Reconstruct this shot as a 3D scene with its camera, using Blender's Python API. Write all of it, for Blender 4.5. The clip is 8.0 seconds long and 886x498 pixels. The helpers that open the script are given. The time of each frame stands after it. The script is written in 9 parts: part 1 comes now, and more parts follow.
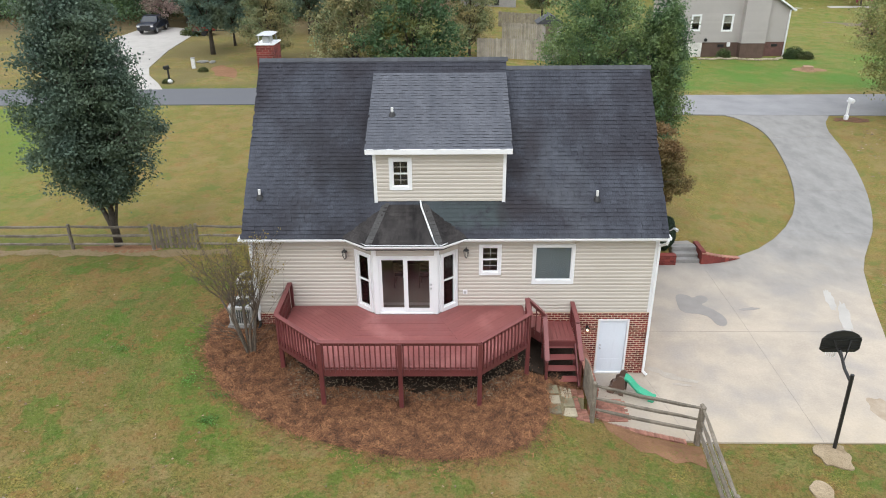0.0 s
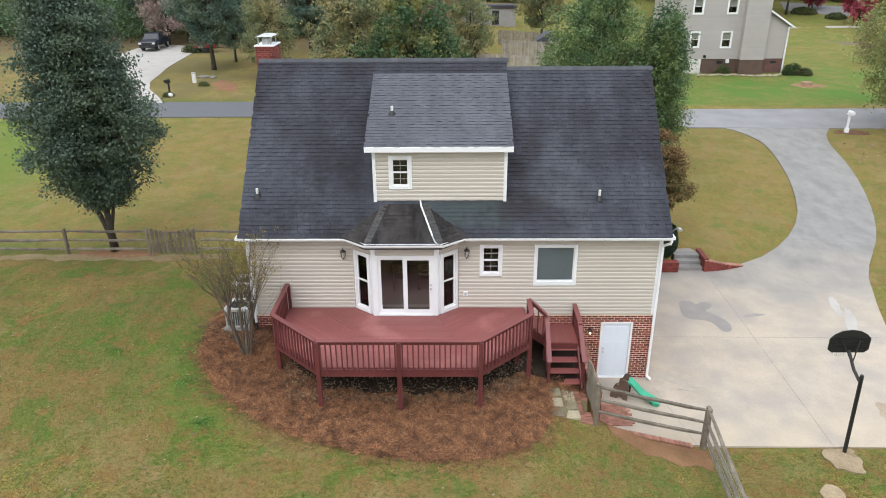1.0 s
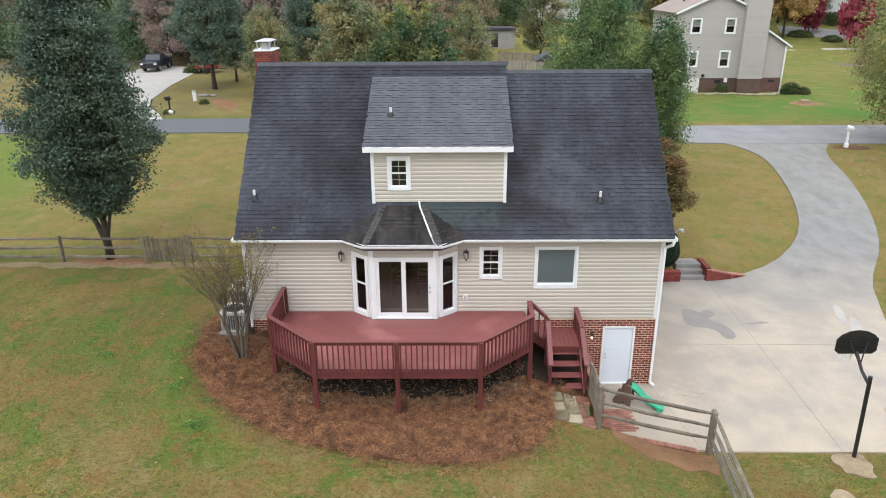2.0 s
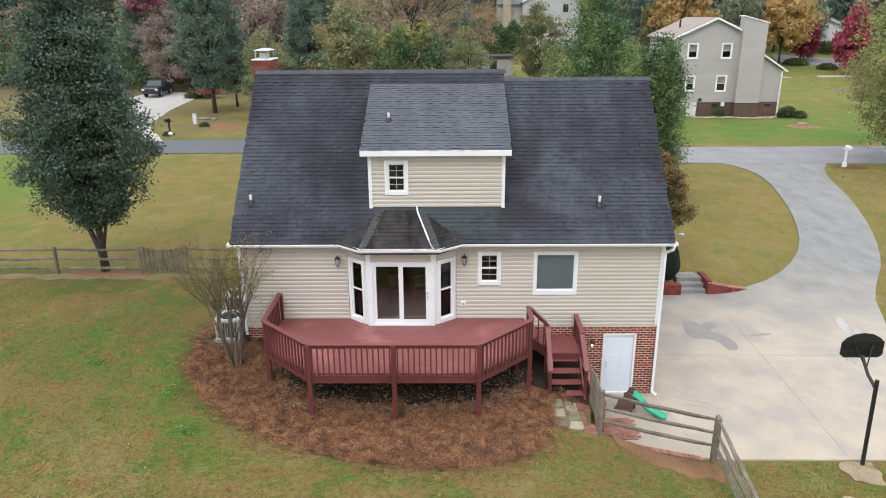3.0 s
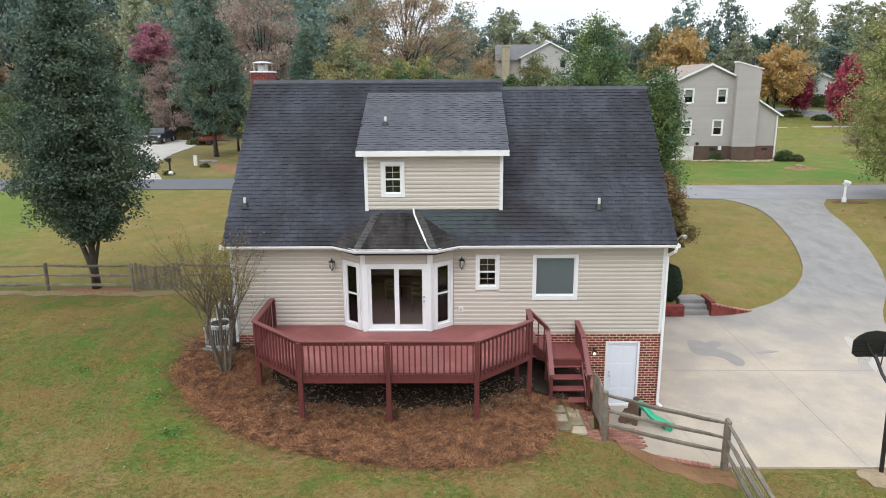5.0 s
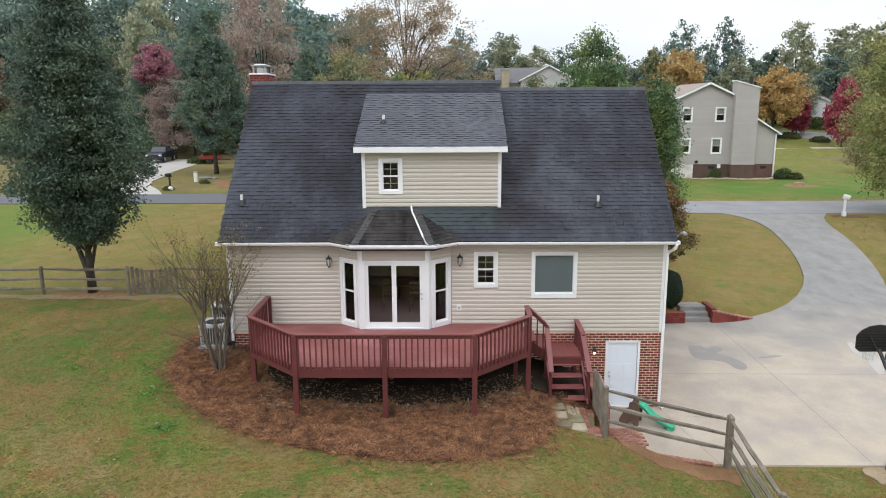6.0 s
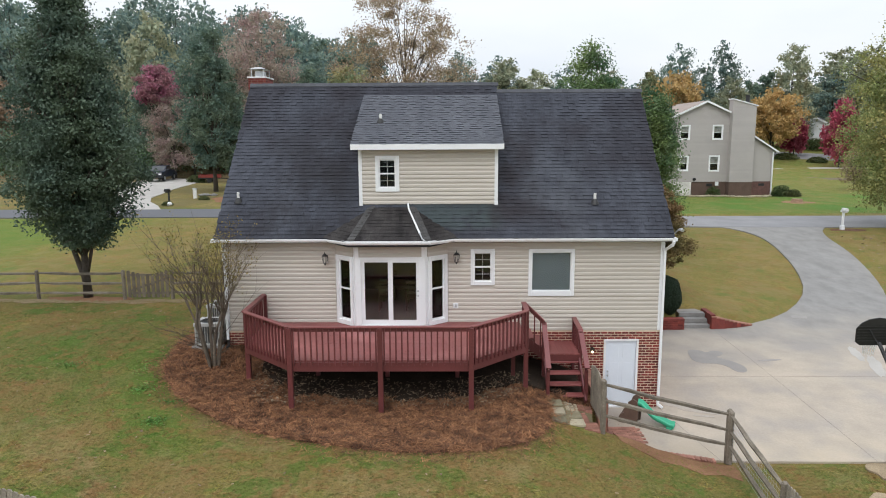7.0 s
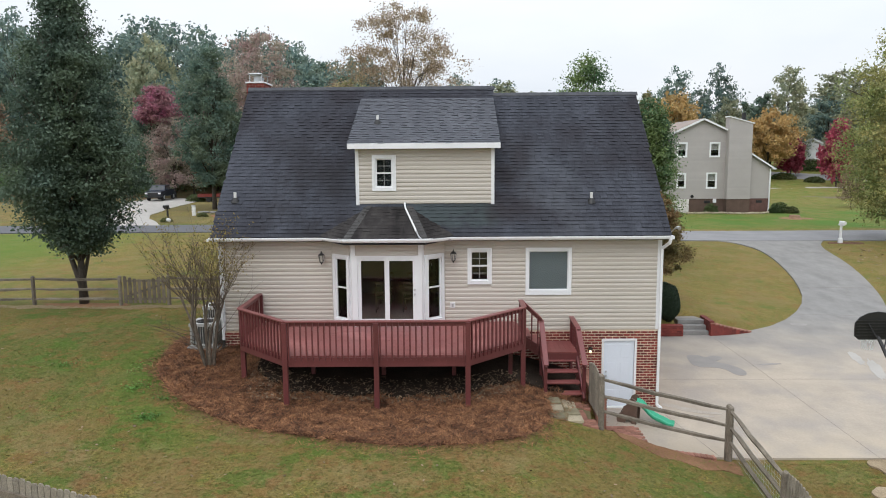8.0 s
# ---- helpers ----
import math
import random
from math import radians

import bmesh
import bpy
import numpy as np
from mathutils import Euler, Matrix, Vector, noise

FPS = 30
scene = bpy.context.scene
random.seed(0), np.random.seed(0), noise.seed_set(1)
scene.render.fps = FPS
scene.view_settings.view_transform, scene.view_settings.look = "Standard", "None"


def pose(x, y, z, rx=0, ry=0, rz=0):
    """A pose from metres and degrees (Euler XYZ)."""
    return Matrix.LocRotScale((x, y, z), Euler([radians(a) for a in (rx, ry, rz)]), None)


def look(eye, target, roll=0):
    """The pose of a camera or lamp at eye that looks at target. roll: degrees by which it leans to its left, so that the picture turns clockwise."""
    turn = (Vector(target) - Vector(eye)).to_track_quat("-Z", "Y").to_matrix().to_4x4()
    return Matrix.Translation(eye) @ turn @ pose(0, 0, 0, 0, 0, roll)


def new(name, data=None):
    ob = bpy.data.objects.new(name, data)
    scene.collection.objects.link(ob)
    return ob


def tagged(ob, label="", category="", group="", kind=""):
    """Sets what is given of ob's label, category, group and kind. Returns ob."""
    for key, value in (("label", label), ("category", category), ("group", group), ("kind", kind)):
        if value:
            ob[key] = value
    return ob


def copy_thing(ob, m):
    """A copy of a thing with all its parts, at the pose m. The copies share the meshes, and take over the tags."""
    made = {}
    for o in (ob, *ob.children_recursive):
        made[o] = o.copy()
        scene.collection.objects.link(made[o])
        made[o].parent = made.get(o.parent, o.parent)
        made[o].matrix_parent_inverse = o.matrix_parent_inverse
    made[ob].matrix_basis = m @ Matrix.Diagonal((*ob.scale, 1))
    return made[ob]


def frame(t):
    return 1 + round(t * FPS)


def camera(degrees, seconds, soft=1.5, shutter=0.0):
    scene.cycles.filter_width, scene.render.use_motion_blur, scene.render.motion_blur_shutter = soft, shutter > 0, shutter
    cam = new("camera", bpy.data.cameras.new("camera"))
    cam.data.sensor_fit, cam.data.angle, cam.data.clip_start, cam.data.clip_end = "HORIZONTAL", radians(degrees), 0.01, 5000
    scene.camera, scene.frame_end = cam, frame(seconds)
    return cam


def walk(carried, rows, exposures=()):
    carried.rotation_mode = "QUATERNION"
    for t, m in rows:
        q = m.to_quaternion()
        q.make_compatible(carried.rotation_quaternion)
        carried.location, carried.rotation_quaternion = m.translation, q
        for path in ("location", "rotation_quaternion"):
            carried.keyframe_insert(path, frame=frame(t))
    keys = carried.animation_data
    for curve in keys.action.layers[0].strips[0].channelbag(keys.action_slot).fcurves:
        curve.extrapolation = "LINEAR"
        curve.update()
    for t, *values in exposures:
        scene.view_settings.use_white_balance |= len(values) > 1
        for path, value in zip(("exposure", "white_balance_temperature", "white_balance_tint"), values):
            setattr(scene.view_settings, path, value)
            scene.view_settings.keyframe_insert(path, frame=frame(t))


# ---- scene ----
cam = camera(64.9, 8.0, soft=1.0)
PATH = [
    (0, (1.456, -19.931, 14.005), (1.43, -18.119, 13.159), -0.5),
    (0.5, (1.452, -19.929, 13.609), (1.427, -18.103, 12.793), -0.5),
    (1, (1.437, -19.904, 13.239), (1.412, -18.066, 12.451), -0.4),
    (1.5, (1.441, -19.898, 12.85), (1.416, -18.048, 12.091), -0.4),
    (3, (1.501, -19.943, 11.652), (1.478, -18.047, 11.014), -0.4),
    (3.5, (1.528, -19.964, 11.21), (1.505, -18.057, 10.608), -0.3),
    (4, (1.542, -19.953, 10.794), (1.519, -18.031, 10.243), -0.4),
    (4.5, (1.561, -19.96, 10.352), (1.538, -18.026, 9.841), -0.4),
    (6, (1.654, -19.988, 9.056), (1.63, -18.029, 8.653), -0.3),
    (6.5, (1.689, -20.034, 8.637), (1.666, -18.068, 8.27), -0.3),
    (7, (1.74, -20.065, 8.242), (1.717, -18.093, 7.91), -0.3),
    (7.5, (1.792, -20.104, 7.845), (1.77, -18.126, 7.55), -0.4),
    (8, (1.814, -20.142, 7.492), (1.793, -18.159, 7.23), -0.4),
]
walk(cam, [(t, look(eye, target, roll)) for t, eye, target, roll in PATH], exposures=[(0.0, 0.55, 6300, 10), (3.5, 0.55, 6300, 10), (4.7, 0.5, 6300, 10), (6.5, 0.3, 6300, 10), (8.0, 0.22, 6300, 10)])

# ---- light ----
world = bpy.data.worlds.new("overcast_sky")
scene.world = world
world.use_nodes = True
wn, wl = world.node_tree.nodes, world.node_tree.links
wn.clear()
SUN_EL, SUN_ROT = 48.0, 205.0
sky = wn.new("ShaderNodeTexSky")
sky.sky_type = "NISHITA"
sky.sun_disc = False
sky.sun_elevation, sky.sun_rotation = radians(SUN_EL), radians(SUN_ROT)
sky.dust_density, sky.ozone_density, sky.air_density = 4.0, 1.0, 1.0
cloud_map = wn.new("ShaderNodeTexCoord")
cloud_scale = wn.new("ShaderNodeMapping")
cloud_scale.inputs["Scale"].default_value = (1.0, 1.0, 3.0)
cloud = wn.new("ShaderNodeTexNoise")
cloud.inputs["Scale"].default_value, cloud.inputs["Detail"].default_value = 2.2, 5.0
cloud_ramp = wn.new("ShaderNodeValToRGB")
cloud_ramp.color_ramp.elements[0].position, cloud_ramp.color_ramp.elements[1].position = 0.32, 0.62
cloud_ramp.color_ramp.elements[0].color = (9.3, 9.8, 10.4, 1)
cloud_ramp.color_ramp.elements[1].color = (10.6, 10.8, 11.0, 1)
cover = wn.new("ShaderNodeMixRGB")
cover.inputs[0].default_value = 0.9
back = wn.new("ShaderNodeBackground")
back.inputs["Strength"].default_value = 0.085
wout = wn.new("ShaderNodeOutputWorld")
wl.new(cloud_map.outputs["Generated"], cloud_scale.inputs["Vector"])
wl.new(cloud_scale.outputs["Vector"], cloud.inputs["Vector"])
wl.new(cloud.outputs["Fac"], cloud_ramp.inputs["Fac"])
wl.new(sky.outputs["Color"], cover.inputs[1])
wl.new(cloud_ramp.outputs["Color"], cover.inputs[2])
# an overcast sky is brighter overhead than at the horizon
dome_axis = wn.new("ShaderNodeSeparateXYZ")
dome_range = wn.new("ShaderNodeMapRange")
dome_range.inputs[1].default_value, dome_range.inputs[2].default_value, dome_range.inputs[3].default_value, dome_range.inputs[4].default_value = 0.0, 1.0, 0.88, 1.75
dome_scale = wn.new("ShaderNodeVectorMath")
dome_scale.operation = "SCALE"
wl.new(cloud_map.outputs["Generated"], dome_axis.inputs[0])
wl.new(dome_axis.outputs["Z"], dome_range.inputs[0])
wl.new(cover.outputs["Color"], dome_scale.inputs[0])
wl.new(dome_range.outputs[0], dome_scale.inputs["Scale"])
wl.new(dome_scale.outputs[0], back.inputs["Color"])
wl.new(back.outputs["Background"], wout.inputs["Surface"])
sun_data = bpy.data.lights.new("sun", "SUN")
sun_data.energy, sun_data.angle, sun_data.color = 0.6, radians(25), (1.0, 0.97, 0.93)
sun = new("sun", sun_data)
sun_dir = Vector((math.sin(radians(SUN_ROT)) * math.cos(radians(SUN_EL)), math.cos(radians(SUN_ROT)) * math.cos(radians(SUN_EL)), math.sin(radians(SUN_EL))))
sun.matrix_world = look(sun_dir * 60, (0, 0, 0))


# ---- materials ----
def surface(name, c1, c2, scale=1.0, rough=0.7, bump=0.15, fine=30.0, fine_amt=0.25, piece=0.0, metal=0.0, stretch=(1, 1, 1), c3=None, c3_scale=0.3, c3_range=(0.5, 0.65), spec=0.5, coat=0.0, bump_dist=0.01):
    """Two colours mixed by a broad noise, a fine grain on top, a difference from piece to piece, and a fine relief."""
    m = bpy.data.materials.new(name)
    m.use_nodes = True
    n, l = m.node_tree.nodes, m.node_tree.links
    b = n["Principled BSDF"]
    b.inputs["Roughness"].default_value, b.inputs["Metallic"].default_value = rough, metal
    b.inputs["Specular IOR Level"].default_value = spec
    b.inputs["Coat Weight"].default_value = coat
    geo = n.new("ShaderNodeNewGeometry")
    mp = n.new("ShaderNodeMapping")
    mp.inputs["Scale"].default_value = stretch
    l.new(geo.outputs["Position"], mp.inputs["Vector"])
    broad = n.new("ShaderNodeTexNoise")
    broad.inputs["Scale"].default_value, broad.inputs["Detail"].default_value, broad.inputs["Roughness"].default_value = scale, 6.0, 0.6
    l.new(mp.outputs["Vector"], broad.inputs["Vector"])
    ramp = n.new("ShaderNodeMapRange")
    ramp.inputs[1].default_value, ramp.inputs[2].default_value = 0.33, 0.67
    l.new(broad.outputs["Fac"], ramp.inputs[0])
    mix = n.new("ShaderNodeMixRGB")
    mix.inputs[1].default_value, mix.inputs[2].default_value = (*c1, 1), (*c2, 1)
    l.new(ramp.outputs[0], mix.inputs[0])
    colour = mix.outputs["Color"]
    if c3:
        third = n.new("ShaderNodeTexNoise")
        third.inputs["Scale"].default_value, third.inputs["Detail"].default_value = c3_scale, 5.0
        l.new(geo.outputs["Position"], third.inputs["Vector"])
        r3 = n.new("ShaderNodeMapRange")
        r3.inputs[1].default_value, r3.inputs[2].default_value = c3_range
        l.new(third.outputs["Fac"], r3.inputs[0])
        m3 = n.new("ShaderNodeMixRGB")
        m3.inputs[2].default_value = (*c3, 1)
        l.new(r3.outputs[0], m3.inputs[0])
        l.new(colour, m3.inputs[1])
        colour = m3.outputs["Color"]
    grain = n.new("ShaderNodeTexNoise")
    grain.inputs["Scale"].default_value, grain.inputs["Detail"].default_value, grain.inputs["Roughness"].default_value = fine, 4.0, 0.7
    l.new(mp.outputs["Vector"], grain.inputs["Vector"])
    g = n.new("ShaderNodeMapRange")
    g.inputs[1].default_value, g.inputs[2].default_value, g.inputs[3].default_value, g.inputs[4].default_value = 0.3, 0.7, 1 - fine_amt, 1 + fine_amt
    l.new(grain.outputs["Fac"], g.inputs[0])
    value = g.outputs[0]
    if piece:
        info = n.new("ShaderNodeObjectInfo")
        add = n.new("ShaderNodeMath")
        add.operation = "ADD"
        l.new(info.outputs["Random"], add.inputs[0])
        l.new(geo.outputs["Random Per Island"], add.inputs[1])
        fr = n.new("ShaderNodeMath")
        fr.operation = "FRACT"
        l.new(add.outputs[0], fr.inputs[0])
        pr = n.new("ShaderNodeMapRange")
        pr.inputs[3].default_value, pr.inputs[4].default_value = 1 - piece, 1 + piece
        l.new(fr.outputs[0], pr.inputs[0])
        mul = n.new("ShaderNodeMath")
        mul.operation = "MULTIPLY"
        l.new(pr.outputs[0], mul.inputs[0])
        l.new(value, mul.inputs[1])
        value = mul.outputs[0]
    scaled = n.new("ShaderNodeVectorMath")
    scaled.operation = "SCALE"
    l.new(colour, scaled.inputs[0])
    l.new(value, scaled.inputs["Scale"])
    l.new(scaled.outputs[0], b.inputs["Base Color"])
    if bump:
        bp = n.new("ShaderNodeBump")
        bp.inputs["Strength"].default_value, bp.inputs["Distance"].default_value = bump, bump_dist
        l.new(grain.outputs["Fac"], bp.inputs["Height"])
        l.new(bp.outputs["Normal"], b.inputs["Normal"])
    return m


def foliage(name, c1, c2, c3, amount=0.3, through_light=0.35, gloss=0.62, vary=0.35, spec=0.3):
    """Leaves: three colours from leaf to leaf and from clump to clump, some light passing through."""
    m = bpy.data.materials.new(name)
    m.use_nodes = True
    n, l = m.node_tree.nodes, m.node_tree.links
    b, out = n["Principled BSDF"], n["Material Output"]
    b.inputs["Roughness"].default_value = gloss
    b.inputs["Specular IOR Level"].default_value = spec
    geo = n.new("ShaderNodeNewGeometry")
    info = n.new("ShaderNodeObjectInfo")
    clump = n.new("ShaderNodeTexNoise")
    clump.inputs["Scale"].default_value, clump.inputs["Detail"].default_value = 0.5, 3.0
    l.new(geo.outputs["Position"], clump.inputs["Vector"])
    cr = n.new("ShaderNodeMapRange")
    cr.inputs[1].default_value, cr.inputs[2].default_value = 0.5 - amount * 0.4, 0.62
    l.new(clump.outputs["Fac"], cr.inputs[0])
    m1 = n.new("ShaderNodeMixRGB")
    m1.inputs[1].default_value, m1.inputs[2].default_value = (*c1, 1), (*c2, 1)
    l.new(geo.outputs["Random Per Island"], m1.inputs[0])
    m2 = n.new("ShaderNodeMixRGB")
    m2.inputs[2].default_value = (*c3, 1)
    l.new(cr.outputs[0], m2.inputs[0])
    l.new(m1.outputs["Color"], m2.inputs[1])
    hv = n.new("ShaderNodeHueSaturation")
    hm = n.new("ShaderNodeMapRange")
    hm.inputs[3].default_value, hm.inputs[4].default_value = 0.8, 1.15
    l.new(info.outputs["Random"], hm.inputs[0])
    shuffle, part_of, leaf_tone, tone = n.new("ShaderNodeMath"), n.new("ShaderNodeMath"), n.new("ShaderNodeMapRange"), n.new("ShaderNodeMath")
    shuffle.operation, part_of.operation, tone.operation = "MULTIPLY", "FRACT", "MULTIPLY"
    shuffle.inputs[1].default_value = 37.7
    leaf_tone.inputs[3].default_value, leaf_tone.inputs[4].default_value = 1 - vary, 1 + vary
    l.new(geo.outputs["Random Per Island"], shuffle.inputs[0])
    l.new(shuffle.outputs[0], part_of.inputs[0])
    l.new(part_of.outputs[0], leaf_tone.inputs[0])
    l.new(hm.outputs[0], tone.inputs[0])
    l.new(leaf_tone.outputs[0], tone.inputs[1])
    l.new(tone.outputs[0], hv.inputs["Value"])
    l.new(m2.outputs["Color"], hv.inputs["Color"])
    l.new(hv.outputs["Color"], b.inputs["Base Color"])
    tr = n.new("ShaderNodeBsdfTranslucent")
    l.new(hv.outputs["Color"], tr.inputs["Color"])
    mx = n.new("ShaderNodeMixShader")
    mx.inputs[0].default_value = through_light
    l.new(b.outputs["BSDF"], mx.inputs[1])
    l.new(tr.outputs["BSDF"], mx.inputs[2])
    l.new(mx.outputs["Shader"], out.inputs["Surface"])
    return m


def glass(name, tint=(0.9, 0.95, 0.95), rough=0.0):
    """A window pane: clear, with the gloss of glass."""
    m = bpy.data.materials.new(name)
    m.use_nodes = True
    n, l = m.node_tree.nodes, m.node_tree.links
    n.clear()
    out = n.new("ShaderNodeOutputMaterial")
    tr, gl, mx, fr = n.new("ShaderNodeBsdfTransparent"), n.new("ShaderNodeBsdfGlossy"), n.new("ShaderNodeMixShader"), n.new("ShaderNodeFresnel")
    tr.inputs["Color"].default_value = (*tint, 1)
    gl.inputs["Roughness"].default_value = rough
    fr.inputs["IOR"].default_value = 1.6
    l.new(fr.outputs[0], mx.inputs[0])
    l.new(tr.outputs[0], mx.inputs[1])
    l.new(gl.outputs[0], mx.inputs[2])
    l.new(mx.outputs[0], out.inputs["Surface"])
    return m


SIDING = surface("vinyl_siding", (0.548, 0.500, 0.440), (0.510, 0.465, 0.408), 0.5, 0.5, 0.05, 60, 0.05, piece=0.03)
DOOR_PAINT = surface("pale_blue_white_door_paint", (0.74, 0.79, 0.86), (0.69, 0.74, 0.81), 0.8, 0.4, 0.03, 50, 0.04)
BAR_PAINT = surface("grey_white_bar_paint", (0.46, 0.47, 0.47), (0.40, 0.41, 0.41), 1.0, 0.5, 0.02)
WHITE = surface("white_paint", (0.84, 0.85, 0.86), (0.77, 0.78, 0.79), 0.8, 0.4, 0.03, 50, 0.05)
SHINGLE = surface("asphalt_shingle", (0.041, 0.044, 0.055), (0.068, 0.073, 0.089), 1.0, 0.9, 0.5, 45, 0.40, piece=0.10, spec=0.2, c3=(0.034, 0.033, 0.040), c3_scale=0.42, c3_range=(0.47, 0.66), stretch=(1.7, 0.30, 0.30))
# near-black edge colour that paints the shadow line under each shingle tab
SHADOW_EDGE = surface("shadow_line_edge", (0.014, 0.014, 0.017), (0.022, 0.022, 0.026), 3, 0.9, 0.0)
# lighter shingle copy: the flatter dormer roof's extra sky light is painted in
SHINGLE_SKYLIT = surface("skylit_asphalt_shingle", (0.070, 0.075, 0.090), (0.100, 0.105, 0.122), 1.1, 0.9, 0.5, 45, 0.35, piece=0.10, stretch=(1.7, 0.30, 0.30))
SHINGLE_BAY = surface("stained_bay_shingle", (0.022, 0.020, 0.020), (0.058, 0.053, 0.051), 1.6, 0.9, 0.5, 40, 0.45, piece=0.14, spec=0.2, stretch=(1.7, 0.5, 0.5))
SHINGLE_CAP = surface("ridge_cap", (0.078, 0.082, 0.092), (0.058, 0.061, 0.070), 2.0, 0.9, 0.4, 120, 0.2, piece=0.12)
HIP_CAP = surface("stained_hip_cap", (0.072, 0.070, 0.068), (0.050, 0.048, 0.047), 2.0, 0.9, 0.4, 60, 0.35, piece=0.15)
ROOF_DECK = surface("roof_underlay", (0.018, 0.018, 0.02), (0.025, 0.025, 0.028), 2, 0.95, 0.0)
BRICK = surface("red_brick", (0.235, 0.046, 0.034), (0.15, 0.034, 0.028), 3, 0.85, 0.3, 70, 0.25, piece=0.4)
MORTAR = surface("mortar", (0.80, 0.68, 0.53), (0.70, 0.59, 0.46), 3, 0.95, 0.2, 90, 0.15)
# the deck's red, with the shading of balusters and sides put into a darker tone
DECK_PAINT_SHADED = surface("shaded_red_deck_paint", (0.150, 0.040, 0.040), (0.115, 0.030, 0.030), 0.9, 0.42, 0.12, 22, 0.14, piece=0.08, stretch=(1, 1, 1), spec=0.5)
# the same red, lightened to paint the sky's reflection on the caps
DECK_CAP_SKYLIT = surface("skylit_red_cap_paint", (0.215, 0.068, 0.066), (0.175, 0.052, 0.050), 0.9, 0.38, 0.12, 22, 0.12, piece=0.06)
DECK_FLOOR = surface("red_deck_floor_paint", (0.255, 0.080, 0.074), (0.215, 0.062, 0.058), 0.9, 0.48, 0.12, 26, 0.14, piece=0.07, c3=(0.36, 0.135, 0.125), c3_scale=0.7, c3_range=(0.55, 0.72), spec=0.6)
CONCRETE = surface("driveway_concrete", (0.470, 0.402, 0.322), (0.380, 0.328, 0.268), 0.9, 0.85, 0.15, 14, 0.08, c3=(0.335, 0.302, 0.268), c3_scale=0.55, c3_range=(0.48, 0.70))


def older_pour(m, colours, y0, y1):
    """The upper drive is an older, greyer pour, streaked along its length."""
    n, l = m.node_tree.nodes, m.node_tree.links
    b = n["Principled BSDF"]
    old = b.inputs["Base Color"].links[0].from_socket
    geo, sep, mp = n.new("ShaderNodeNewGeometry"), n.new("ShaderNodeSeparateXYZ"), n.new("ShaderNodeMapping")
    mp.inputs["Rotation"].default_value = (0, 0, radians(25))
    mp.inputs["Scale"].default_value = (1.3, 0.75, 1)
    streak, wob, add = n.new("ShaderNodeTexNoise"), n.new("ShaderNodeTexNoise"), n.new("ShaderNodeMath")
    streak.inputs["Scale"].default_value, streak.inputs["Detail"].default_value, streak.inputs["Roughness"].default_value = 0.9, 9.0, 0.68
    wob.inputs["Scale"].default_value, wob.inputs["Detail"].default_value = 0.35, 6.0
    add.operation = "MULTIPLY_ADD"
    add.inputs[1].default_value = 9.0
    near, tone = n.new("ShaderNodeMapRange"), n.new("ShaderNodeMapRange")
    near.interpolation_type = "SMOOTHSTEP"
    near.inputs[1].default_value, near.inputs[2].default_value = y0 + 4.5, y1 + 4.5
    tone.inputs[1].default_value, tone.inputs[2].default_value = 0.36, 0.64
    grey, mix = n.new("ShaderNodeMixRGB"), n.new("ShaderNodeMixRGB")
    grey.inputs[1].default_value, grey.inputs[2].default_value = (*colours[0], 1), (*colours[1], 1)
    l.new(geo.outputs["Position"], sep.inputs[0])
    l.new(geo.outputs["Position"], mp.inputs["Vector"])
    l.new(geo.outputs["Position"], wob.inputs["Vector"])
    l.new(mp.outputs["Vector"], streak.inputs["Vector"])
    l.new(wob.outputs["Fac"], add.inputs[0])
    l.new(sep.outputs["Y"], add.inputs[2])
    l.new(add.outputs[0], near.inputs[0])
    l.new(streak.outputs["Fac"], tone.inputs[0])
    l.new(tone.outputs[0], grey.inputs[0])
    l.new(near.outputs[0], mix.inputs[0])
    l.new(old, mix.inputs[1])
    l.new(grey.outputs["Color"], mix.inputs[2])
    l.new(mix.outputs["Color"], b.inputs["Base Color"])




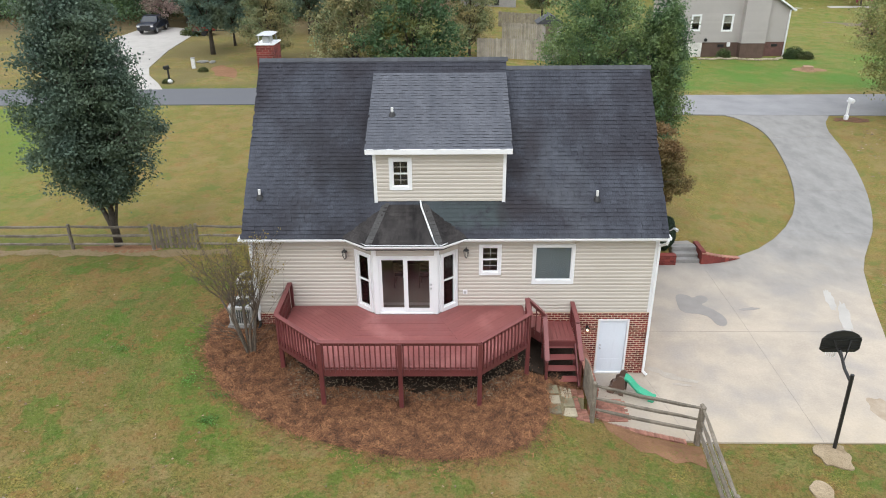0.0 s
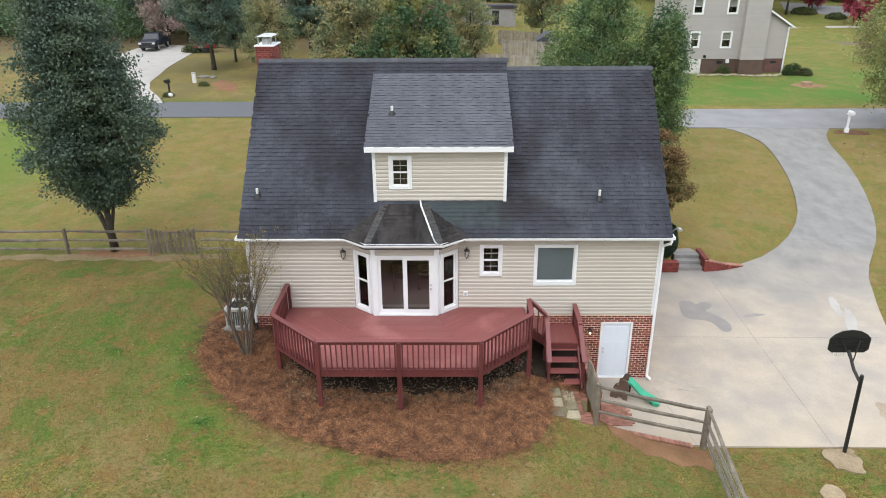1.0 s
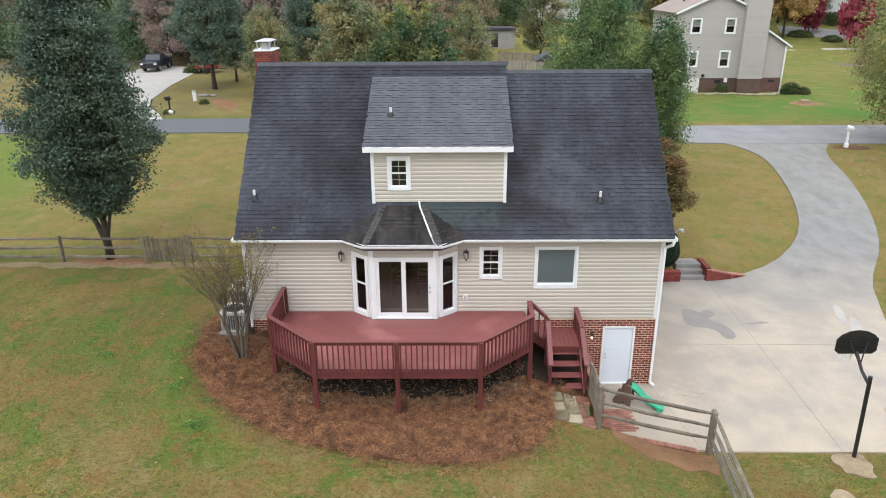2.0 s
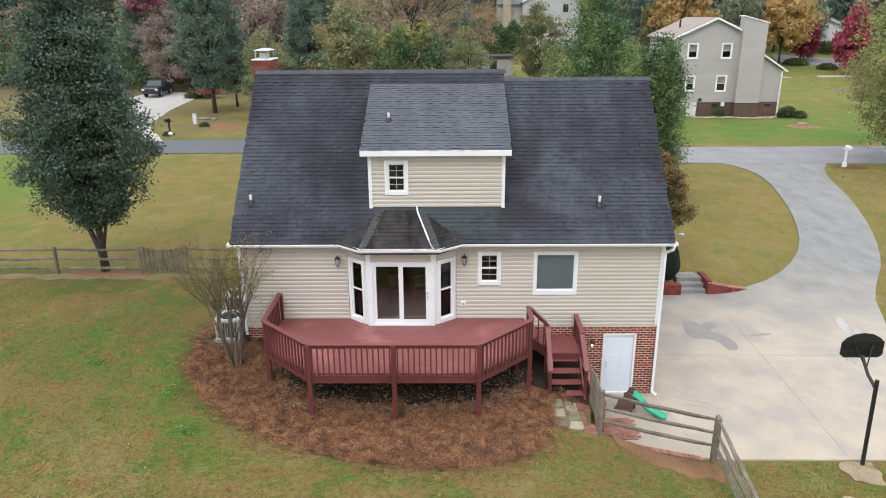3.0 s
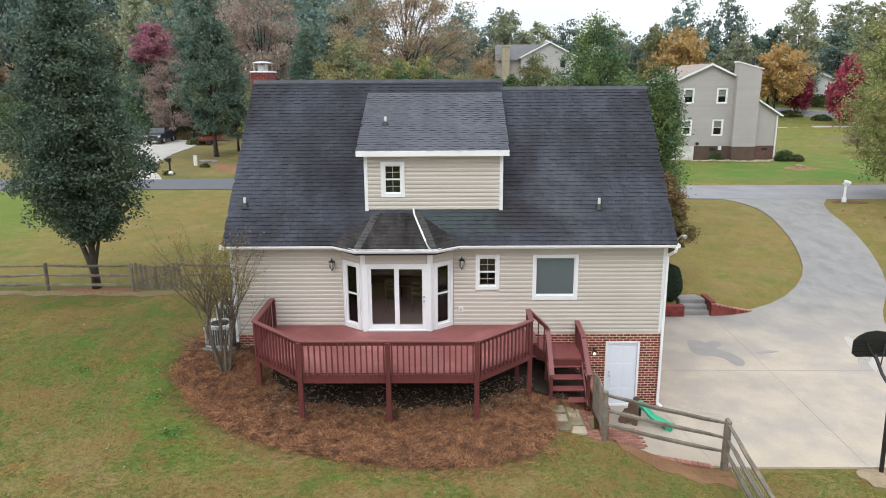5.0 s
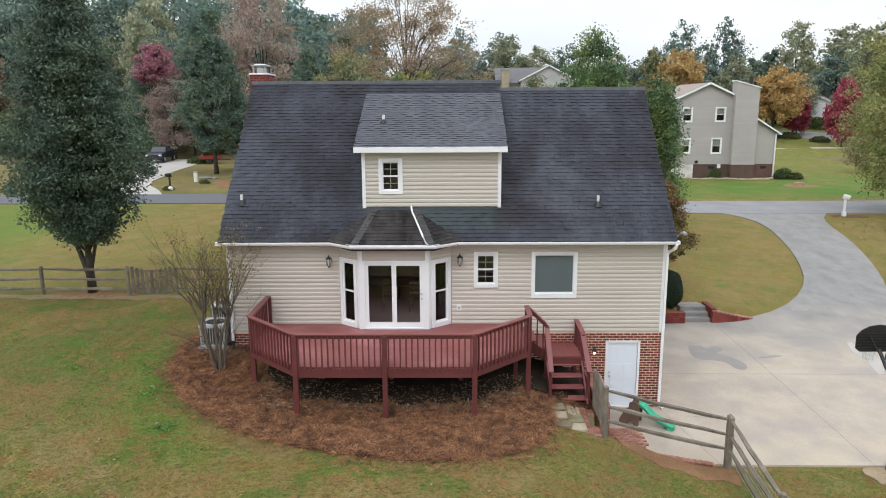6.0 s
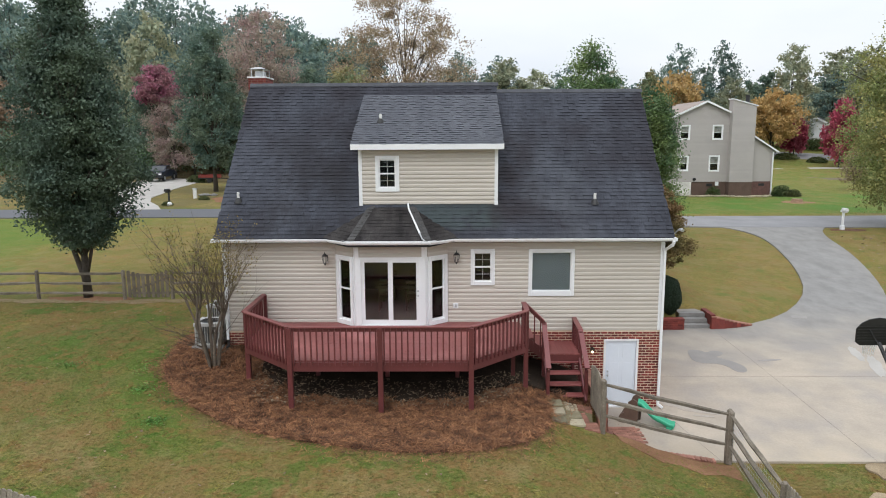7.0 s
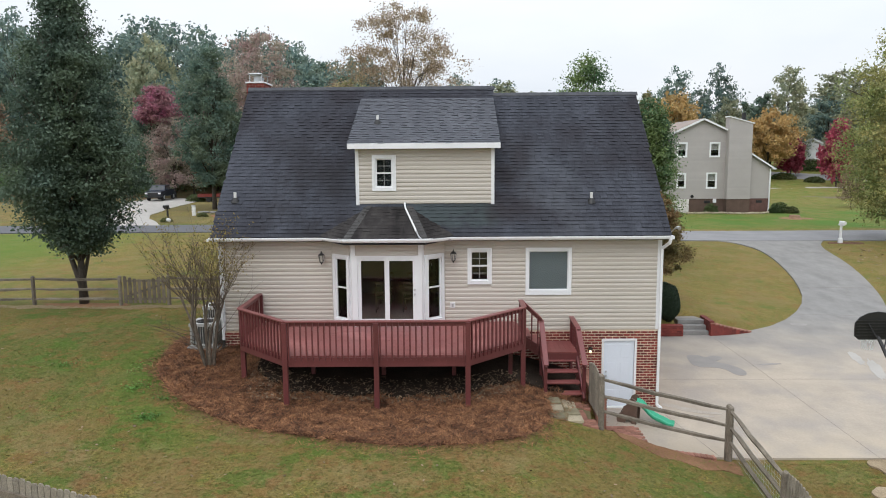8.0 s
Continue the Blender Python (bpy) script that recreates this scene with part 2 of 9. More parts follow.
def weathered(m, colour, amount, spans, wobble=0.4, scale=1.2, patchy=(0.3, 0.6)):
    """A stain or an older stretch of a surface: colour mixed in over spans (axis, from, full, full, to) with an uneven edge."""
    n, l = m.node_tree.nodes, m.node_tree.links
    b = n["Principled BSDF"]
    old = b.inputs["Base Color"].links[0].from_socket
    geo, sep = n.new("ShaderNodeNewGeometry"), n.new("ShaderNodeSeparateXYZ")
    wob, rag = n.new("ShaderNodeTexNoise"), n.new("ShaderNodeMapRange")
    wob.inputs["Scale"].default_value, wob.inputs["Detail"].default_value, wob.inputs["Roughness"].default_value = scale, 6.0, 0.65
    rag.inputs[1].default_value, rag.inputs[2].default_value = patchy
    rag.inputs[4].default_value = amount
    l.new(geo.outputs["Position"], sep.inputs[0])
    l.new(geo.outputs["Position"], wob.inputs["Vector"])
    l.new(wob.outputs["Fac"], rag.inputs[0])
    mask = rag.outputs[0]
    for axis_name, a, b0, b1, c in spans:
        shift = n.new("ShaderNodeMath")
        shift.operation = "MULTIPLY_ADD"
        shift.inputs[1].default_value = wobble
        l.new(wob.outputs["Fac"], shift.inputs[0])
        l.new(sep.outputs[axis_name], shift.inputs[2])
        for lo, hi in ((a, b0), (c, b1)):
            r, k = n.new("ShaderNodeMapRange"), n.new("ShaderNodeMath")
            r.interpolation_type, k.operation = "SMOOTHSTEP", "MULTIPLY"
            flip = lo > hi
            r.inputs[1].default_value, r.inputs[2].default_value = (hi, lo) if flip else (lo, hi)
            r.inputs[3].default_value, r.inputs[4].default_value = (1.0, 0.0) if flip else (0.0, 1.0)
            l.new(shift.outputs[0], r.inputs[0])
            l.new(r.outputs[0], k.inputs[0])
            l.new(mask, k.inputs[1])
            mask = k.outputs[0]
    mix = n.new("ShaderNodeMixRGB")
    mix.inputs[2].default_value = (*colour, 1)
    l.new(mask, mix.inputs[0])
    l.new(old, mix.inputs[1])
    l.new(mix.outputs["Color"], b.inputs["Base Color"])


# algae and lichen on the roof: dark runs on the left slope, a green-grey band under the dormer, paler shingles on the right
weathered(SHINGLE, (0.066, 0.086, 0.086), 0.65, [("X", 0.2, 1.0, 3.0, 3.6), ("Y", -0.15, 0.15, 0.55, 0.8)], 0.3, 2.0, (0.28, 0.5))
weathered(SHINGLE, (0.026, 0.025, 0.028), 0.75, [("X", -3.6, -2.6, -1.0, -0.2), ("Y", -0.4, 0.0, 2.8, 3.6)], 1.2, 0.9, (0.38, 0.62))
weathered(SHINGLE, (0.098, 0.106, 0.122), 0.65, [("X", 4.4, 5.2, 6.2, 7.0), ("Y", -0.5, 0.2, 2.2, 3.4)], 1.4, 0.8, (0.40, 0.62))
weathered(SHINGLE, (0.032, 0.027, 0.029), 0.7, [("X", 3.1, 3.6, 4.4, 5.2), ("Y", 0.0, 0.6, 2.6, 3.4)], 0.8, 0.9, (0.36, 0.60))
older_pour(CONCRETE, ((0.200, 0.193, 0.185), (0.268, 0.258, 0.244)), 2.0, 12.0)
weathered(CONCRETE, (0.500, 0.415, 0.300), 0.6, [("X", 5.0, 5.5, 15.0, 17.0), ("Y", -5.0, -4.5, -2.4, -0.6)], 1.6, 0.7, (0.35, 0.65))   # washed-on clay dust along the lower edge
weathered(CONCRETE, (0.300, 0.255, 0.205), 0.55, [("X", 8.0, 8.6, 9.6, 10.6), ("Y", -0.9, -0.3, 0.5, 1.2)], 0.9, 1.1, (0.36, 0.6))   # muddy run-off below the downspout
WET = surface("wet_concrete", (0.250, 0.226, 0.202), (0.215, 0.196, 0.178), 1.0, 0.45, 0.02, 45, 0.05, spec=0.7)
DAMP = surface("damp_concrete", (0.212, 0.194, 0.178), (0.255, 0.233, 0.213), 1.6, 0.5, 0.05, 45, 0.08, spec=0.6)
JOINT = surface("joint_dirt", (0.22, 0.20, 0.175), (0.30, 0.275, 0.24), 3.0, 0.95, 0.0)
PALE_CONCRETE = surface("pale_worn_concrete", (0.435, 0.412, 0.38), (0.37, 0.348, 0.32), 1.0, 0.8, 0.1, 45, 0.08)
ASPHALT = surface("road_asphalt", (0.265, 0.262, 0.268), (0.205, 0.203, 0.212), 0.5, 0.9, 0.2, 60, 0.12)
weathered(ASPHALT, (0.098, 0.101, 0.112), 0.92, [("X", -400, -399, 6, 12)], 2.0, 0.3, (0.0, 0.1))   # newer, darker surface to the west
DARK = surface("dark_metal", (0.012, 0.012, 0.013), (0.02, 0.02, 0.02), 5, 0.45, 0.05, 60, 0.1)
GREY_WOOD = surface("weathered_wood", (0.175, 0.145, 0.11), (0.105, 0.088, 0.066), 2.5, 0.9, 0.4, 35, 0.3, piece=0.2, stretch=(1, 1, 1))
PALE_WOOD = surface("pale_weathered_wood", (0.30, 0.265, 0.21), (0.19, 0.165, 0.13), 2.5, 0.9, 0.4, 35, 0.3, piece=0.2)
OLD_CONCRETE = surface("old_grey_concrete", (0.27, 0.262, 0.25), (0.20, 0.195, 0.188), 2.0, 0.9, 0.2, 25, 0.15)
MOSS_WOOD = surface("mossy_weathered_wood", (0.215, 0.185, 0.145), (0.110, 0.092, 0.070), 2.5, 0.9, 0.4, 35, 0.35, piece=0.2)
BARK = surface("bark", (0.085, 0.07, 0.055), (0.05, 0.042, 0.034), 4, 0.95, 0.5, 30, 0.35)
PALE_BARK = surface("pale_smooth_bark", (0.17, 0.135, 0.10), (0.085, 0.068, 0.052), 5, 0.8, 0.3, 24, 0.3)
STRAW = surface("pine_straw", (0.170, 0.078, 0.038), (0.085, 0.037, 0.020), 3.4, 0.95, 1.0, 26, 0.5, piece=0.3, bump_dist=0.05)
STONE = surface("pale_paving_stone", (0.41, 0.355, 0.250), (0.31, 0.270, 0.190), 2.5, 0.9, 0.3, 40, 0.2, piece=0.15)
METAL = surface("galvanised_metal", (0.55, 0.56, 0.57), (0.45, 0.46, 0.47), 3, 0.4, 0.05, 50, 0.1, metal=0.6)
PVC = surface("pvc_pipe", (0.75, 0.75, 0.73), (0.6, 0.6, 0.58), 5, 0.5, 0.02, 50, 0.08)
GLASS = glass("window_glass", (0.92, 0.94, 0.95))
INTERIOR = surface("interior_paint", (0.12, 0.11, 0.095), (0.10, 0.09, 0.08), 1, 0.9, 0.0)
INTERIOR_FLOOR = surface("interior_floor", (0.34, 0.29, 0.24), (0.30, 0.255, 0.21), 3, 0.6, 0.0)
SHADE_CLOTH = surface("window_roller_shade", (0.27, 0.31, 0.35), (0.245, 0.28, 0.32), 1.5, 0.5, 0.0, 60, 0.03)


def grass_material(name, piece=0.0):
    """A mown lawn late in the year: green, straw-coloured and bare brown patches; the lawn over the road is greener, the front lawn more straw-coloured."""
    m = surface(name, (0.262, 0.188, 0.058), (0.150, 0.152, 0.032), 0.6, 0.95, 0.9, 20, 0.80, c3=(0.215, 0.135, 0.058), c3_scale=0.42, c3_range=(0.52, 0.70), bump_dist=0.05, spec=0.15, piece=piece)
    n, l = m.node_tree.nodes, m.node_tree.links
    b = n["Principled BSDF"]
    old = b.inputs["Base Color"].links[0].from_socket
    geo = n.new("ShaderNodeNewGeometry")
    sep = n.new("ShaderNodeSeparateXYZ")
    l.new(geo.outputs["Position"], sep.inputs[0])
    wob = n.new("ShaderNodeTexNoise")
    wob.inputs["Scale"].default_value, wob.inputs["Detail"].default_value = 0.25, 4.0
    l.new(geo.outputs["Position"], wob.inputs["Vector"])

    def ramp(sock, a, c):
        r = n.new("ShaderNodeMapRange")
        r.interpolation_type = "SMOOTHSTEP"
        r.inputs[1].default_value, r.inputs[2].default_value = a, c
        l.new(sock, r.inputs[0])
        return r.outputs[0]

    def math_node(op, a, c):
        k = n.new("ShaderNodeMath")
        k.operation = op
        for i, v in enumerate((a, c)):
            if isinstance(v, float):
                k.inputs[i].default_value = v
            else:
                l.new(v, k.inputs[i])
        return k.outputs[0]

    def tint(colour, mask, col, amount):
        k = math_node("MULTIPLY", mask, amount)
        mx = n.new("ShaderNodeMixRGB")
        mx.inputs[2].default_value = (*col, 1)
        l.new(k, mx.inputs[0])
        l.new(colour, mx.inputs[1])
        return mx.outputs["Color"]

    def spots(colour, scale, lo, hi, col, amount, seed):
        mp = n.new("ShaderNodeMapping")
        mp.inputs["Location"].default_value = (seed * 13.7, seed * 5.1, 0)
        t = n.new("ShaderNodeTexNoise")
        t.inputs["Scale"].default_value, t.inputs["Detail"].default_value, t.inputs["Roughness"].default_value = scale, 7.0, 0.65
        l.new(geo.outputs["Position"], mp.inputs["Vector"])
        l.new(mp.outputs["Vector"], t.inputs["Vector"])
        return tint(colour, ramp(t.outputs["Fac"], lo, hi), col, amount)

    old = spots(old, 0.30, 0.46, 0.64, (0.128, 0.145, 0.030), 0.6, 5)
    old = spots(old, 1.1, 0.48, 0.66, (0.100, 0.148, 0.026), 0.6, 1)
    old = spots(old, 1.7, 0.52, 0.63, (0.245, 0.130, 0.048), 0.75, 2)
    old = spots(old, 0.8, 0.50, 0.68, (0.275, 0.215, 0.092), 0.65, 3)
    old = spots(old, 4.5, 0.52, 0.70, (0.066, 0.078, 0.020), 0.5, 4)
    old = spots(old, 7.0, 0.52, 0.70, (0.30, 0.245, 0.11), 0.6, 6)
    old = spots(old, 0.55, 0.50, 0.62, (0.255, 0.190, 0.085), 0.55, 7)
    old = spots(old, 0.9, 0.55, 0.66, (0.082, 0.155, 0.026), 0.65, 8)
    x, y = sep.outputs[0], sep.outputs[1]
    patch = ramp(wob.outputs["Fac"], 0.40, 0.60)
    east = math_node("MULTIPLY", ramp(y, 36.5, 39.0), ramp(x, 6.0, 20.0))
    east = math_node("MULTIPLY", east, math_node("SUBTRACT", 1.0, math_node("MULTIPLY", ramp(math_node("ADD", y, math_node("MULTIPLY", wob.outputs["Fac"], 8.0)), 53.0, 63.0), 0.62)))
    far_green = math_node("MULTIPLY", east, math_node("ADD", math_node("MULTIPLY", patch, -0.45), 1.0))
    front = math_node("MULTIPLY", ramp(y, 6.0, 9.0), math_node("SUBTRACT", 1.0, ramp(y, 29.0, 31.0)))
    west = math_node("MULTIPLY", front, math_node("SUBTRACT", 1.0, ramp(math_node("ADD", x, math_node("MULTIPLY", wob.outputs["Fac"], 5.0)), -22.0, -14.0)))
    straw = math_node("MULTIPLY", front, ramp(x, -21.0, -17.5))
    lush = math_node("MULTIPLY", math_node("MULTIPLY", ramp(y, -9.0, -2.0), math_node("SUBTRACT", 1.0, front)), math_node("SUBTRACT", 1.0, ramp(x, -8.5, -4.5)))
    old = tint(old, math_node("MULTIPLY", lush, patch), (0.084, 0.122, 0.026), 0.65)
    col = tint(old, far_green, (0.078, 0.178, 0.030), 0.85)
    col = tint(col, straw, (0.195, 0.150, 0.055), 0.35)
    col = tint(col, west, (0.108, 0.182, 0.030), 0.7)
    # mown in rounds about the bed, and greener beside it
    rounds = n.new("ShaderNodeVectorMath")
    rounds.operation = "DISTANCE"
    rounds.inputs[1].default_value = (-0.2, -1.0, 1.5)
    l.new(geo.outputs["Position"], rounds.inputs[0])
    ring = n.new("ShaderNodeCombineXYZ")
    l.new(math_node("MULTIPLY", rounds.outputs["Value"], 1.9), ring.inputs[0])
    l.new(math_node("MULTIPLY", x, 0.65), ring.inputs[1])
    l.new(math_node("MULTIPLY", y, 0.65), ring.inputs[2])
    swath = n.new("ShaderNodeTexNoise")
    swath.inputs["Scale"].default_value, swath.inputs["Detail"].default_value, swath.inputs["Roughness"].default_value = 1.0, 5.0, 0.6
    l.new(ring.outputs[0], swath.inputs["Vector"])
    yard = math_node("SUBTRACT", 1.0, ramp(y, 4.5, 6.5))
    col = tint(col, math_node("MULTIPLY", yard, ramp(swath.outputs["Fac"], 0.50, 0.64)), (0.225, 0.160, 0.058), 0.42)
    col = tint(col, math_node("MULTIPLY", yard, math_node("SUBTRACT", 1.0, ramp(swath.outputs["Fac"], 0.36, 0.48))), (0.128, 0.145, 0.031), 0.4)
    wobbly = math_node("ADD", rounds.outputs["Value"], math_node("MULTIPLY", wob.outputs["Fac"], 1.6))
    rim = math_node("MULTIPLY", math_node("MULTIPLY", ramp(wobbly, 5.4, 6.2), math_node("SUBTRACT", 1.0, ramp(wobbly, 7.2, 8.4))), math_node("SUBTRACT", 1.0, ramp(x, -5.2, -3.6)))
    col = tint(col, math_node("MULTIPLY", rim, yard), (0.088, 0.168, 0.025), 0.7)
    corner = math_node("MULTIPLY", math_node("MULTIPLY", ramp(x, 3.0, 5.0), math_node("SUBTRACT", 1.0, ramp(y, -4.2, -3.6))), ramp(swath.outputs["Fac"], 0.42, 0.55))
    col = tint(col, corner, (0.090, 0.150, 0.028), 0.35)
    wood_floor = math_node("MULTIPLY", ramp(y, 60.0, 74.0), math_node("SUBTRACT", 1.0, ramp(x, 0.0, 8.0)))
    col = tint(col, wood_floor, (0.075, 0.058, 0.036), 0.9)
    dry = math_node("MULTIPLY", math_node("MULTIPLY", ramp(y, 36.0, 38.0), math_node("SUBTRACT", 1.0, ramp(x, -4.0, 4.0))), math_node("ADD", math_node("MULTIPLY", patch, 0.6), 0.4))
    col = tint(col, dry, (0.180, 0.135, 0.066), 0.7)
    # tufts, thatch and clover at hand's width
    col = spots(col, 0.42, 0.49, 0.57, (0.220, 0.146, 0.054), math_node("MULTIPLY", yard, 0.55), 15)
    col = spots(col, 0.60, 0.53, 0.60, (0.078, 0.150, 0.022), math_node("MULTIPLY", yard, 0.65), 16)
    col = spots(col, 2.0, 0.54, 0.60, (0.235, 0.118, 0.048), math_node("MULTIPLY", yard, 0.5), 11)
    col = spots(col, 5.5, 0.53, 0.60, (0.070, 0.118, 0.020), math_node("MULTIPLY", yard, 0.35), 12)
    col = spots(col, 13.0, 0.52, 0.62, (0.055, 0.062, 0.018), math_node("MULTIPLY", yard, 0.4), 13)
    col = spots(col, 17.0, 0.54, 0.62, (0.290, 0.235, 0.115), math_node("MULTIPLY", yard, 0.3), 14)
    l.new(col, b.inputs["Base Color"])
    return m


GRASS = grass_material("lawn_grass")
BLADES = grass_material("grass_blades", 0.38)
BARE = surface("bare_earth", (0.30, 0.19, 0.11), (0.23, 0.14, 0.085), 1.5, 0.95, 0.6, 30, 0.3, bump_dist=0.03, spec=0.1)


# ---- building helpers ----
class Geo:
    """Collects vertices and faces, and makes one mesh object of them."""

    def __init__(self):
        self.v, self.f = [], []

    def add(self, verts, faces, m=None):
        k = len(self.v)
        self.v += [tuple(m @ Vector(p)) if m else tuple(p) for p in verts]
        self.f += [tuple(k + i for i in f) for f in faces]
        return self

    def box(self, x0, x1, y0, y1, z0, z1, m=None, ch=0.0):
        if not ch:
            p = [(x, y, z) for z in (z0, z1) for y in (y0, y1) for x in (x0, x1)]
            return self.add(p, [(0, 2, 3, 1), (4, 5, 7, 6), (0, 1, 5, 4), (2, 6, 7, 3), (0, 4, 6, 2), (1, 3, 7, 5)], m)
        pts, idx = [], {}
        for i, (x, sx) in enumerate(((x0, 1), (x1, -1))):
            for j, (y, sy) in enumerate(((y0, 1), (y1, -1))):
                for k, (z, sz) in enumerate(((z0, 1), (z1, -1))):
                    for a in range(3):
                        d = [ch * sx, ch * sy, ch * sz]
                        d[a] = 0
                        idx[i, j, k, a] = len(pts)
                        pts.append((x + d[0], y + d[1], z + d[2]))
        faces = []
        for a in range(3):
            o = [b for b in range(3) if b != a]
            for s in (0, 1):
                loop = []
                for p, q in ((0, 0), (1, 0), (1, 1), (0, 1)):
                    c = [0, 0, 0]
                    c[a], c[o[0]], c[o[1]] = s, p, q
                    loop.append(idx[(*c, a)])
                faces.append(tuple(loop))
            for p in (0, 1):
                for q in (0, 1):
                    c0, c1 = [0, 0, 0], [0, 0, 0]
                    c0[a], c1[a] = 0, 1
                    c0[o[0]] = c1[o[0]] = p
                    c0[o[1]] = c1[o[1]] = q
                    faces.append((idx[(*c0, o[0])], idx[(*c1, o[0])], idx[(*c1, o[1])], idx[(*c0, o[1])]))
        for i in (0, 1):
            for j in (0, 1):
                for k in (0, 1):
                    faces.append((idx[i, j, k, 0], idx[i, j, k, 1], idx[i, j, k, 2]))
        return self.add(pts, faces, m)

    def beam(self, p0, p1, w, h, up=(0, 0, 1), ch=0.0):
        """A board from p0 to p1, w wide across and h high along up."""
        p0, p1 = Vector(p0), Vector(p1)
        d = (p1 - p0)
        ln = d.length
        d.normalize()
        s = d.cross(Vector(up)).normalized()
        u = s.cross(d).normalized()
        m = Matrix.Translation(p0) @ Matrix((d, s, u)).transposed().to_4x4()
        return self.box(0, ln, -w / 2, w / 2, -h / 2, h / 2, m, ch)

    def tube(self, path, radii, n=8, cap=True):
        path = [Vector(p) for p in path]
        k = len(self.v)
        ref = Vector((0.31, 0.52, 0.79))
        for i, p in enumerate(path):
            d = (path[min(i + 1, len(path) - 1)] - path[max(i - 1, 0)]).normalized()
            s = d.cross(ref).normalized() if abs(d.dot(ref)) < 0.95 else d.orthogonal().normalized()
            t = d.cross(s)
            r = radii[i] if isinstance(radii, (list, tuple)) else radii
            for j in range(n):
                a = 2 * math.pi * j / n
                self.v.append(tuple(p + (s * math.cos(a) + t * math.sin(a)) * r))
        for i in range(len(path) - 1):
            for j in range(n):
                a, b = k + i * n + j, k + i * n + (j + 1) % n
                self.f.append((a, b, b + n, a + n))
        if cap:
            self.f.append(tuple(k + j for j in range(n))[::-1])
            self.f.append(tuple(k + (len(path) - 1) * n + j for j in range(n)))
        return self

    def prism(self, poly, z0, z1, m=None):
        """A plan outline raised from z0 to z1."""
        n = len(poly)
        v = [(x, y, z0) for x, y in poly] + [(x, y, z1) for x, y in poly]
        f = [tuple(range(n))[::-1], tuple(range(n, 2 * n))] + [(i, (i + 1) % n, n + (i + 1) % n, n + i) for i in range(n)]
        return self.add(v, f, m)

    def section(self, prof, a, b, m=None):
        """An outline in (y, z) drawn along x from a to b."""
        n = len(prof)
        v = [(a, y, z) for y, z in prof] + [(b, y, z) for y, z in prof]
        f = [tuple(range(n)), tuple(range(n, 2 * n))[::-1]] + [(i, n + i, n + (i + 1) % n, (i + 1) % n) for i in range(n)]
        return self.add(v, f, m)

    def ball(self, c, r, n=10, rings=6, sx=1, sy=1, sz=1):
        v, f = [], []
        for i in range(rings + 1):
            a = math.pi * i / rings
            for j in range(n):
                b = 2 * math.pi * j / n
                v.append((c[0] + r * sx * math.sin(a) * math.cos(b), c[1] + r * sy * math.sin(a) * math.sin(b), c[2] + r * sz * math.cos(a)))
        for i in range(rings):
            for j in range(n):
                f.append((i * n + j, (i + 1) * n + j, (i + 1) * n + (j + 1) % n, i * n + (j + 1) % n))
        return self.add(v, f)

    def mesh(self, name, mat, smooth=False):
        me = bpy.data.meshes.new(name)
        me.from_pydata(self.v, [], self.f)
        me.materials.append(mat)
        if smooth:
            me.shade_smooth()
        me.update()
        return me


def part(name, geo, mat, parent=None, label="", smooth=False, at=None):
    """One mesh object, under a thing or a part."""
    data = geo if isinstance(geo, bpy.types.Mesh) else geo.mesh(name, mat, smooth)
    ob = new(name, data)
    if parent:
        ob.parent = parent
    if at is not None:
        ob.matrix_basis = at
    if label:
        ob["label"] = label
    return ob


def thing(name, label, category, at=None, group="", kind=""):
    """An Empty at the base of a thing."""
    ob = new(name)
    ob.empty_display_size = 0.2
    if at is not None:
        ob.matrix_basis = at
    return tagged(ob, label, category, group, kind)


def fast_mesh(name, verts, faces, mat):
    """A mesh from arrays: verts (n, 3), faces (m, 4)."""
    me = bpy.data.meshes.new(name)
    me.vertices.add(len(verts))
    me.vertices.foreach_set("co", np.asarray(verts, np.float32).ravel())
    k = faces.shape[1]
    me.loops.add(faces.size)
    me.loops.foreach_set("vertex_index", faces.astype(np.int32).ravel())
    me.polygons.add(len(faces))
    me.polygons.foreach_set("loop_start", np.arange(0, faces.size, k, dtype=np.int32))
    me.polygons.foreach_set("loop_total", np.full(len(faces), k, np.int32))
    me.materials.append(mat)
    me.update(calc_edges=True)
    return me


def smooth01(a):
    a = np.clip(a, 0, 1)
    return a * a * (3 - 2 * a)


# ---- ground ----
PAD = [(5.80, 0.3), (5.80, -2.62), (6.7, -2.88), (7.6, -3.20), (8.4, -3.48), (9.2, -3.54), (15.6, -3.56), (16.4, -0.6), (17.45, 2.1), (18.5, 5.0), (19.6, 7.7), (20.4, 9.1), (21.4, 10.6), (22.2, 11.8), (22.95, 13.2), (23.6, 14.6), (24.2, 16.1), (24.75, 17.7), (25.25, 19.4), (25.7, 21.1), (26.05, 22.8), (26.3, 24.3), (26.55, 25.6), (26.9, 26.7), (27.4, 27.9), (28.3, 29.3),
       (28.6, 30.2), (20.6, 30.2), (21.5, 29.0), (21.95, 27.8), (22.2, 26.6), (22.25, 25.5), (22.15, 24.3), (21.98, 23.0), (21.72, 21.6), (21.42, 20.1), (21.02, 18.5), (20.52, 16.9), (19.92, 15.3), (19.15, 13.8), (18.2, 12.4), (17.1, 11.1), (15.9, 10.0), (14.5, 9.12), (13.6, 8.78), (12.75, 8.55), (12.66, 9.55), (11.50, 9.55), (11.48, 8.52), (7.94, 8.5), (7.94, 0.3)]


def road_near(x):
    """The road's near edge: y at x."""
    return 30.55 - 0.030 * np.clip(np.asarray(x, float) + 8, 0, 40)


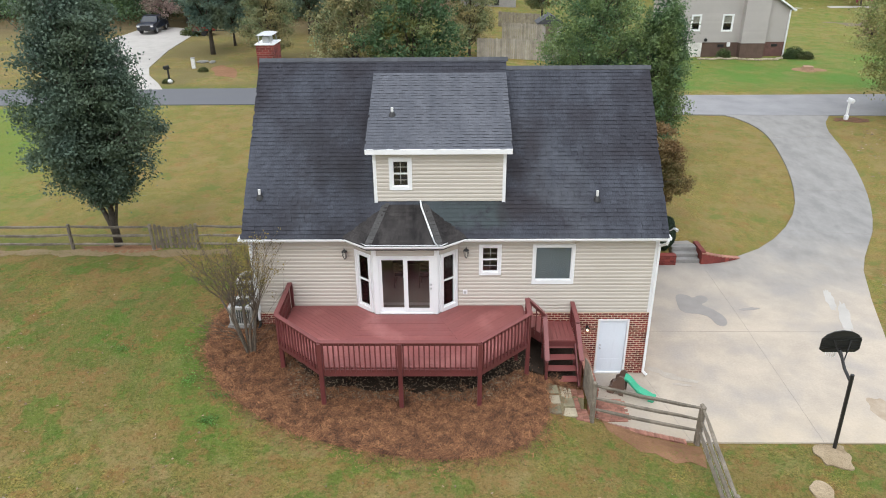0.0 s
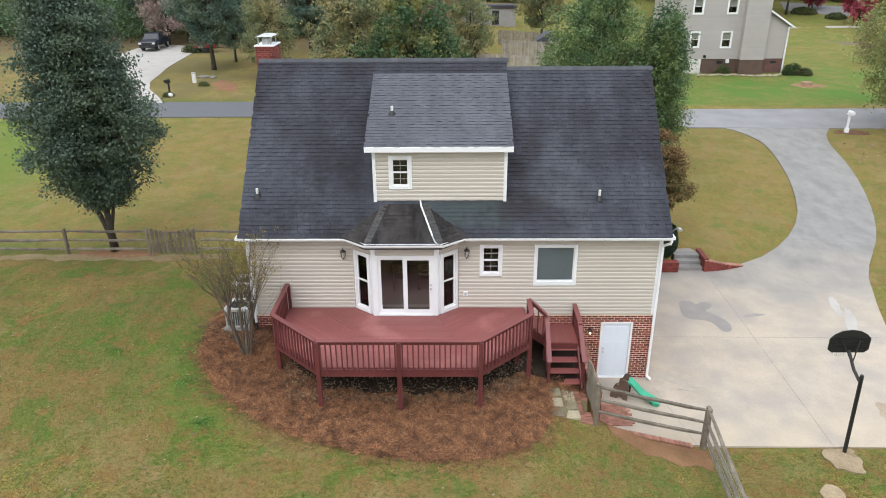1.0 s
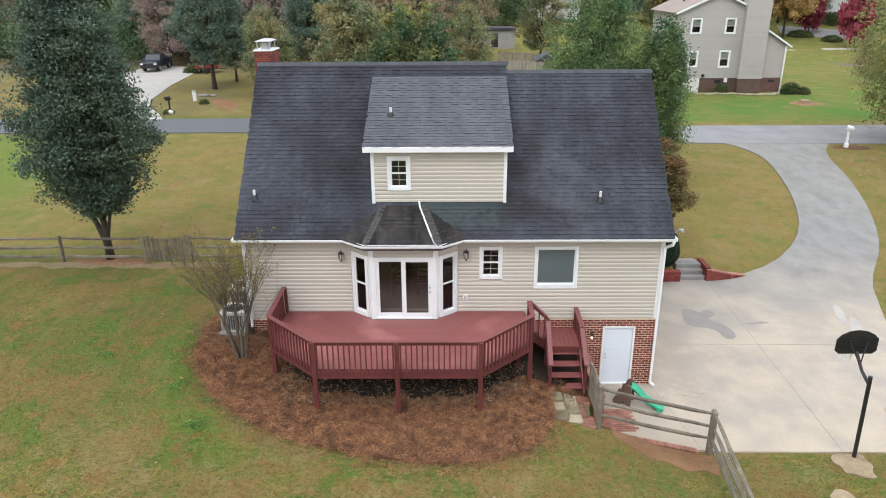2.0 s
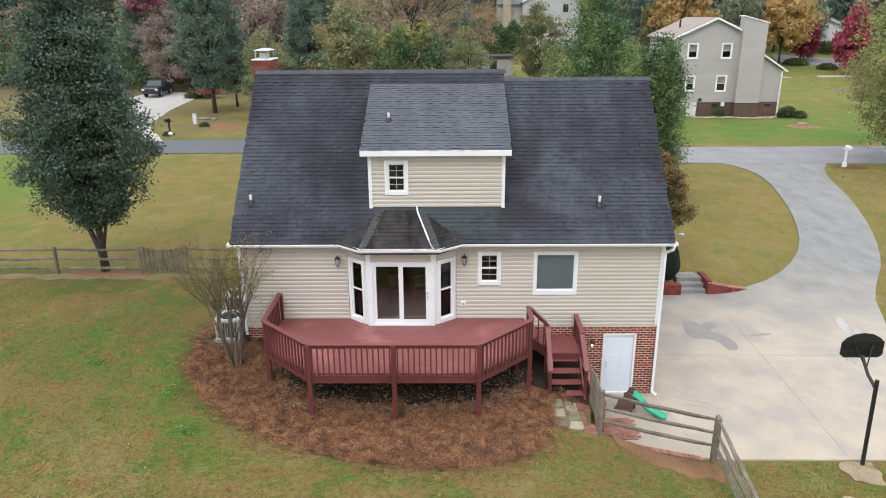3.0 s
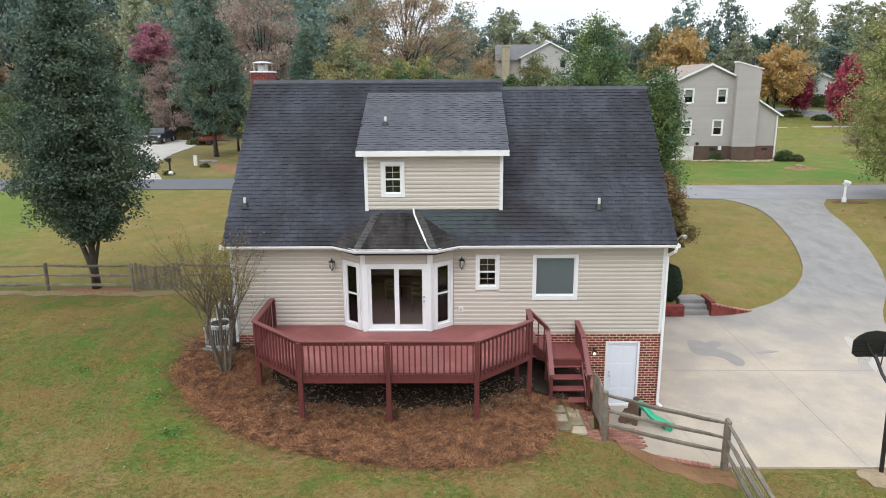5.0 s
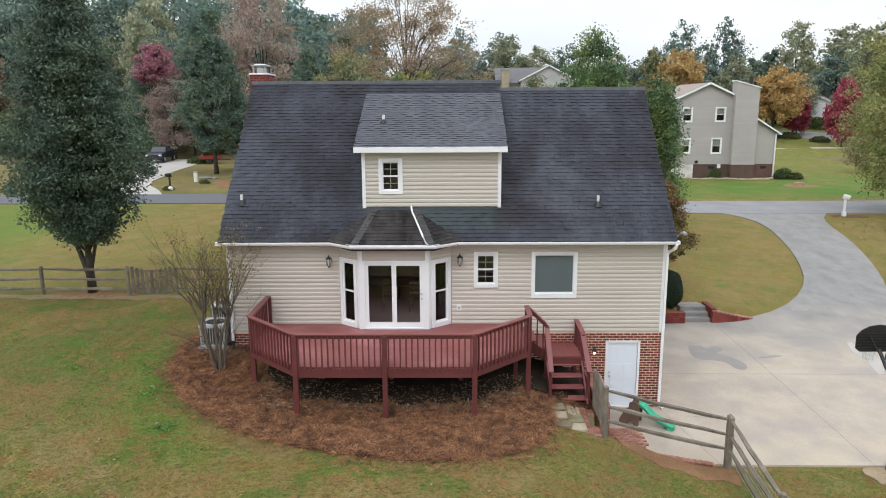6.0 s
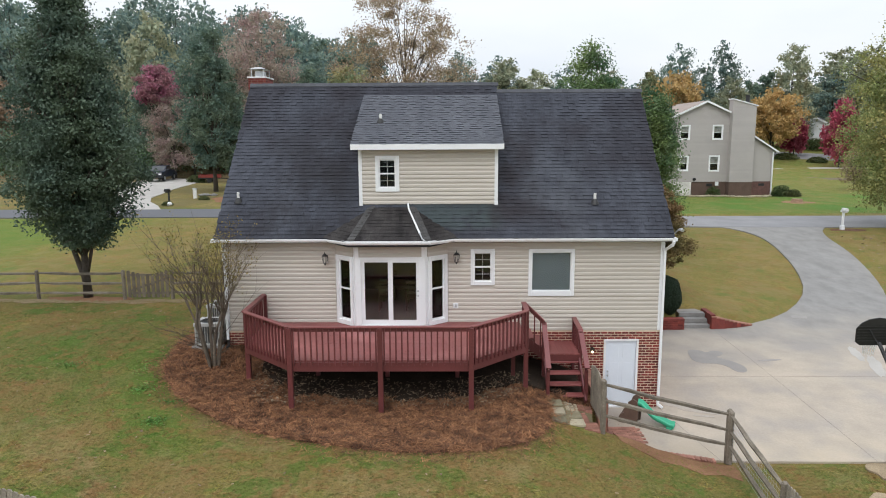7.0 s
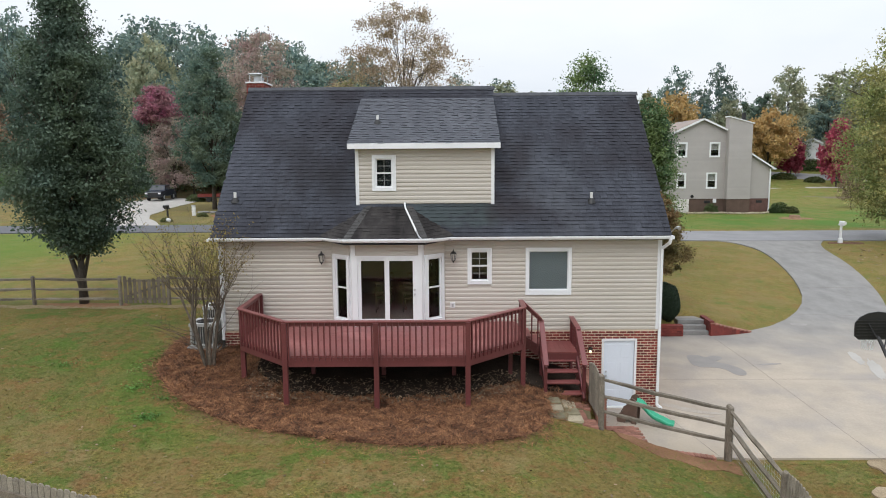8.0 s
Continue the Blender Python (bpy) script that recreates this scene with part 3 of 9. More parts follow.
def road_far(x):
    return 36.05 + 0.0 * np.asarray(x, float)



def level_left(y):
    return 1.30 + 0.65 * smooth01((y + 6) / 8) + 0.30 * smooth01((y - 6) / 35)


def level_right(y):
    return 1.40 * smooth01((y - 9) / 21) + 0.2 * smooth01((y - 36) / 20)


def in_poly(x, y, poly):
    """Inside or not, and the distance to the outline, for arrays."""
    inside = np.zeros(x.shape, bool)
    dist = np.full(x.shape, 1e9)
    for (ax, ay), (bx, by) in zip(poly, poly[1:] + poly[:1]):
        cross = ((ay > y) != (by > y)) & (x < (bx - ax) * (y - ay) / ((by - ay) if by != ay else 1e-9) + ax)
        inside ^= cross
        t = np.clip(((x - ax) * (bx - ax) + (y - ay) * (by - ay)) / max((bx - ax) ** 2 + (by - ay) ** 2, 1e-9), 0, 1)
        dist = np.minimum(dist, np.hypot(x - ax - t * (bx - ax), y - ay - t * (by - ay)))
    return inside, dist


def ground_height(x, y):
    x, y = np.asarray(x, float), np.asarray(y, float)
    w_back = smooth01((x - 1.5) / 8.5)
    w_front = smooth01((x - 2.0) / 17.0)
    f = smooth01((y - 1.0) / 8.0)
    w = w_back * (1 - f) + w_front * f
    z = level_left(y) * (1 - w) + level_right(y) * w
    z = z - 0.05 * smooth01((-5.5 - y) / 6) * 4
    z = z + 3.8 * smooth01((y - 72) / 60)
    z = z + 30.0 * smooth01((y - 90) / 150) * smooth01((-x + 5) / 80)
    z = z + 0.025 * np.sin(x * 0.9 + 0.4 * y) * np.sin(y * 0.7 - 0.3 * x)
    z = z - 0.16 * np.exp(-((x - 0.2) / 3.0) ** 2 - ((y + 3.0) / 1.5) ** 2)
    inside, d = in_poly(x, y, PAD)
    margin = np.where((x < 5.85) & (y > -2.6) & (y < 0.5), 0.12, np.where((y < -2.4), 0.75, np.where((y > 7.5) & (x < 14.6), 0.25, 1.6)))
    k = np.where(inside, 1.0, 1 - smooth01(d / margin))
    base = level_right(y) - 0.06
    z = z * (1 - k) + base * k
    rd = np.maximum(road_near(x) - y, y - road_far(x))
    k = 1 - smooth01(rd / 2.0)
    rz = road_height(x) - 0.05
    return z * (1 - k) + rz * k


def road_height(x):
    return 2.15 - 0.75 * smooth01((np.asarray(x, float) + 10) / 32)


def axis(lo, hi, fine0, fine1, step, grow=1.16):
    a = list(np.arange(fine0, fine1 + 1e-6, step))
    s = step
    while a[-1] < hi:
        s *= grow
        a.append(a[-1] + s)
    s = step
    while a[0] > lo:
        s *= grow
        a.insert(0, a[0] - s)
    return np.array(a)


def sheet(name, xs, ys, height, mat, keep=None):
    gx, gy = np.meshgrid(xs, ys)
    gz = height(gx, gy)
    v = np.stack([gx.ravel(), gy.ravel(), gz.ravel()], 1)
    nx = len(xs)
    i = (np.arange(len(ys) - 1)[:, None] * nx + np.arange(nx - 1)[None]).ravel()
    f = np.stack([i, i + 1, i + nx + 1, i + nx], 1)
    if keep is not None:
        c = v[f].mean(1)
        f = f[keep(c[:, 0], c[:, 1])]
        used = np.unique(f)
        remap = np.zeros(len(v), int)
        remap[used] = np.arange(len(used))
        v, f = v[used], remap[f]
    me = fast_mesh(name, v, f, mat)
    me.shade_smooth()
    return me


ground = tagged(new("ground", sheet("ground", axis(-420, 420, -16, 30, 0.28), axis(-90, 700, -13, 37, 0.28), ground_height, GRASS)), "patchy green and straw-coloured mown lawn", "ground", kind="structure")


def slab(name, poly, height, thick, mat, step=0.8):
    """A slab with the plan outline poly, that follows height(x, y), cut finely enough to bend with it."""
    bm = bmesh.new()
    vs = [bm.verts.new((x, y, 0)) for x, y in poly]
    face = bm.faces.new(vs)
    xs = [p[0] for p in poly]
    ys = [p[1] for p in poly]
    for a, b, n in ((min(xs), max(xs), (1, 0, 0)), (min(ys), max(ys), (0, 1, 0))):
        c = a + step
        while c < b:
            bmesh.ops.bisect_plane(bm, geom=bm.verts[:] + bm.edges[:] + bm.faces[:], plane_co=(c * n[0], c * n[1], 0), plane_no=n)
            c += step
    top = bm.faces[:]
    ret = bmesh.ops.extrude_face_region(bm, geom=top)
    low = {g for g in ret["geom"] if isinstance(g, bmesh.types.BMVert)}
    for v in bm.verts:
        z = float(height(v.co.x, v.co.y))
        v.co.z = z - thick if v in low else z
    bmesh.ops.recalc_face_normals(bm, faces=bm.faces[:])
    me = bpy.data.meshes.new(name)
    bm.to_mesh(me)
    bm.free()
    me.materials.append(mat)
    return me


driveway = tagged(new("driveway", slab("driveway", PAD, lambda x, y: level_right(y), 0.16, CONCRETE)), "pale grey concrete parking pad and curved driveway with stains", "driveway", kind="structure")
ROAD = [(-150, 30.55), (-8, 30.55), (32, 29.35), (150, 29.35), (150, 36.05), (-150, 36.05)]
road = tagged(new("road", slab("road", ROAD, lambda x, y: road_height(x) + 0.012, 0.15, ASPHALT, step=6.0)), "worn grey asphalt residential road without kerbs", "road", kind="structure")

# ---- house ----
HX0, HX1, HY1 = -4.94, 7.94, 8.75
Z_SID, Z_EAVE, Z_FLOOR = 2.41, 5.09, 2.68
EY, EZ = -0.36, 5.26          # lower edge of the main roof
RY, RZ = 4.28, 9.85           # ridge of the higher part
RAKE0, RAKE1 = -5.07, 8.10
SLOPE = (RZ - EZ) / (RY - EY)
RX_STEP = 3.29                # where the ridge steps down
RYB, RZB = 4.02, EZ + (4.02 - EY) * SLOPE

house = thing("house", "beige vinyl-sided house with dark shingle roof, dormer and brick basement", "house")


def cut(a, b, holes):
    """The stretches of a..b that the holes leave free."""
    out = [(a, b)]
    for h0, h1 in holes:
        nxt = []
        for p, q in out:
            if h1 <= p or h0 >= q:
                nxt.append((p, q))
            else:
                if h0 > p:
                    nxt.append((p, h0))
                if h1 < q:
                    nxt.append((h1, q))
        out = nxt
    return [(p, q) for p, q in out if q - p > 0.01]


def siding(parent, x0, x1, z0, z1, holes, m, rows, pieces=True):
    """Courses of lap siding on a wall's face (local x along it, -y outwards), cut round the holes (x0, x1, z0, z1)."""
    e = (z1 - z0) / rows
    joined = Geo()
    for i in range(rows):
        a, b = z0 + i * e, z0 + (i + 1) * e
        for p, q in cut(x0, x1, [(h[0], h[1]) for h in holes if h[2] < b - 0.01 and h[3] > a + 0.01]):
            prof = [(0.0, a), (-0.014, a), (-0.030, a + 0.010), (-0.028, a + e * 0.55), (-0.010, a + e * 0.78), (-0.008, b), (0.0, b)]
            g = joined if not pieces else Geo()
            g.section(prof, p, q, m)
            if pieces:
                part("siding_board", g, SIDING, parent)
    if not pieces:
        tagged(part("siding", joined, SIDING, parent), kind="stuff")


def wall_panel(g, x0, x1, z0, z1, holes, thick, m=None):
    """A wall with openings through it, in local x and z, thick towards +y."""
    zs = sorted({z0, z1, *[h[2] for h in holes], *[h[3] for h in holes]})
    zs = [z for z in zs if z0 <= z <= z1]
    for a, b in zip(zs, zs[1:]):
        for p, q in cut(x0, x1, [(h[0], h[1]) for h in holes if h[2] < b - 1e-4 and h[3] > a + 1e-4]):
            g.box(p, q, 0, thick, a, b, m)


BAY = [(-1.63, 0.0), (-0.98, -0.54), (0.98, -0.54), (1.63, 0.0)]
SMALL_WIN = (2.31, 3.02, 3.785, 4.855)
BIG_WIN = (4.005, 5.35, 3.46, 4.855)
DOOR = (6.29, 7.315, 0.0, 2.13)
BAY_HOLE = (-1.63, 1.63, Z_FLOOR, Z_EAVE)
openings = [(SMALL_WIN[0] + 0.05, SMALL_WIN[1] - 0.05, SMALL_WIN[2] + 0.05, SMALL_WIN[3] - 0.05),
            (BIG_WIN[0] + 0.05, BIG_WIN[1] - 0.05, BIG_WIN[2] + 0.05, BIG_WIN[3] - 0.05), BAY_HOLE]

g = Geo()
wall_panel(g, HX0, HX1, Z_SID, Z_EAVE, openings, 0.16)
wall_back = part("wall", g, SIDING, house)
siding(wall_back, HX0 + 0.09, HX1 - 0.10, Z_SID, Z_EAVE, [SMALL_WIN, BIG_WIN, (-1.66, 1.66, Z_FLOOR - 0.02, Z_EAVE)], None, 21)
g = Geo()
g.box(HX0, HX0 + 0.16, 0.16, HY1, Z_SID, Z_EAVE).box(HX1 - 0.16, HX1, 0.16, HY1, Z_SID, Z_EAVE).box(HX0, HX1, HY1, HY1 + 0.16, Z_SID, Z_EAVE)
for xa in (HX0, HX1 - 0.16):   # gables
    g.add([(x, y, z) for x in (xa, xa + 0.16) for y, z in ((0, Z_EAVE), (HY1 + 0.16, Z_EAVE), (RYB, RZB - 0.35))], [(0, 1, 2), (3, 5, 4), (0, 3, 4, 1), (1, 4, 5, 2), (2, 5, 3, 0)])
wall_rest = part("wall", g, SIDING, house)
mside = Matrix(((0, 1, 0, HX0), (-1, 0, 0, 0), (0, 0, 1, 0), (0, 0, 0, 1)))
siding(wall_rest, -HY1 - 0.15, 0, Z_SID, Z_EAVE, [], mside, 21, pieces=False)
mside = Matrix(((0, -1, 0, HX1), (1, 0, 0, 0), (0, 0, 1, 0), (0, 0, 0, 1)))
siding(wall_rest, 0, HY1 + 0.15, Z_SID, Z_EAVE, [], mside, 21, pieces=False)
# corner boards
for xa, xb in ((HX0 - 0.02, HX0 + 0.09), (HX1 - 0.10, HX1 + 0.02)):
    part("corner_board", Geo().box(xa, xb, -0.035, 0.10, Z_SID, Z_EAVE, ch=0.006), WHITE, house)

# foundation
g = Geo()
wall_panel(g, HX0, HX1, -0.4, Z_SID - 0.004, [(DOOR[0] + 0.04, DOOR[1] - 0.04, -0.02, DOOR[3] - 0.04)], 0.2)
foundation = part("foundation", g, MORTAR, house, "red brick basement wall with pale mortar")
for a, b, c, d in ((HX0, HX0 + 0.2, 0.2, HY1), (HX1 - 0.2, HX1, 0.2, HY1), (HX0, HX1, HY1, HY1 + 0.16)):
    part("side_wall", Geo().box(a, b, c, d, -0.4, Z_SID - 0.004), BRICK, foundation)

# floors and rooms behind the panes
g = Geo().box(HX0 + 0.2, HX1 - 0.2, 0.16, HY1, Z_FLOOR - 0.2, Z_FLOOR).prism(BAY, Z_FLOOR - 0.2, Z_FLOOR)
part("floor", g, INTERIOR_FLOOR, house)
g = Geo().box(HX0 + 0.2, HX1 - 0.2, 4.4, 4.5, Z_FLOOR, Z_EAVE).box(3.4, 3.5, 0.17, 4.4, Z_FLOOR, Z_EAVE).box(-3.0, -2.9, 0.17, 4.4, Z_FLOOR, Z_EAVE).box(2.0, 2.06, 0.17, 1.4, Z_FLOOR, Z_EAVE)
part("room_wall", g, INTERIOR, house)
g = Geo().box(HX0 + 0.2, HX1 - 0.2, 0.0, HY1, Z_EAVE - 0.02, Z_EAVE + 0.05).prism(BAY, Z_EAVE - 0.02, Z_EAVE + 0.05)
part("room_ceiling", g, INTERIOR, house)


def casement(parent, x0, x1, z0, z1, m, trim=0.10, sill=0.10, rails=(), bars=(), deep=0.09, name="window", label="", sash=0.05, blind=None):
    """A framed window (local x across, z up, -y outwards): trim, sill, sash rails, glazing bars and panes."""
    w = new(name)
    w.parent = parent
    if label:
        w["label"] = label
    f = Geo()
    f.box(x0, x0 + trim, -0.045, deep, z0, z1, m, 0.006).box(x1 - trim, x1, -0.045, deep, z0, z1, m, 0.006)
    f.box(x0 + trim, x1 - trim, -0.045, deep, z1 - trim, z1, m, 0.006).box(x0 + trim, x1 - trim, -0.055, deep, z0, z0 + sill, m, 0.006)
    part("frame", f, WHITE, w)
    a0, a1, b0, b1 = x0 + trim, x1 - trim, z0 + sill, z1 - trim
    s = Geo()
    s.box(a0, a0 + sash, 0.0, 0.045, b0, b1, m).box(a1 - sash, a1, 0.0, 0.045, b0, b1, m).box(a0, a1, 0.002, 0.047, b0, b0 + sash, m).box(a0, a1, 0.002, 0.047, b1 - sash, b1, m)
    for r in rails:
        zc = b0 + (b1 - b0) * r
        s.box(a0, a1, -0.008, 0.05, zc - 0.022, zc + 0.022, m)
    part("sash", s, WHITE, w)
    if bars:
        k = Geo()
        for kind, r in bars:
            if kind == "v":
                xc = a0 + (a1 - a0) * r
                k.box(xc - 0.007, xc + 0.007, 0.008, 0.03, b0, b1, m)
            else:
                zc = b0 + (b1 - b0) * r
                k.box(a0, a1, 0.010, 0.028, zc - 0.007, zc + 0.007, m)
        part("glazing_bar", k, BAR_PAINT, w)
    if blind:
        part("roller_shade", Geo().box(a0, a1, 0.050, 0.056, b0, b1, m), blind, w, "lowered grey-green roller shade")
    stops = [0, *rails, 1]
    for lo, hi in zip(stops, stops[1:]):
        p = part("pane", Geo().box(a0 + 0.01, a1 - 0.01, 0.020, 0.026, b0 + (b1 - b0) * lo, b0 + (b1 - b0) * hi, m), GLASS, w)
        p.visible_shadow = False
    return w


GRID = [("v", 0.5), ("h", 0.25), ("h", 0.75)]
casement(house, *SMALL_WIN, None, 0.095, 0.11, rails=(0.5,), bars=GRID, label="small white double-hung window with glazing bars", sash=0.035)
casement(house, *BIG_WIN, None, 0.10, 0.15, label="large white picture window with a lowered shade", sash=0.02, blind=SHADE_CLOTH)

# bay: two angled windows, posts and the sliding door
bay = new("bay")
bay.parent = house
bay["label"] = "white bay with a sliding patio door and angled side windows"
head0 = 4.72
for (ax, ay), (bx, by), nm in ((BAY[0], BAY[1], "l"), (BAY[2], BAY[3], "r")):
    d = Vector((bx - ax, by - ay, 0))
    ln = d.length
    d.normalize()
    m = Matrix.Translation((ax, ay, 0)) @ Matrix((d, Vector((-d.y, d.x, 0)), Vector((0, 0, 1)))).transposed().to_4x4()
    casement(bay, 0.02, ln - 0.13 if nm == "l" else ln - 0.02, Z_FLOOR + 0.0, head0, m, 0.10, 0.14, rails=(0.52,), label="tall narrow white double-hung window", sash=0.045) if nm == "l" else casement(bay, 0.13, ln - 0.02, Z_FLOOR + 0.0, head0, m, 0.10, 0.14, rails=(0.52,), label="tall narrow white double-hung window", sash=0.045)
    wpan = part("bay_wall", Geo().box(0, ln, 0.0, 0.10, head0, Z_EAVE + 0.1, m), SIDING, bay)
    siding(wpan, 0.0, ln - 0.10 if nm == "l" else ln, head0, Z_EAVE + 0.05, [], m, 3) if nm == "l" else siding(wpan, 0.10, ln, head0, Z_EAVE + 0.05, [], m, 3)
for sx in (-1, 1):
    poly = [(sx * 1.10, -0.40), (sx * 1.00, -0.575), (sx * 0.90, -0.575), (sx * 0.90, -0.40)]
    part("bay_post", Geo().prism(poly if sx < 0 else poly[::-1], Z_FLOOR - 0.01, Z_EAVE + 0.08), WHITE, bay)
wpan = part("bay_wall", Geo().box(-0.92, 0.92, -0.54, -0.44, head0, Z_EAVE + 0.1), SIDING, bay)
siding(wpan, -0.86, 0.86, head0, Z_EAVE + 0.05, [], Matrix.Translation((0, -0.54, 0)), 3)

slider = new("sliding_door")
slider.parent = house
slider["label"] = "white two-panel sliding glass patio door"
fy = -0.56
g = Geo().box(-0.90, -0.84, fy - 0.02, -0.42, Z_FLOOR, head0).box(0.84, 0.90, fy - 0.02, -0.42, Z_FLOOR, head0).box(-0.84, 0.84, fy - 0.02, -0.42, head0 - 0.06, head0).box(-0.84, 0.84, fy - 0.04, -0.42, Z_FLOOR, Z_FLOOR + 0.05)
part("frame", g, WHITE, slider)
for xa, xb, y in ((-0.84, 0.03, fy + 0.03), (-0.03, 0.84, fy - 0.005)):
    s = Geo().box(xa, xa + 0.10, y, y + 0.035, Z_FLOOR + 0.05, head0 - 0.06, ch=0.004).box(xb - 0.10, xb, y, y + 0.035, Z_FLOOR + 0.05, head0 - 0.06, ch=0.004)
    s.box(xa + 0.10, xb - 0.10, y, y + 0.035, Z_FLOOR + 0.05, Z_FLOOR + 0.20).box(xa + 0.10, xb - 0.10, y, y + 0.035, head0 - 0.15, head0 - 0.06)
    pan = part("door_panel", s, WHITE, slider)
    pn = part("pane", Geo().box(xa + 0.09, xb - 0.09, y + 0.014, y + 0.020, Z_FLOOR + 0.18, head0 - 0.13), GLASS, pan)
    pn.visible_shadow = False
for dz in (0.92, 1.06):
    part("handle", Geo().tube([(0.79, fy - 0.005, Z_FLOOR + dz), (0.79, fy - 0.06, Z_FLOOR + dz)], [0.028, 0.024], 10), METAL, slider)

# dormer
DX0, DX1, DY, DZ0, DZ1 = -0.955, 3.11, 0.50, 6.05, 7.76
DWIN = (-0.48, 0.225, 6.505, 7.555)
dormer = new("dormer")
dormer.parent = house
dormer["label"] = "shed dormer with beige siding and white trim"
g = Geo()
wall_panel(g, DX0, DX1, DZ0 - 0.25, DZ1, [(DWIN[0] + 0.05, DWIN[1] - 0.05, DWIN[2] + 0.05, DWIN[3] - 0.05)], 0.14, Matrix.Translation((0, DY, 0)))
for xa in (DX0, DX1 - 0.14):
    g.add([(x, y, z) for x in (xa, xa + 0.14) for y, z in ((DY + 0.14, DZ0 - 0.25), (DY + 0.14, DZ1), (3.7, 9.2))], [(0, 2, 1), (3, 4, 5), (0, 1, 4, 3), (1, 2, 5, 4), (2, 0, 3, 5)])
g.box(DX0 + 0.2, DX1 - 0.2, DY + 1.5, DY + 1.6, DZ0, DZ1)
dwall = part("dormer_wall", g, SIDING, dormer)
siding(dwall, DX0 + 0.08, DX1 - 0.08, DZ0 + 0.08, DZ1, [DWIN], Matrix.Translation((0, DY, 0)), 13)
for xa in (DX0 - 0.015, DX1 - 0.085):
    part("corner_board", Geo().box(xa, xa + 0.10, DY - 0.035, DY + 0.08, DZ0 + 0.03, DZ1, ch=0.005), WHITE, dormer)
casement(dormer, *DWIN, Matrix.Translation((0, DY, 0)), 0.105, 0.11, rails=(0.5,), bars=GRID, label="small white double-hung dormer window", sash=0.035)
part("fascia", Geo().box(-1.16, 3.28, 0.185, 0.225, 7.735, 7.895, ch=0.004), WHITE, dormer)
part("soffit", Geo().box(-1.14, 3.26, 0.27, DY + 0.02, 7.74, 7.76), WHITE, dormer)

# ---- roof ----
roof = part("roof", Geo().add(
    [(RAKE0, EY, EZ - 0.03), (RAKE1, EY, EZ - 0.03), (RAKE1, RYB, RZB - 0.03), (RX_STEP, RYB, RZB - 0.03), (RX_STEP, RY, RZ - 0.03), (RAKE0, RY, RZ - 0.03),
     (RAKE0, EY + 0.1, EZ - 0.16), (RAKE1, EY + 0.1, EZ - 0.16), (RAKE1, RYB, RZB - 0.22), (RX_STEP, RYB, RZB - 0.22), (RX_STEP, RY, RZ - 0.22), (RAKE0, RY, RZ - 0.22)],
    [(0, 1, 2, 3, 4, 5), (11, 10, 9, 8, 7, 6), (0, 6, 7, 1), (1, 7, 8, 2), (2, 8, 9, 3), (3, 9, 10, 4), (4, 10, 11, 5), (5, 11, 6, 0)]), ROOF_DECK, house, "dark grey asphalt shingle gable roof")
FY2 = HY1 + 0.5
g = Geo()   # the front slope, away from the garden
g.add([(RAKE0, RY, RZ), (RX_STEP, RY, RZ), (RX_STEP, FY2, EZ), (RAKE0, FY2, EZ), (RAKE0, RY, RZ - 0.2), (RX_STEP, RY, RZ - 0.2), (RX_STEP, FY2, EZ - 0.2), (RAKE0, FY2, EZ - 0.2)], [(0, 1, 2, 3), (7, 6, 5, 4), (0, 4, 5, 1), (1, 5, 6, 2), (2, 6, 7, 3), (3, 7, 4, 0)])
g.add([(RX_STEP, RYB, RZB), (RAKE1, RYB, RZB), (RAKE1, FY2, EZ), (RX_STEP, FY2, EZ - 0.01), (RX_STEP, RYB, RZB - 0.2), (RAKE1, RYB, RZB - 0.2), (RAKE1, FY2, EZ - 0.2), (RX_STEP, FY2, EZ - 0.21)], [(0, 1, 2, 3), (7, 6, 5, 4), (0, 4, 5, 1), (1, 5, 6, 2), (2, 6, 7, 3), (3, 7, 4, 0)])
part("front_slope", g, SHINGLE, roof)
# rake trim
for xa in (RAKE0 + 0.01, RAKE1 - 0.03):
    ry, rz = (RY, RZ) if xa < 0 else (RYB, RZB)
    part("rake_board", Geo().add([(x, y, z) for x in (xa, xa + 0.02) for y, z in ((EY + 0.02, EZ - 0.06), (ry, rz - 0.06), (ry, rz - 0.24), (EY + 0.06, EZ - 0.2))], [(0, 1, 2, 3), (7, 6, 5, 4), (0, 4, 5, 1), (1, 5, 6, 2), (2, 6, 7, 3), (3, 7, 4, 0)]), WHITE, roof)


def shingle_tab(g, u0, u1, v0, e, m, lift):
    """One tab: thick at its lower edge, lying on the next course below."""
    t = 0.022 + lift
    g.add([(u0, v0, t), (u1, v0, t), (u1, v0 + e * 1.1, 0.003), (u0, v0 + e * 1.1, 0.003), (u0, v0 + 0.012, 0.008), (u1, v0 + 0.012, 0.008), (u1, v0 + e * 1.1, -0.004), (u0, v0 + e * 1.1, -0.004)],
          [(0, 1, 2, 3), (4, 5, 1, 0), (5, 6, 2, 1), (7, 4, 0, 3)], m)


def cut_edges(me):
    """Colours the lower edges of the tabs near-black, as painted shadow lines."""
    me.materials.append(SHADOW_EDGE)
    k = np.zeros(len(me.polygons), np.int32)
    k[1::4] = 1
    me.polygons.foreach_set("material_index", k)
    return me


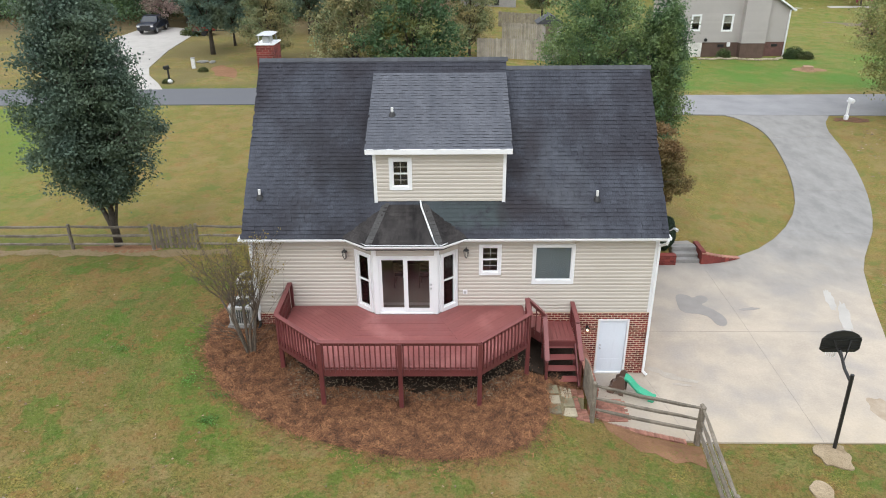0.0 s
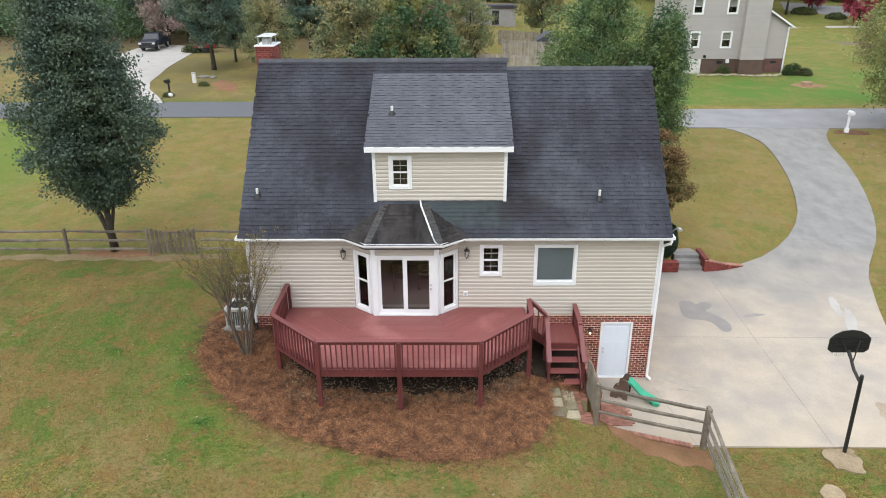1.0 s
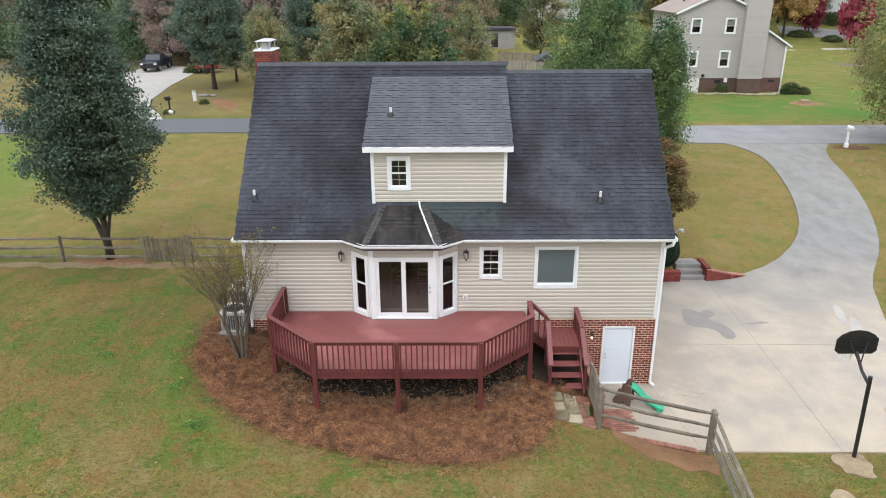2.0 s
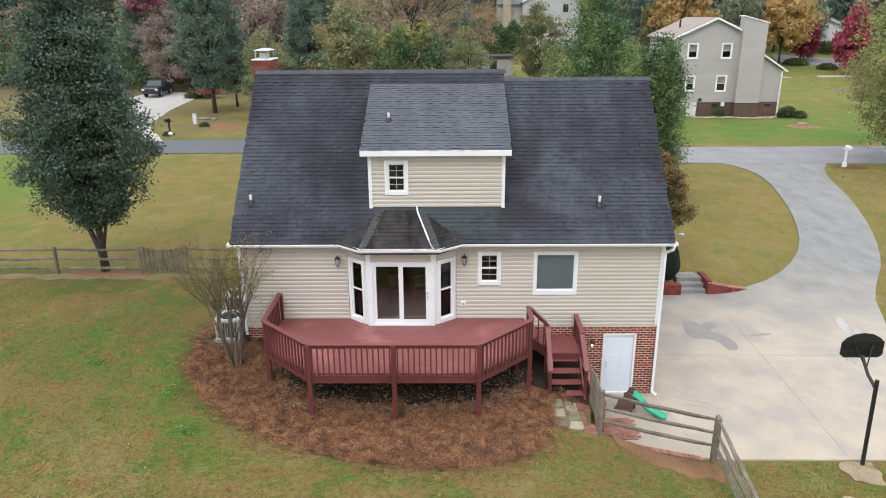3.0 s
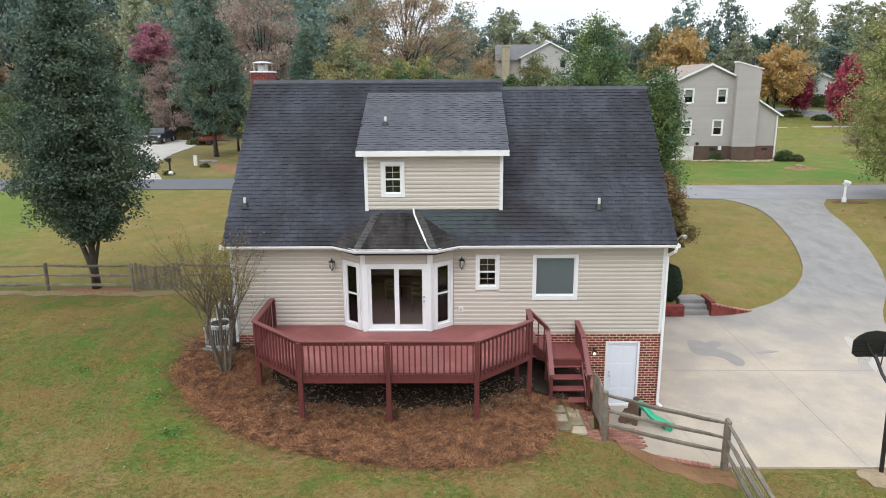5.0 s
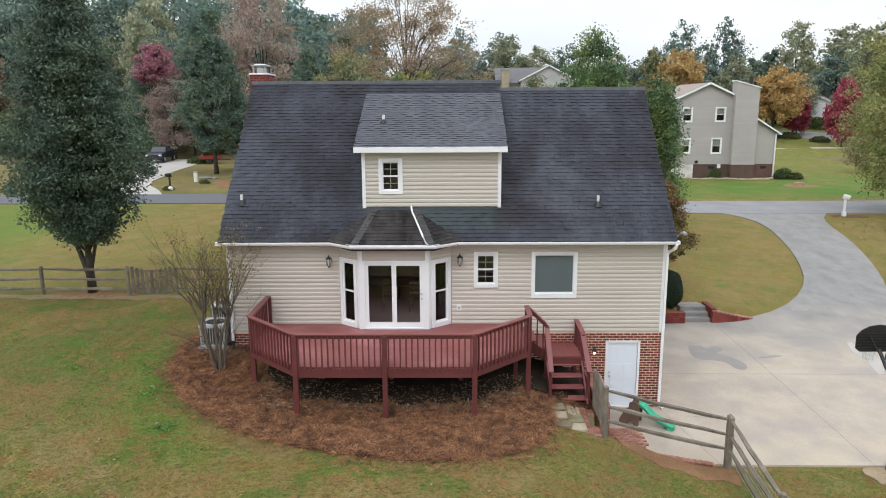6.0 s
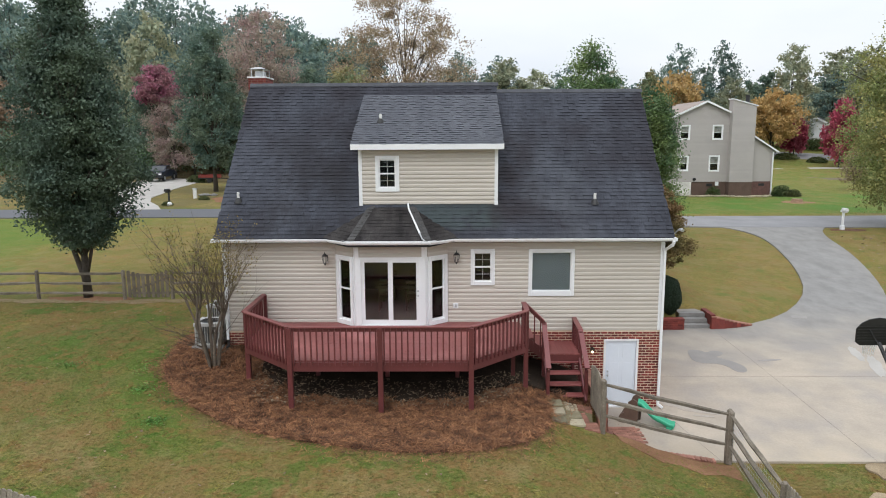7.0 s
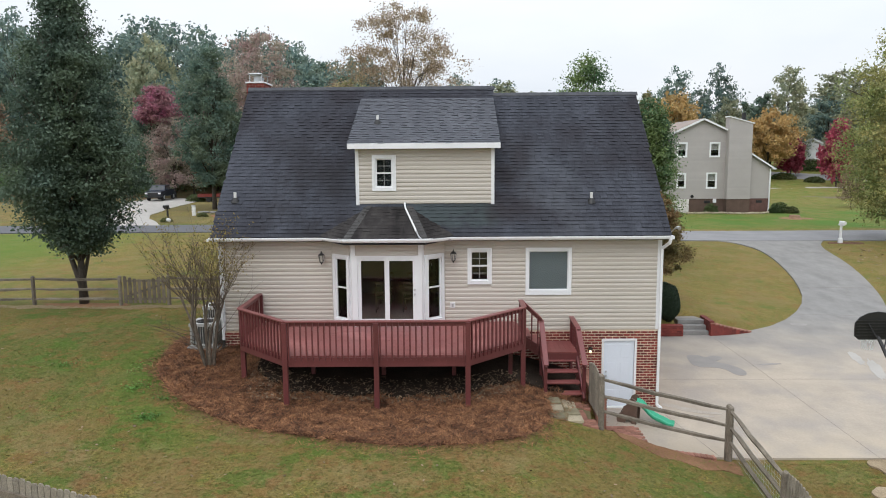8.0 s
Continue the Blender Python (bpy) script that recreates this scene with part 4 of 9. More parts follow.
def shingles(parent, origin, u, v, length, limits, seed, exposure=0.142, tab=0.20, pick=None, mat=None):
    """Courses of tabs on a slope: u along the eave, v up the slope; limits(v) gives the stretch of u that a course covers."""
    rnd = random.Random(seed)
    u, v = Vector(u).normalized(), Vector(v).normalized()
    n = u.cross(v).normalized()
    m = Matrix.Translation(origin) @ Matrix((u, v, n)).transposed().to_4x4()
    joined = Geo()
    rows = int(length / exposure + 0.5)
    e = length / rows
    shared = [Geo() for _ in range(4)]
    for k, s in enumerate(shared):
        shingle_tab(s, 0.003, tab - 0.003, 0, e, None, (-0.009, 0.003, -0.007, 0.006)[k])
    shared = [cut_edges(s.mesh("shingle", mat or SHINGLE)) for s in shared]
    for i in range(rows):
        lo, hi = limits((i + 0.4) * e)
        a = lo - rnd.random() * tab
        thick = rnd.random() < 0.5
        while a < hi:
            p, q = max(a, lo), min(a + tab, hi)
            thick = thick == (rnd.random() < 0.14)   # thick and thin tabs mostly take turns
            if q - p > 0.04:
                if pick and pick(p, i) and q - p > tab - 0.01:
                    part("shingle", shared[rnd.randrange(4)], None, parent, at=m @ Matrix.Translation((p, i * e, 0)))
                else:
                    shingle_tab(joined, p, q, i * e + rnd.uniform(-0.003, 0.003), e, m, (rnd.uniform(0.002, 0.007) if thick else rnd.uniform(-0.010, -0.006)) * (0.7 if mat else 1.0) - (0.004 if mat else 0.0))
            a += tab
    tagged(part("shingles", cut_edges(joined.mesh("shingles", mat or SHINGLE)), None, parent), kind="stuff")


def ridge_caps(parent, p0, p1, side, width=0.15, step=0.20, mat=None):
    """Overlapping cap shingles along a ridge or hip; side: which ways the two wings fall."""
    p0, p1 = Vector(p0), Vector(p1)
    d = p1 - p0
    n = max(1, int(d.length / step))
    a, b = Vector((0, 0, 0)), d * (1.25 / n)
    up0, up1 = Vector((0, 0, 0.035)), Vector((0, 0, 0.02))
    g = Geo()
    for s in side:
        s = Vector(s).normalized() * width
        g.add([a + up0, b + up1, b + s + up1, a + s + up0, a, b, b + s, a + s], [(0, 1, 2, 3), (3, 2, 6, 7), (0, 3, 7, 4)])
    me = g.mesh("cap_shingle", mat or SHINGLE_CAP)
    for i in range(n):
        part("cap_shingle", me, None, parent, at=Matrix.Translation(p0 + d * (i / n)))


slope_v = (0, RY - EY, RZ - EZ)
LEN_A = math.hypot(RY - EY, RZ - EZ)
LEN_B = math.hypot(RYB - EY, RZB - EZ)
shingles(roof, (0, EY - 0.03, EZ - 0.03 + 0.004), (1, 0, 0), slope_v, LEN_A, lambda v: (RAKE0 - 0.02, RAKE1 + 0.02 if v < LEN_B else RX_STEP + 0.02), 3, pick=lambda u, i: i < 30 and 4.0 < u < 7.6 and i % 2 == 0 or (i < 10 and u < -2.2))
ridge_caps(roof, (RAKE0 - 0.02, RY, RZ + 0.02), (RX_STEP + 0.02, RY, RZ + 0.02), ((0, -1, -SLOPE), (0, 1, -1)))
ridge_caps(roof, (RX_STEP, RYB, RZB + 0.02), (RAKE1 + 0.02, RYB, RZB + 0.02), ((0, -1, -SLOPE), (0, 1, -1)))
part("ridge_step", Geo().add([(RX_STEP, RYB - 0.05, RZB - 0.1), (RX_STEP, RY, RZ), (RX_STEP, RY + 0.25, RZB - 0.2), (RX_STEP + 0.02, RYB - 0.05, RZB - 0.1), (RX_STEP + 0.02, RY, RZ), (RX_STEP + 0.02, RY + 0.25, RZB - 0.2)], [(0, 2, 1), (3, 4, 5), (0, 1, 4, 3), (1, 2, 5, 4)]), ROOF_DECK, roof)

# dormer roof
D_EY, D_EZ = 0.22, 7.90
DT_Y, DT_Z = 3.86, EZ + (3.86 - EY) * SLOPE + 0.02
dr = part("dormer_roof", Geo().add([(x, y, z) for x in (-1.16, 3.28) for y, z in ((D_EY, D_EZ - 0.03), (DT_Y, DT_Z), (DT_Y, DT_Z - 0.12), (D_EY, D_EZ - 0.08))], [(0, 3, 2, 1), (4, 5, 6, 7), (0, 1, 5, 4), (1, 2, 6, 5), (2, 3, 7, 6), (3, 0, 4, 7)]), ROOF_DECK, dormer)
shingles(dr, (0, D_EY - 0.03, D_EZ - 0.03), (1, 0, 0), (0, DT_Y - D_EY, DT_Z - D_EZ + 0.03), math.hypot(DT_Y - D_EY, DT_Z - D_EZ), lambda v: (-1.17, 3.29), 5, mat=SHINGLE_SKYLIT)

# bay roof: a front facet and two side facets, with capped hips
B_EZ = 5.16
A0, A1 = Vector((-1.78, -0.36, B_EZ + 0.06)), Vector((-1.14, -0.90, B_EZ))
B1, B0 = Vector((1.14, -0.90, B_EZ)), Vector((1.78, -0.36, B_EZ + 0.06))
T0, T1 = Vector((-0.62, 0.42, 6.03)), Vector((0.62, 0.42, 6.03))
V0, V1 = Vector((-1.95, -0.36, B_EZ + 0.10)), Vector((1.95, -0.36, B_EZ + 0.10))
low = Vector((0, 0, -0.09))
g = Geo()
pts = [V0, A1, B1, V1, T1, T0]
g.add(pts + [p + low for p in pts], [(1, 2, 4, 5), (0, 1, 5), (2, 3, 4), (11, 10, 8, 7), (11, 7, 6), (10, 9, 8), (0, 6, 7, 1), (1, 7, 8, 2), (2, 8, 9, 3), (3, 9, 10, 4), (4, 10, 11, 5), (5, 11, 6, 0)])
bay_roof = part("bay_roof", g, ROOF_DECK, house)
fl = (Vector((0, 0.42, 6.03)) - Vector((0, -0.90, B_EZ))).length
shingles(bay_roof, (0, -0.92, B_EZ + 0.006), (1, 0, 0), T0 - Vector((T0.x, -0.90, B_EZ)), fl, lambda v: (-1.14 + 0.52 * v / fl, 1.14 - 0.52 * v / fl), 7, mat=SHINGLE_BAY)
for P, Q, R, s in ((V0, A1, T0, 1), (B1, V1, T1, -1)):
    u = (Q - P).normalized()
    w = R - P
    w = w - u * w.dot(u)
    ln = (Q - P).length
    top = (R - P).dot(u)
    hgt = w.length
    shingles(bay_roof, P + u.cross(w).normalized() * 0.004, u, w, hgt, (lambda ln, top, hgt: lambda v: (top * v / hgt, ln + (top - ln) * v / hgt))(ln, top, hgt), 9, mat=SHINGLE_BAY)
ridge_caps(bay_roof, A1 + Vector((0.02, 0.0, 0.01)), T0 + Vector((0, 0, 0.012)), ((1, 0.0, 0.0), (-0.9, 0.55, 0.0)), width=0.11, step=0.13, mat=HIP_CAP)
ridge_caps(bay_roof, B1 + Vector((-0.02, 0.0, 0.01)), T1 + Vector((0, 0, 0.012)), ((-1, 0.0, 0.0), (0.9, 0.55, 0.0)), width=0.11, step=0.13, mat=HIP_CAP)

# gutter, fascia and soffit
def gutter_run(p, q):
    g = Geo()
    p, q = Vector(p), Vector(q)
    d = (q - p)
    ln = d.length
    d.normalize()
    m = Matrix.Translation(p) @ Matrix((d, Vector((-d.y, d.x, 0)), Vector((0, 0, 1)))).transposed().to_4x4()
    prof = [(0.0, 0.0), (0.0, 0.10), (-0.006, 0.10), (-0.010, 0.02), (-0.075, 0.02), (-0.100, 0.055), (-0.100, 0.085), (-0.112, 0.095), (-0.118, 0.08), (-0.112, 0.045), (-0.085, 0.0)]
    g.section(prof, 0, ln, m)
    return part("gutter", g, WHITE, house, "white aluminium eaves gutter")


GZ = 5.135
EDGE = EY + 0.03
run = [(RAKE0 + 0.05, EDGE), (-1.80, EDGE), (-1.14, -0.86), (1.14, -0.86), (1.80, EDGE), (RAKE1 - 0.04, EDGE)]
for i, ((ax, ay), (bx, by)) in enumerate(zip(run, run[1:])):
    d = Vector((bx - ax, by - ay, 0)).normalized()
    e0, e1 = ((0, 0), (0, 0.041), (0.041, 0.041), (0.041, 0), (0, 0))[i]
    gutter_run((ax - d.x * e0, ay - d.y * e0, GZ), (bx + d.x * e1, by + d.y * e1, GZ))
g = Geo().box(HX0 - 0.25, -1.72, EDGE, 0.0, Z_EAVE + 0.03, Z_EAVE + 0.12).box(1.72, HX1 + 0.28, EDGE, 0.0, Z_EAVE + 0.03, Z_EAVE + 0.12)
g.prism([(-1.80, EDGE), (-1.14, -0.86), (1.14, -0.86), (1.80, EDGE), (1.72, 0.0), (-1.72, 0.0)], Z_EAVE + 0.035, Z_EAVE + 0.11)
part("soffit", g, WHITE, house)


def downspout(path, w=0.08, d=0.06, mat=None):
    g = Geo()
    for a, b in zip(path, path[1:]):
        g.beam(a, b, w, d, up=(0, 1, 0.001), ch=0.008)
    return part("downspout", g, mat or WHITE, house, "white rectangular downspout")


downspout([(HX1 + 0.16, EDGE - 0.05, GZ), (HX1 + 0.13, EDGE + 0.0, GZ - 0.16)])
downspout([(HX1 + 0.14, EDGE, GZ - 0.12), (HX1 + 0.015, -0.09, GZ - 0.30)])
downspout([(HX1 + 0.005, -0.085, GZ - 0.24), (HX1 + 0.005, -0.085, 0.10)])
downspout([(HX1 + 0.005, -0.085, 0.12), (HX1 + 0.12, -0.20, 0.05)])
downspout([(HX0 + 0.03, -0.085, GZ - 0.1), (HX0 + 0.03, -0.085, 2.15)])
part("downspout_outlet", Geo().tube([(HX0 + 0.03, -0.085, 2.16), (HX0 + 0.03, -0.10, 1.98), (HX0 - 0.02, -0.2, 1.88), (HX0 - 0.12, -0.4, 1.84)], 0.05, 8), DARK, house, "black corrugated drain outlet")
# loose leader from the dormer across the bay roof
part("leader_pipe", Geo().tube([(0.47, 0.47, 6.15), (0.50, 0.30, 6.02), (0.86, -0.66, 5.42)], 0.028, 8), WHITE, house, "thin white drain pipe lying on the roof")
part("leader_end", Geo().tube([(0.86, -0.66, 5.42), (0.93, -0.82, 5.30), (1.02, -0.90, 5.22)], 0.022, 8), METAL, house)


def roof_z(y):
    return EZ + (y - EY) * SLOPE


def vent(x, y, z, h):
    v = new("roof_vent")
    v.parent = house
    v["label"] = "white plumbing vent pipe with a black boot"
    part("boot", Geo().tube([(x, y, z - 0.06), (x, y, z + 0.03), (x, y, z + 0.10)], [0.14, 0.10, 0.06], 12), DARK, v)
    part("pipe", Geo().tube([(x, y, z), (x, y, z + h)], 0.042, 12), PVC, v)


vent(-4.60, 0.62, roof_z(0.62), 0.26)
vent(6.0, 0.55, roof_z(0.55), 0.27)
vent(-0.42, 1.75, D_EZ + (1.75 - D_EY) * (DT_Z - D_EZ) / (DT_Y - D_EY), 0.24)

# chimney
chimney = new("chimney")
chimney.parent = house
chimney["label"] = "red brick chimney with a white metal cap"
CX0, CX1, CY0, CY1, CZ = -5.46, -4.84, 5.35, 6.35, 10.16
part("stack", Geo().box(CX0, CX1, CY0, CY1, -0.3, CZ), surface("sooty_mortar", (0.34, 0.22, 0.17), (0.26, 0.16, 0.125), 3, 0.95, 0.2, 90, 0.15), chimney)
g = Geo()
for i in range(24):
    z = CZ - 0.077 * (i + 1)
    off = 0.11 if i % 2 else 0.0
    x = CX0 - off
    while x < CX1:
        a, b = max(x, CX0), min(x + 0.21, CX1)
        if b - a > 0.03:
            g.box(a + 0.005, b - 0.005, CY0 - 0.012, CY0 + 0.02, z + 0.005, z + 0.07)
        x += 0.22
    y = CY0 - off
    while y < CY1:
        a, b = max(y, CY0), min(y + 0.21, CY1)
        if b - a > 0.03:
            g.box(CX1 - 0.02, CX1 + 0.012, a + 0.005, b - 0.005, z + 0.005, z + 0.07).box(CX0 - 0.012, CX0 + 0.02, a + 0.005, b - 0.005, z + 0.005, z + 0.07)
        y += 0.22
tagged(part("bricks", g, BRICK, chimney), kind="stuff")
part("crown", Geo().box(CX0 - 0.04, CX1 + 0.04, CY0 - 0.04, CY1 + 0.04, CZ, CZ + 0.05, ch=0.01), WHITE, chimney)
g = Geo().box(CX0 + 0.08, CX0 + 0.11, CY0 + 0.08, CY0 + 0.11, CZ + 0.04, CZ + 0.33).box(CX1 - 0.11, CX1 - 0.08, CY0 + 0.08, CY0 + 0.11, CZ + 0.04, CZ + 0.33).box(CX0 + 0.08, CX0 + 0.11, CY1 - 0.11, CY1 - 0.08, CZ + 0.04, CZ + 0.33).box(CX1 - 0.11, CX1 - 0.08, CY1 - 0.11, CY1 - 0.08, CZ + 0.04, CZ + 0.33)
g.box(CX0 + 0.2, CX1 - 0.2, CY0 + 0.2, CY1 - 0.2, CZ + 0.04, CZ + 0.26)
part("cap_cage", g, METAL, chimney, "metal mesh cage with flue")
part("cap_lid", Geo().add([(CX0 + 0.02, CY0 + 0.02, CZ + 0.33), (CX1 - 0.02, CY0 + 0.02, CZ + 0.33), (CX1 - 0.02, CY1 - 0.02, CZ + 0.33), (CX0 + 0.02, CY1 - 0.02, CZ + 0.33), (CX0 + 0.2, CY0 + 0.2, CZ + 0.39), (CX1 - 0.2, CY0 + 0.2, CZ + 0.39), (CX1 - 0.2, CY1 - 0.2, CZ + 0.39), (CX0 + 0.2, CY1 - 0.2, CZ + 0.39)], [(3, 2, 1, 0), (4, 5, 6, 7), (0, 1, 5, 4), (1, 2, 6, 5), (2, 3, 7, 6), (3, 0, 4, 7)]), METAL, chimney, "pale metal chimney cap")

# basement door
door = new("basement_door")
door.parent = house
door["label"] = "white steel basement door in a white frame"
g = Geo().box(DOOR[0], DOOR[0] + 0.06, -0.03, 0.12, 0.0, DOOR[3]).box(DOOR[1] - 0.06, DOOR[1], -0.03, 0.12, 0.0, DOOR[3]).box(DOOR[0] + 0.06, DOOR[1] - 0.06, -0.03, 0.12, DOOR[3] - 0.06, DOOR[3]).box(DOOR[0] + 0.06, DOOR[1] - 0.06, -0.04, 0.12, 0.0, 0.05)
part("door_frame", g, WHITE, door)
part("door_leaf", Geo().box(DOOR[0] + 0.065, DOOR[1] - 0.065, 0.03, 0.075, 0.055, DOOR[3] - 0.065, ch=0.004), DOOR_PAINT, door)
for zc, hh in ((0.36, 0.20), (1.02, 0.36), (1.74, 0.20)):
    for xc in (DOOR[0] + 0.31, DOOR[1] - 0.31):
        part("door_panel", Geo().box(xc - 0.145, xc + 0.145, 0.026, 0.035, zc - hh, zc + hh, ch=0.003), DOOR_PAINT, door)
for z, r in ((1.0, 0.03), (1.13, 0.026)):
    part("door_knob", Geo().tube([(DOOR[0] + 0.13, 0.03, z), (DOOR[0] + 0.13, 0.0, z), (DOOR[0] + 0.13, -0.03, z)], [r * 0.6, r * 0.6, r], 10), METAL, door)


# ---- deck ----
deck = thing("deck", "red-painted wooden deck with railing round the bay", "deck")
DZ = Z_FLOOR - 0.005
RIM = [(-3.79, -0.03), (-3.79, -2.08), (-2.25, -3.58), (2.23, -3.58), (3.76, -2.06), (3.76, -0.03)]
# boards: three sections, the outer two laid along the slanted edges
def board_section(poly, direction, seed):
    """Boards with gaps along a direction, clipped to the plan outline."""
    rnd = random.Random(seed)
    d = Vector((*direction, 0)).normalized()
    s = Vector((-d.y, d.x, 0))
    offs = [Vector((*p, 0)).dot(s) for p in poly]
    o = min(offs)
    while o < max(offs) - 0.02:
        bm = bmesh.new()
        bm.faces.new([bm.verts.new((x, y, DZ)) for x, y in poly])
        for co, no in ((s * (o + 0.0016), -s), (s * (o + 0.1384), s)):
            geom = bm.verts[:] + bm.edges[:] + bm.faces[:]
            bmesh.ops.bisect_plane(bm, geom=geom, plane_co=(co.x, co.y, DZ), plane_no=no, clear_outer=True)
        if bm.faces:
            lift = rnd.uniform(-0.0015, 0.0015)
            ret = bmesh.ops.extrude_face_region(bm, geom=bm.faces[:])
            for v in ret["geom"]:
                if isinstance(v, bmesh.types.BMVert):
                    v.co.z -= 0.036
            for v in bm.verts:
                v.co.z += lift
            bmesh.ops.recalc_face_normals(bm, faces=bm.faces[:])
            me = bpy.data.meshes.new("floor_board")
            bm.to_mesh(me)
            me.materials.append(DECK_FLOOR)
            part("floor_board", me, None, deck)
        bm.free()
        o += 0.14


board_section([(-0.98, -0.60), (-2.225, -3.55), (2.205, -3.55), (0.98, -0.60)], (1, 0), 1)
board_section([(-3.76, -0.04), (-3.76, -2.06), (-2.229, -3.548), (-0.984, -0.60), (-1.66, -0.04)], (1.54, -1.50), 2)
board_section([(3.74, -0.04), (1.66, -0.04), (0.984, -0.60), (2.209, -3.548), (3.74, -2.04)], (1.53, 1.52), 3)
# rim joists, inner joists and beams
rim_pairs = list(zip(RIM, RIM[1:]))
for (ax, ay), (bx, by) in rim_pairs:
    part("rim_joist", Geo().beam((ax, ay, DZ - 0.155), (bx, by, DZ - 0.155), 0.04, 0.235, ch=0.004), DECK_PAINT_SHADED, deck)
for x in np.arange(-3.2, 3.3, 0.61):
    y1 = -3.5 if abs(x) < 2.2 else -3.5 + (abs(x) - 2.2)
    part("joist", Geo().box(x - 0.02, x + 0.02, y1, -0.62 if abs(x) < 1.6 else -0.04, DZ - 0.26, DZ - 0.045), DECK_PAINT_SHADED, deck)
part("ledger", Geo().box(-3.79, -1.7, -0.035, -0.0, DZ - 0.26, DZ - 0.04).box(1.7, 3.76, -0.035, 0.0, DZ - 0.26, DZ - 0.04), DECK_PAINT_SHADED, deck)
# skirt under the bay
part("bay_base", Geo().prism([(-1.60, 0.0), (-0.96, -0.53), (0.96, -0.53), (1.60, 0.0)], 1.3, Z_FLOOR - 0.21), DECK_PAINT_SHADED, deck)

CAP_Z = 3.535
def rail_run(parent, p, q, base=None, balusters=True, out=None, step=0.148, top0=CAP_Z, top1=CAP_Z, bot0=DZ - 0.115, bot1=DZ - 0.115, cap_w=0.14, lead=0.10):
    """A stretch of railing: flat cap, rail under it, and square balusters fixed to its outer face."""
    p, q = Vector((*p, 0)), Vector((*q, 0))
    d = (q - p)
    ln = d.length
    d.normalize()
    o = Vector((d.y, -d.x, 0)) if out is None else Vector((*out, 0))
    part("rail_cap", Geo().beam(p + Vector((0, 0, top0)), q + Vector((0, 0, top1)), cap_w, 0.036, ch=0.006), DECK_CAP_SKYLIT, parent)
    part("rail", Geo().beam(p + o * 0.0 + Vector((0, 0, top0 - 0.07)), q + Vector((0, 0, top1 - 0.07)), 0.036, 0.09), DECK_PAINT_SHADED, parent)
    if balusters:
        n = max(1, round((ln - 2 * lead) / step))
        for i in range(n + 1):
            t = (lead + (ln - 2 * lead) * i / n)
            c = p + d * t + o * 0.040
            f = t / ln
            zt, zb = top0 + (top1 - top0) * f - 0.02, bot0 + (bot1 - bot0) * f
            part("baluster", Geo().beam(c + Vector((0, 0, zb)), c + Vector((0, 0, zt)), 0.038, 0.038, up=d), DECK_PAINT_SHADED, parent)


def post(parent, x, y, z0, z1, w=0.09, mat=None):
    part("post", Geo().box(x - w / 2, x + w / 2, y - w / 2, y + w / 2, z0, z1, ch=0.006), mat or DECK_PAINT_SHADED, parent)


def gz(x, y):
    return float(ground_height(x, y))


rail_run(deck, (-3.79, -0.06), (-3.79, -2.08), out=(-1, 0))
rail_run(deck, (-3.79, -2.08), (-2.25, -3.58))
rail_run(deck, (-2.25, -3.58), (-0.01, -3.58))
rail_run(deck, (-0.01, -3.58), (2.23, -3.58))
rail_run(deck, (2.23, -3.58), (3.76, -2.06))
rail_run(deck, (3.76, -2.06), (3.76, -1.12), out=(1, 0))
for x, y in ((-3.75, -2.03), (-2.25, -3.60), (-0.01, -3.62), (2.23, -3.60), (3.74, -2.05)):
    post(deck, x, y, gz(x, y) - 0.25, CAP_Z - 0.02, 0.125)
for x, y in ((-3.75, -0.09), (3.76, -1.12)):
    post(deck, x, y, DZ - 0.26, CAP_Z - 0.02, 0.09)
for x, y in ((-1.9, -1.9), (0.0, -1.9), (1.9, -1.9), (3.45, -1.5)):
    post(deck, x, y, gz(x, y) - 0.2, DZ - 0.25, 0.11)

# ---- stairs from the deck ----
stairs = thing("deck_stairs", "red wooden stairs turning down from the deck to the yard", "stairs")
SX0, SX1 = 4.36, 5.34
LZ = 2.08
for i, z in enumerate((2.48, 2.28)):
    part("tread", Geo().box(3.80 + 0.27 * i, 4.09 + 0.27 * i, -1.05, -0.05, z - 0.04, z, ch=0.004), DECK_FLOOR, stairs)
part("stringer", Geo().beam((3.79, -1.07, 2.42), (4.40, -1.07, 1.98), 0.04, 0.26), DECK_PAINT_SHADED, stairs)
for i in range(7):
    x = SX0 + 0.14 * i
    part("landing_board", Geo().box(x + 0.003, min(x + 0.137, SX1), -1.22, -0.05, LZ - 0.036, LZ), DECK_FLOOR, stairs)
for a, b in (((SX0, -0.05), (SX0, -1.20)), ((SX1, -0.05), (SX1, -1.20)), ((SX0, -1.20), (SX1, -1.20))):
    part("landing_rim", Geo().beam((*a, LZ - 0.14), (*b, LZ - 0.14), 0.04, 0.20), DECK_PAINT_SHADED, stairs)
TREADS = [(1.85, -1.25), (1.62, -1.57), (1.40, -1.86), (1.18, -2.12)]
for z, y in TREADS:
    part("tread", Geo().box(SX0 + 0.02, SX1 - 0.02, y, y + 0.28, z - 0.045, z, ch=0.006), DECK_FLOOR, stairs)
for x in (SX0, SX1):
    part("stringer", Geo().beam((x, -1.12, 1.86), (x, -2.22, 1.02), 0.045, 0.26), DECK_PAINT_SHADED, stairs)
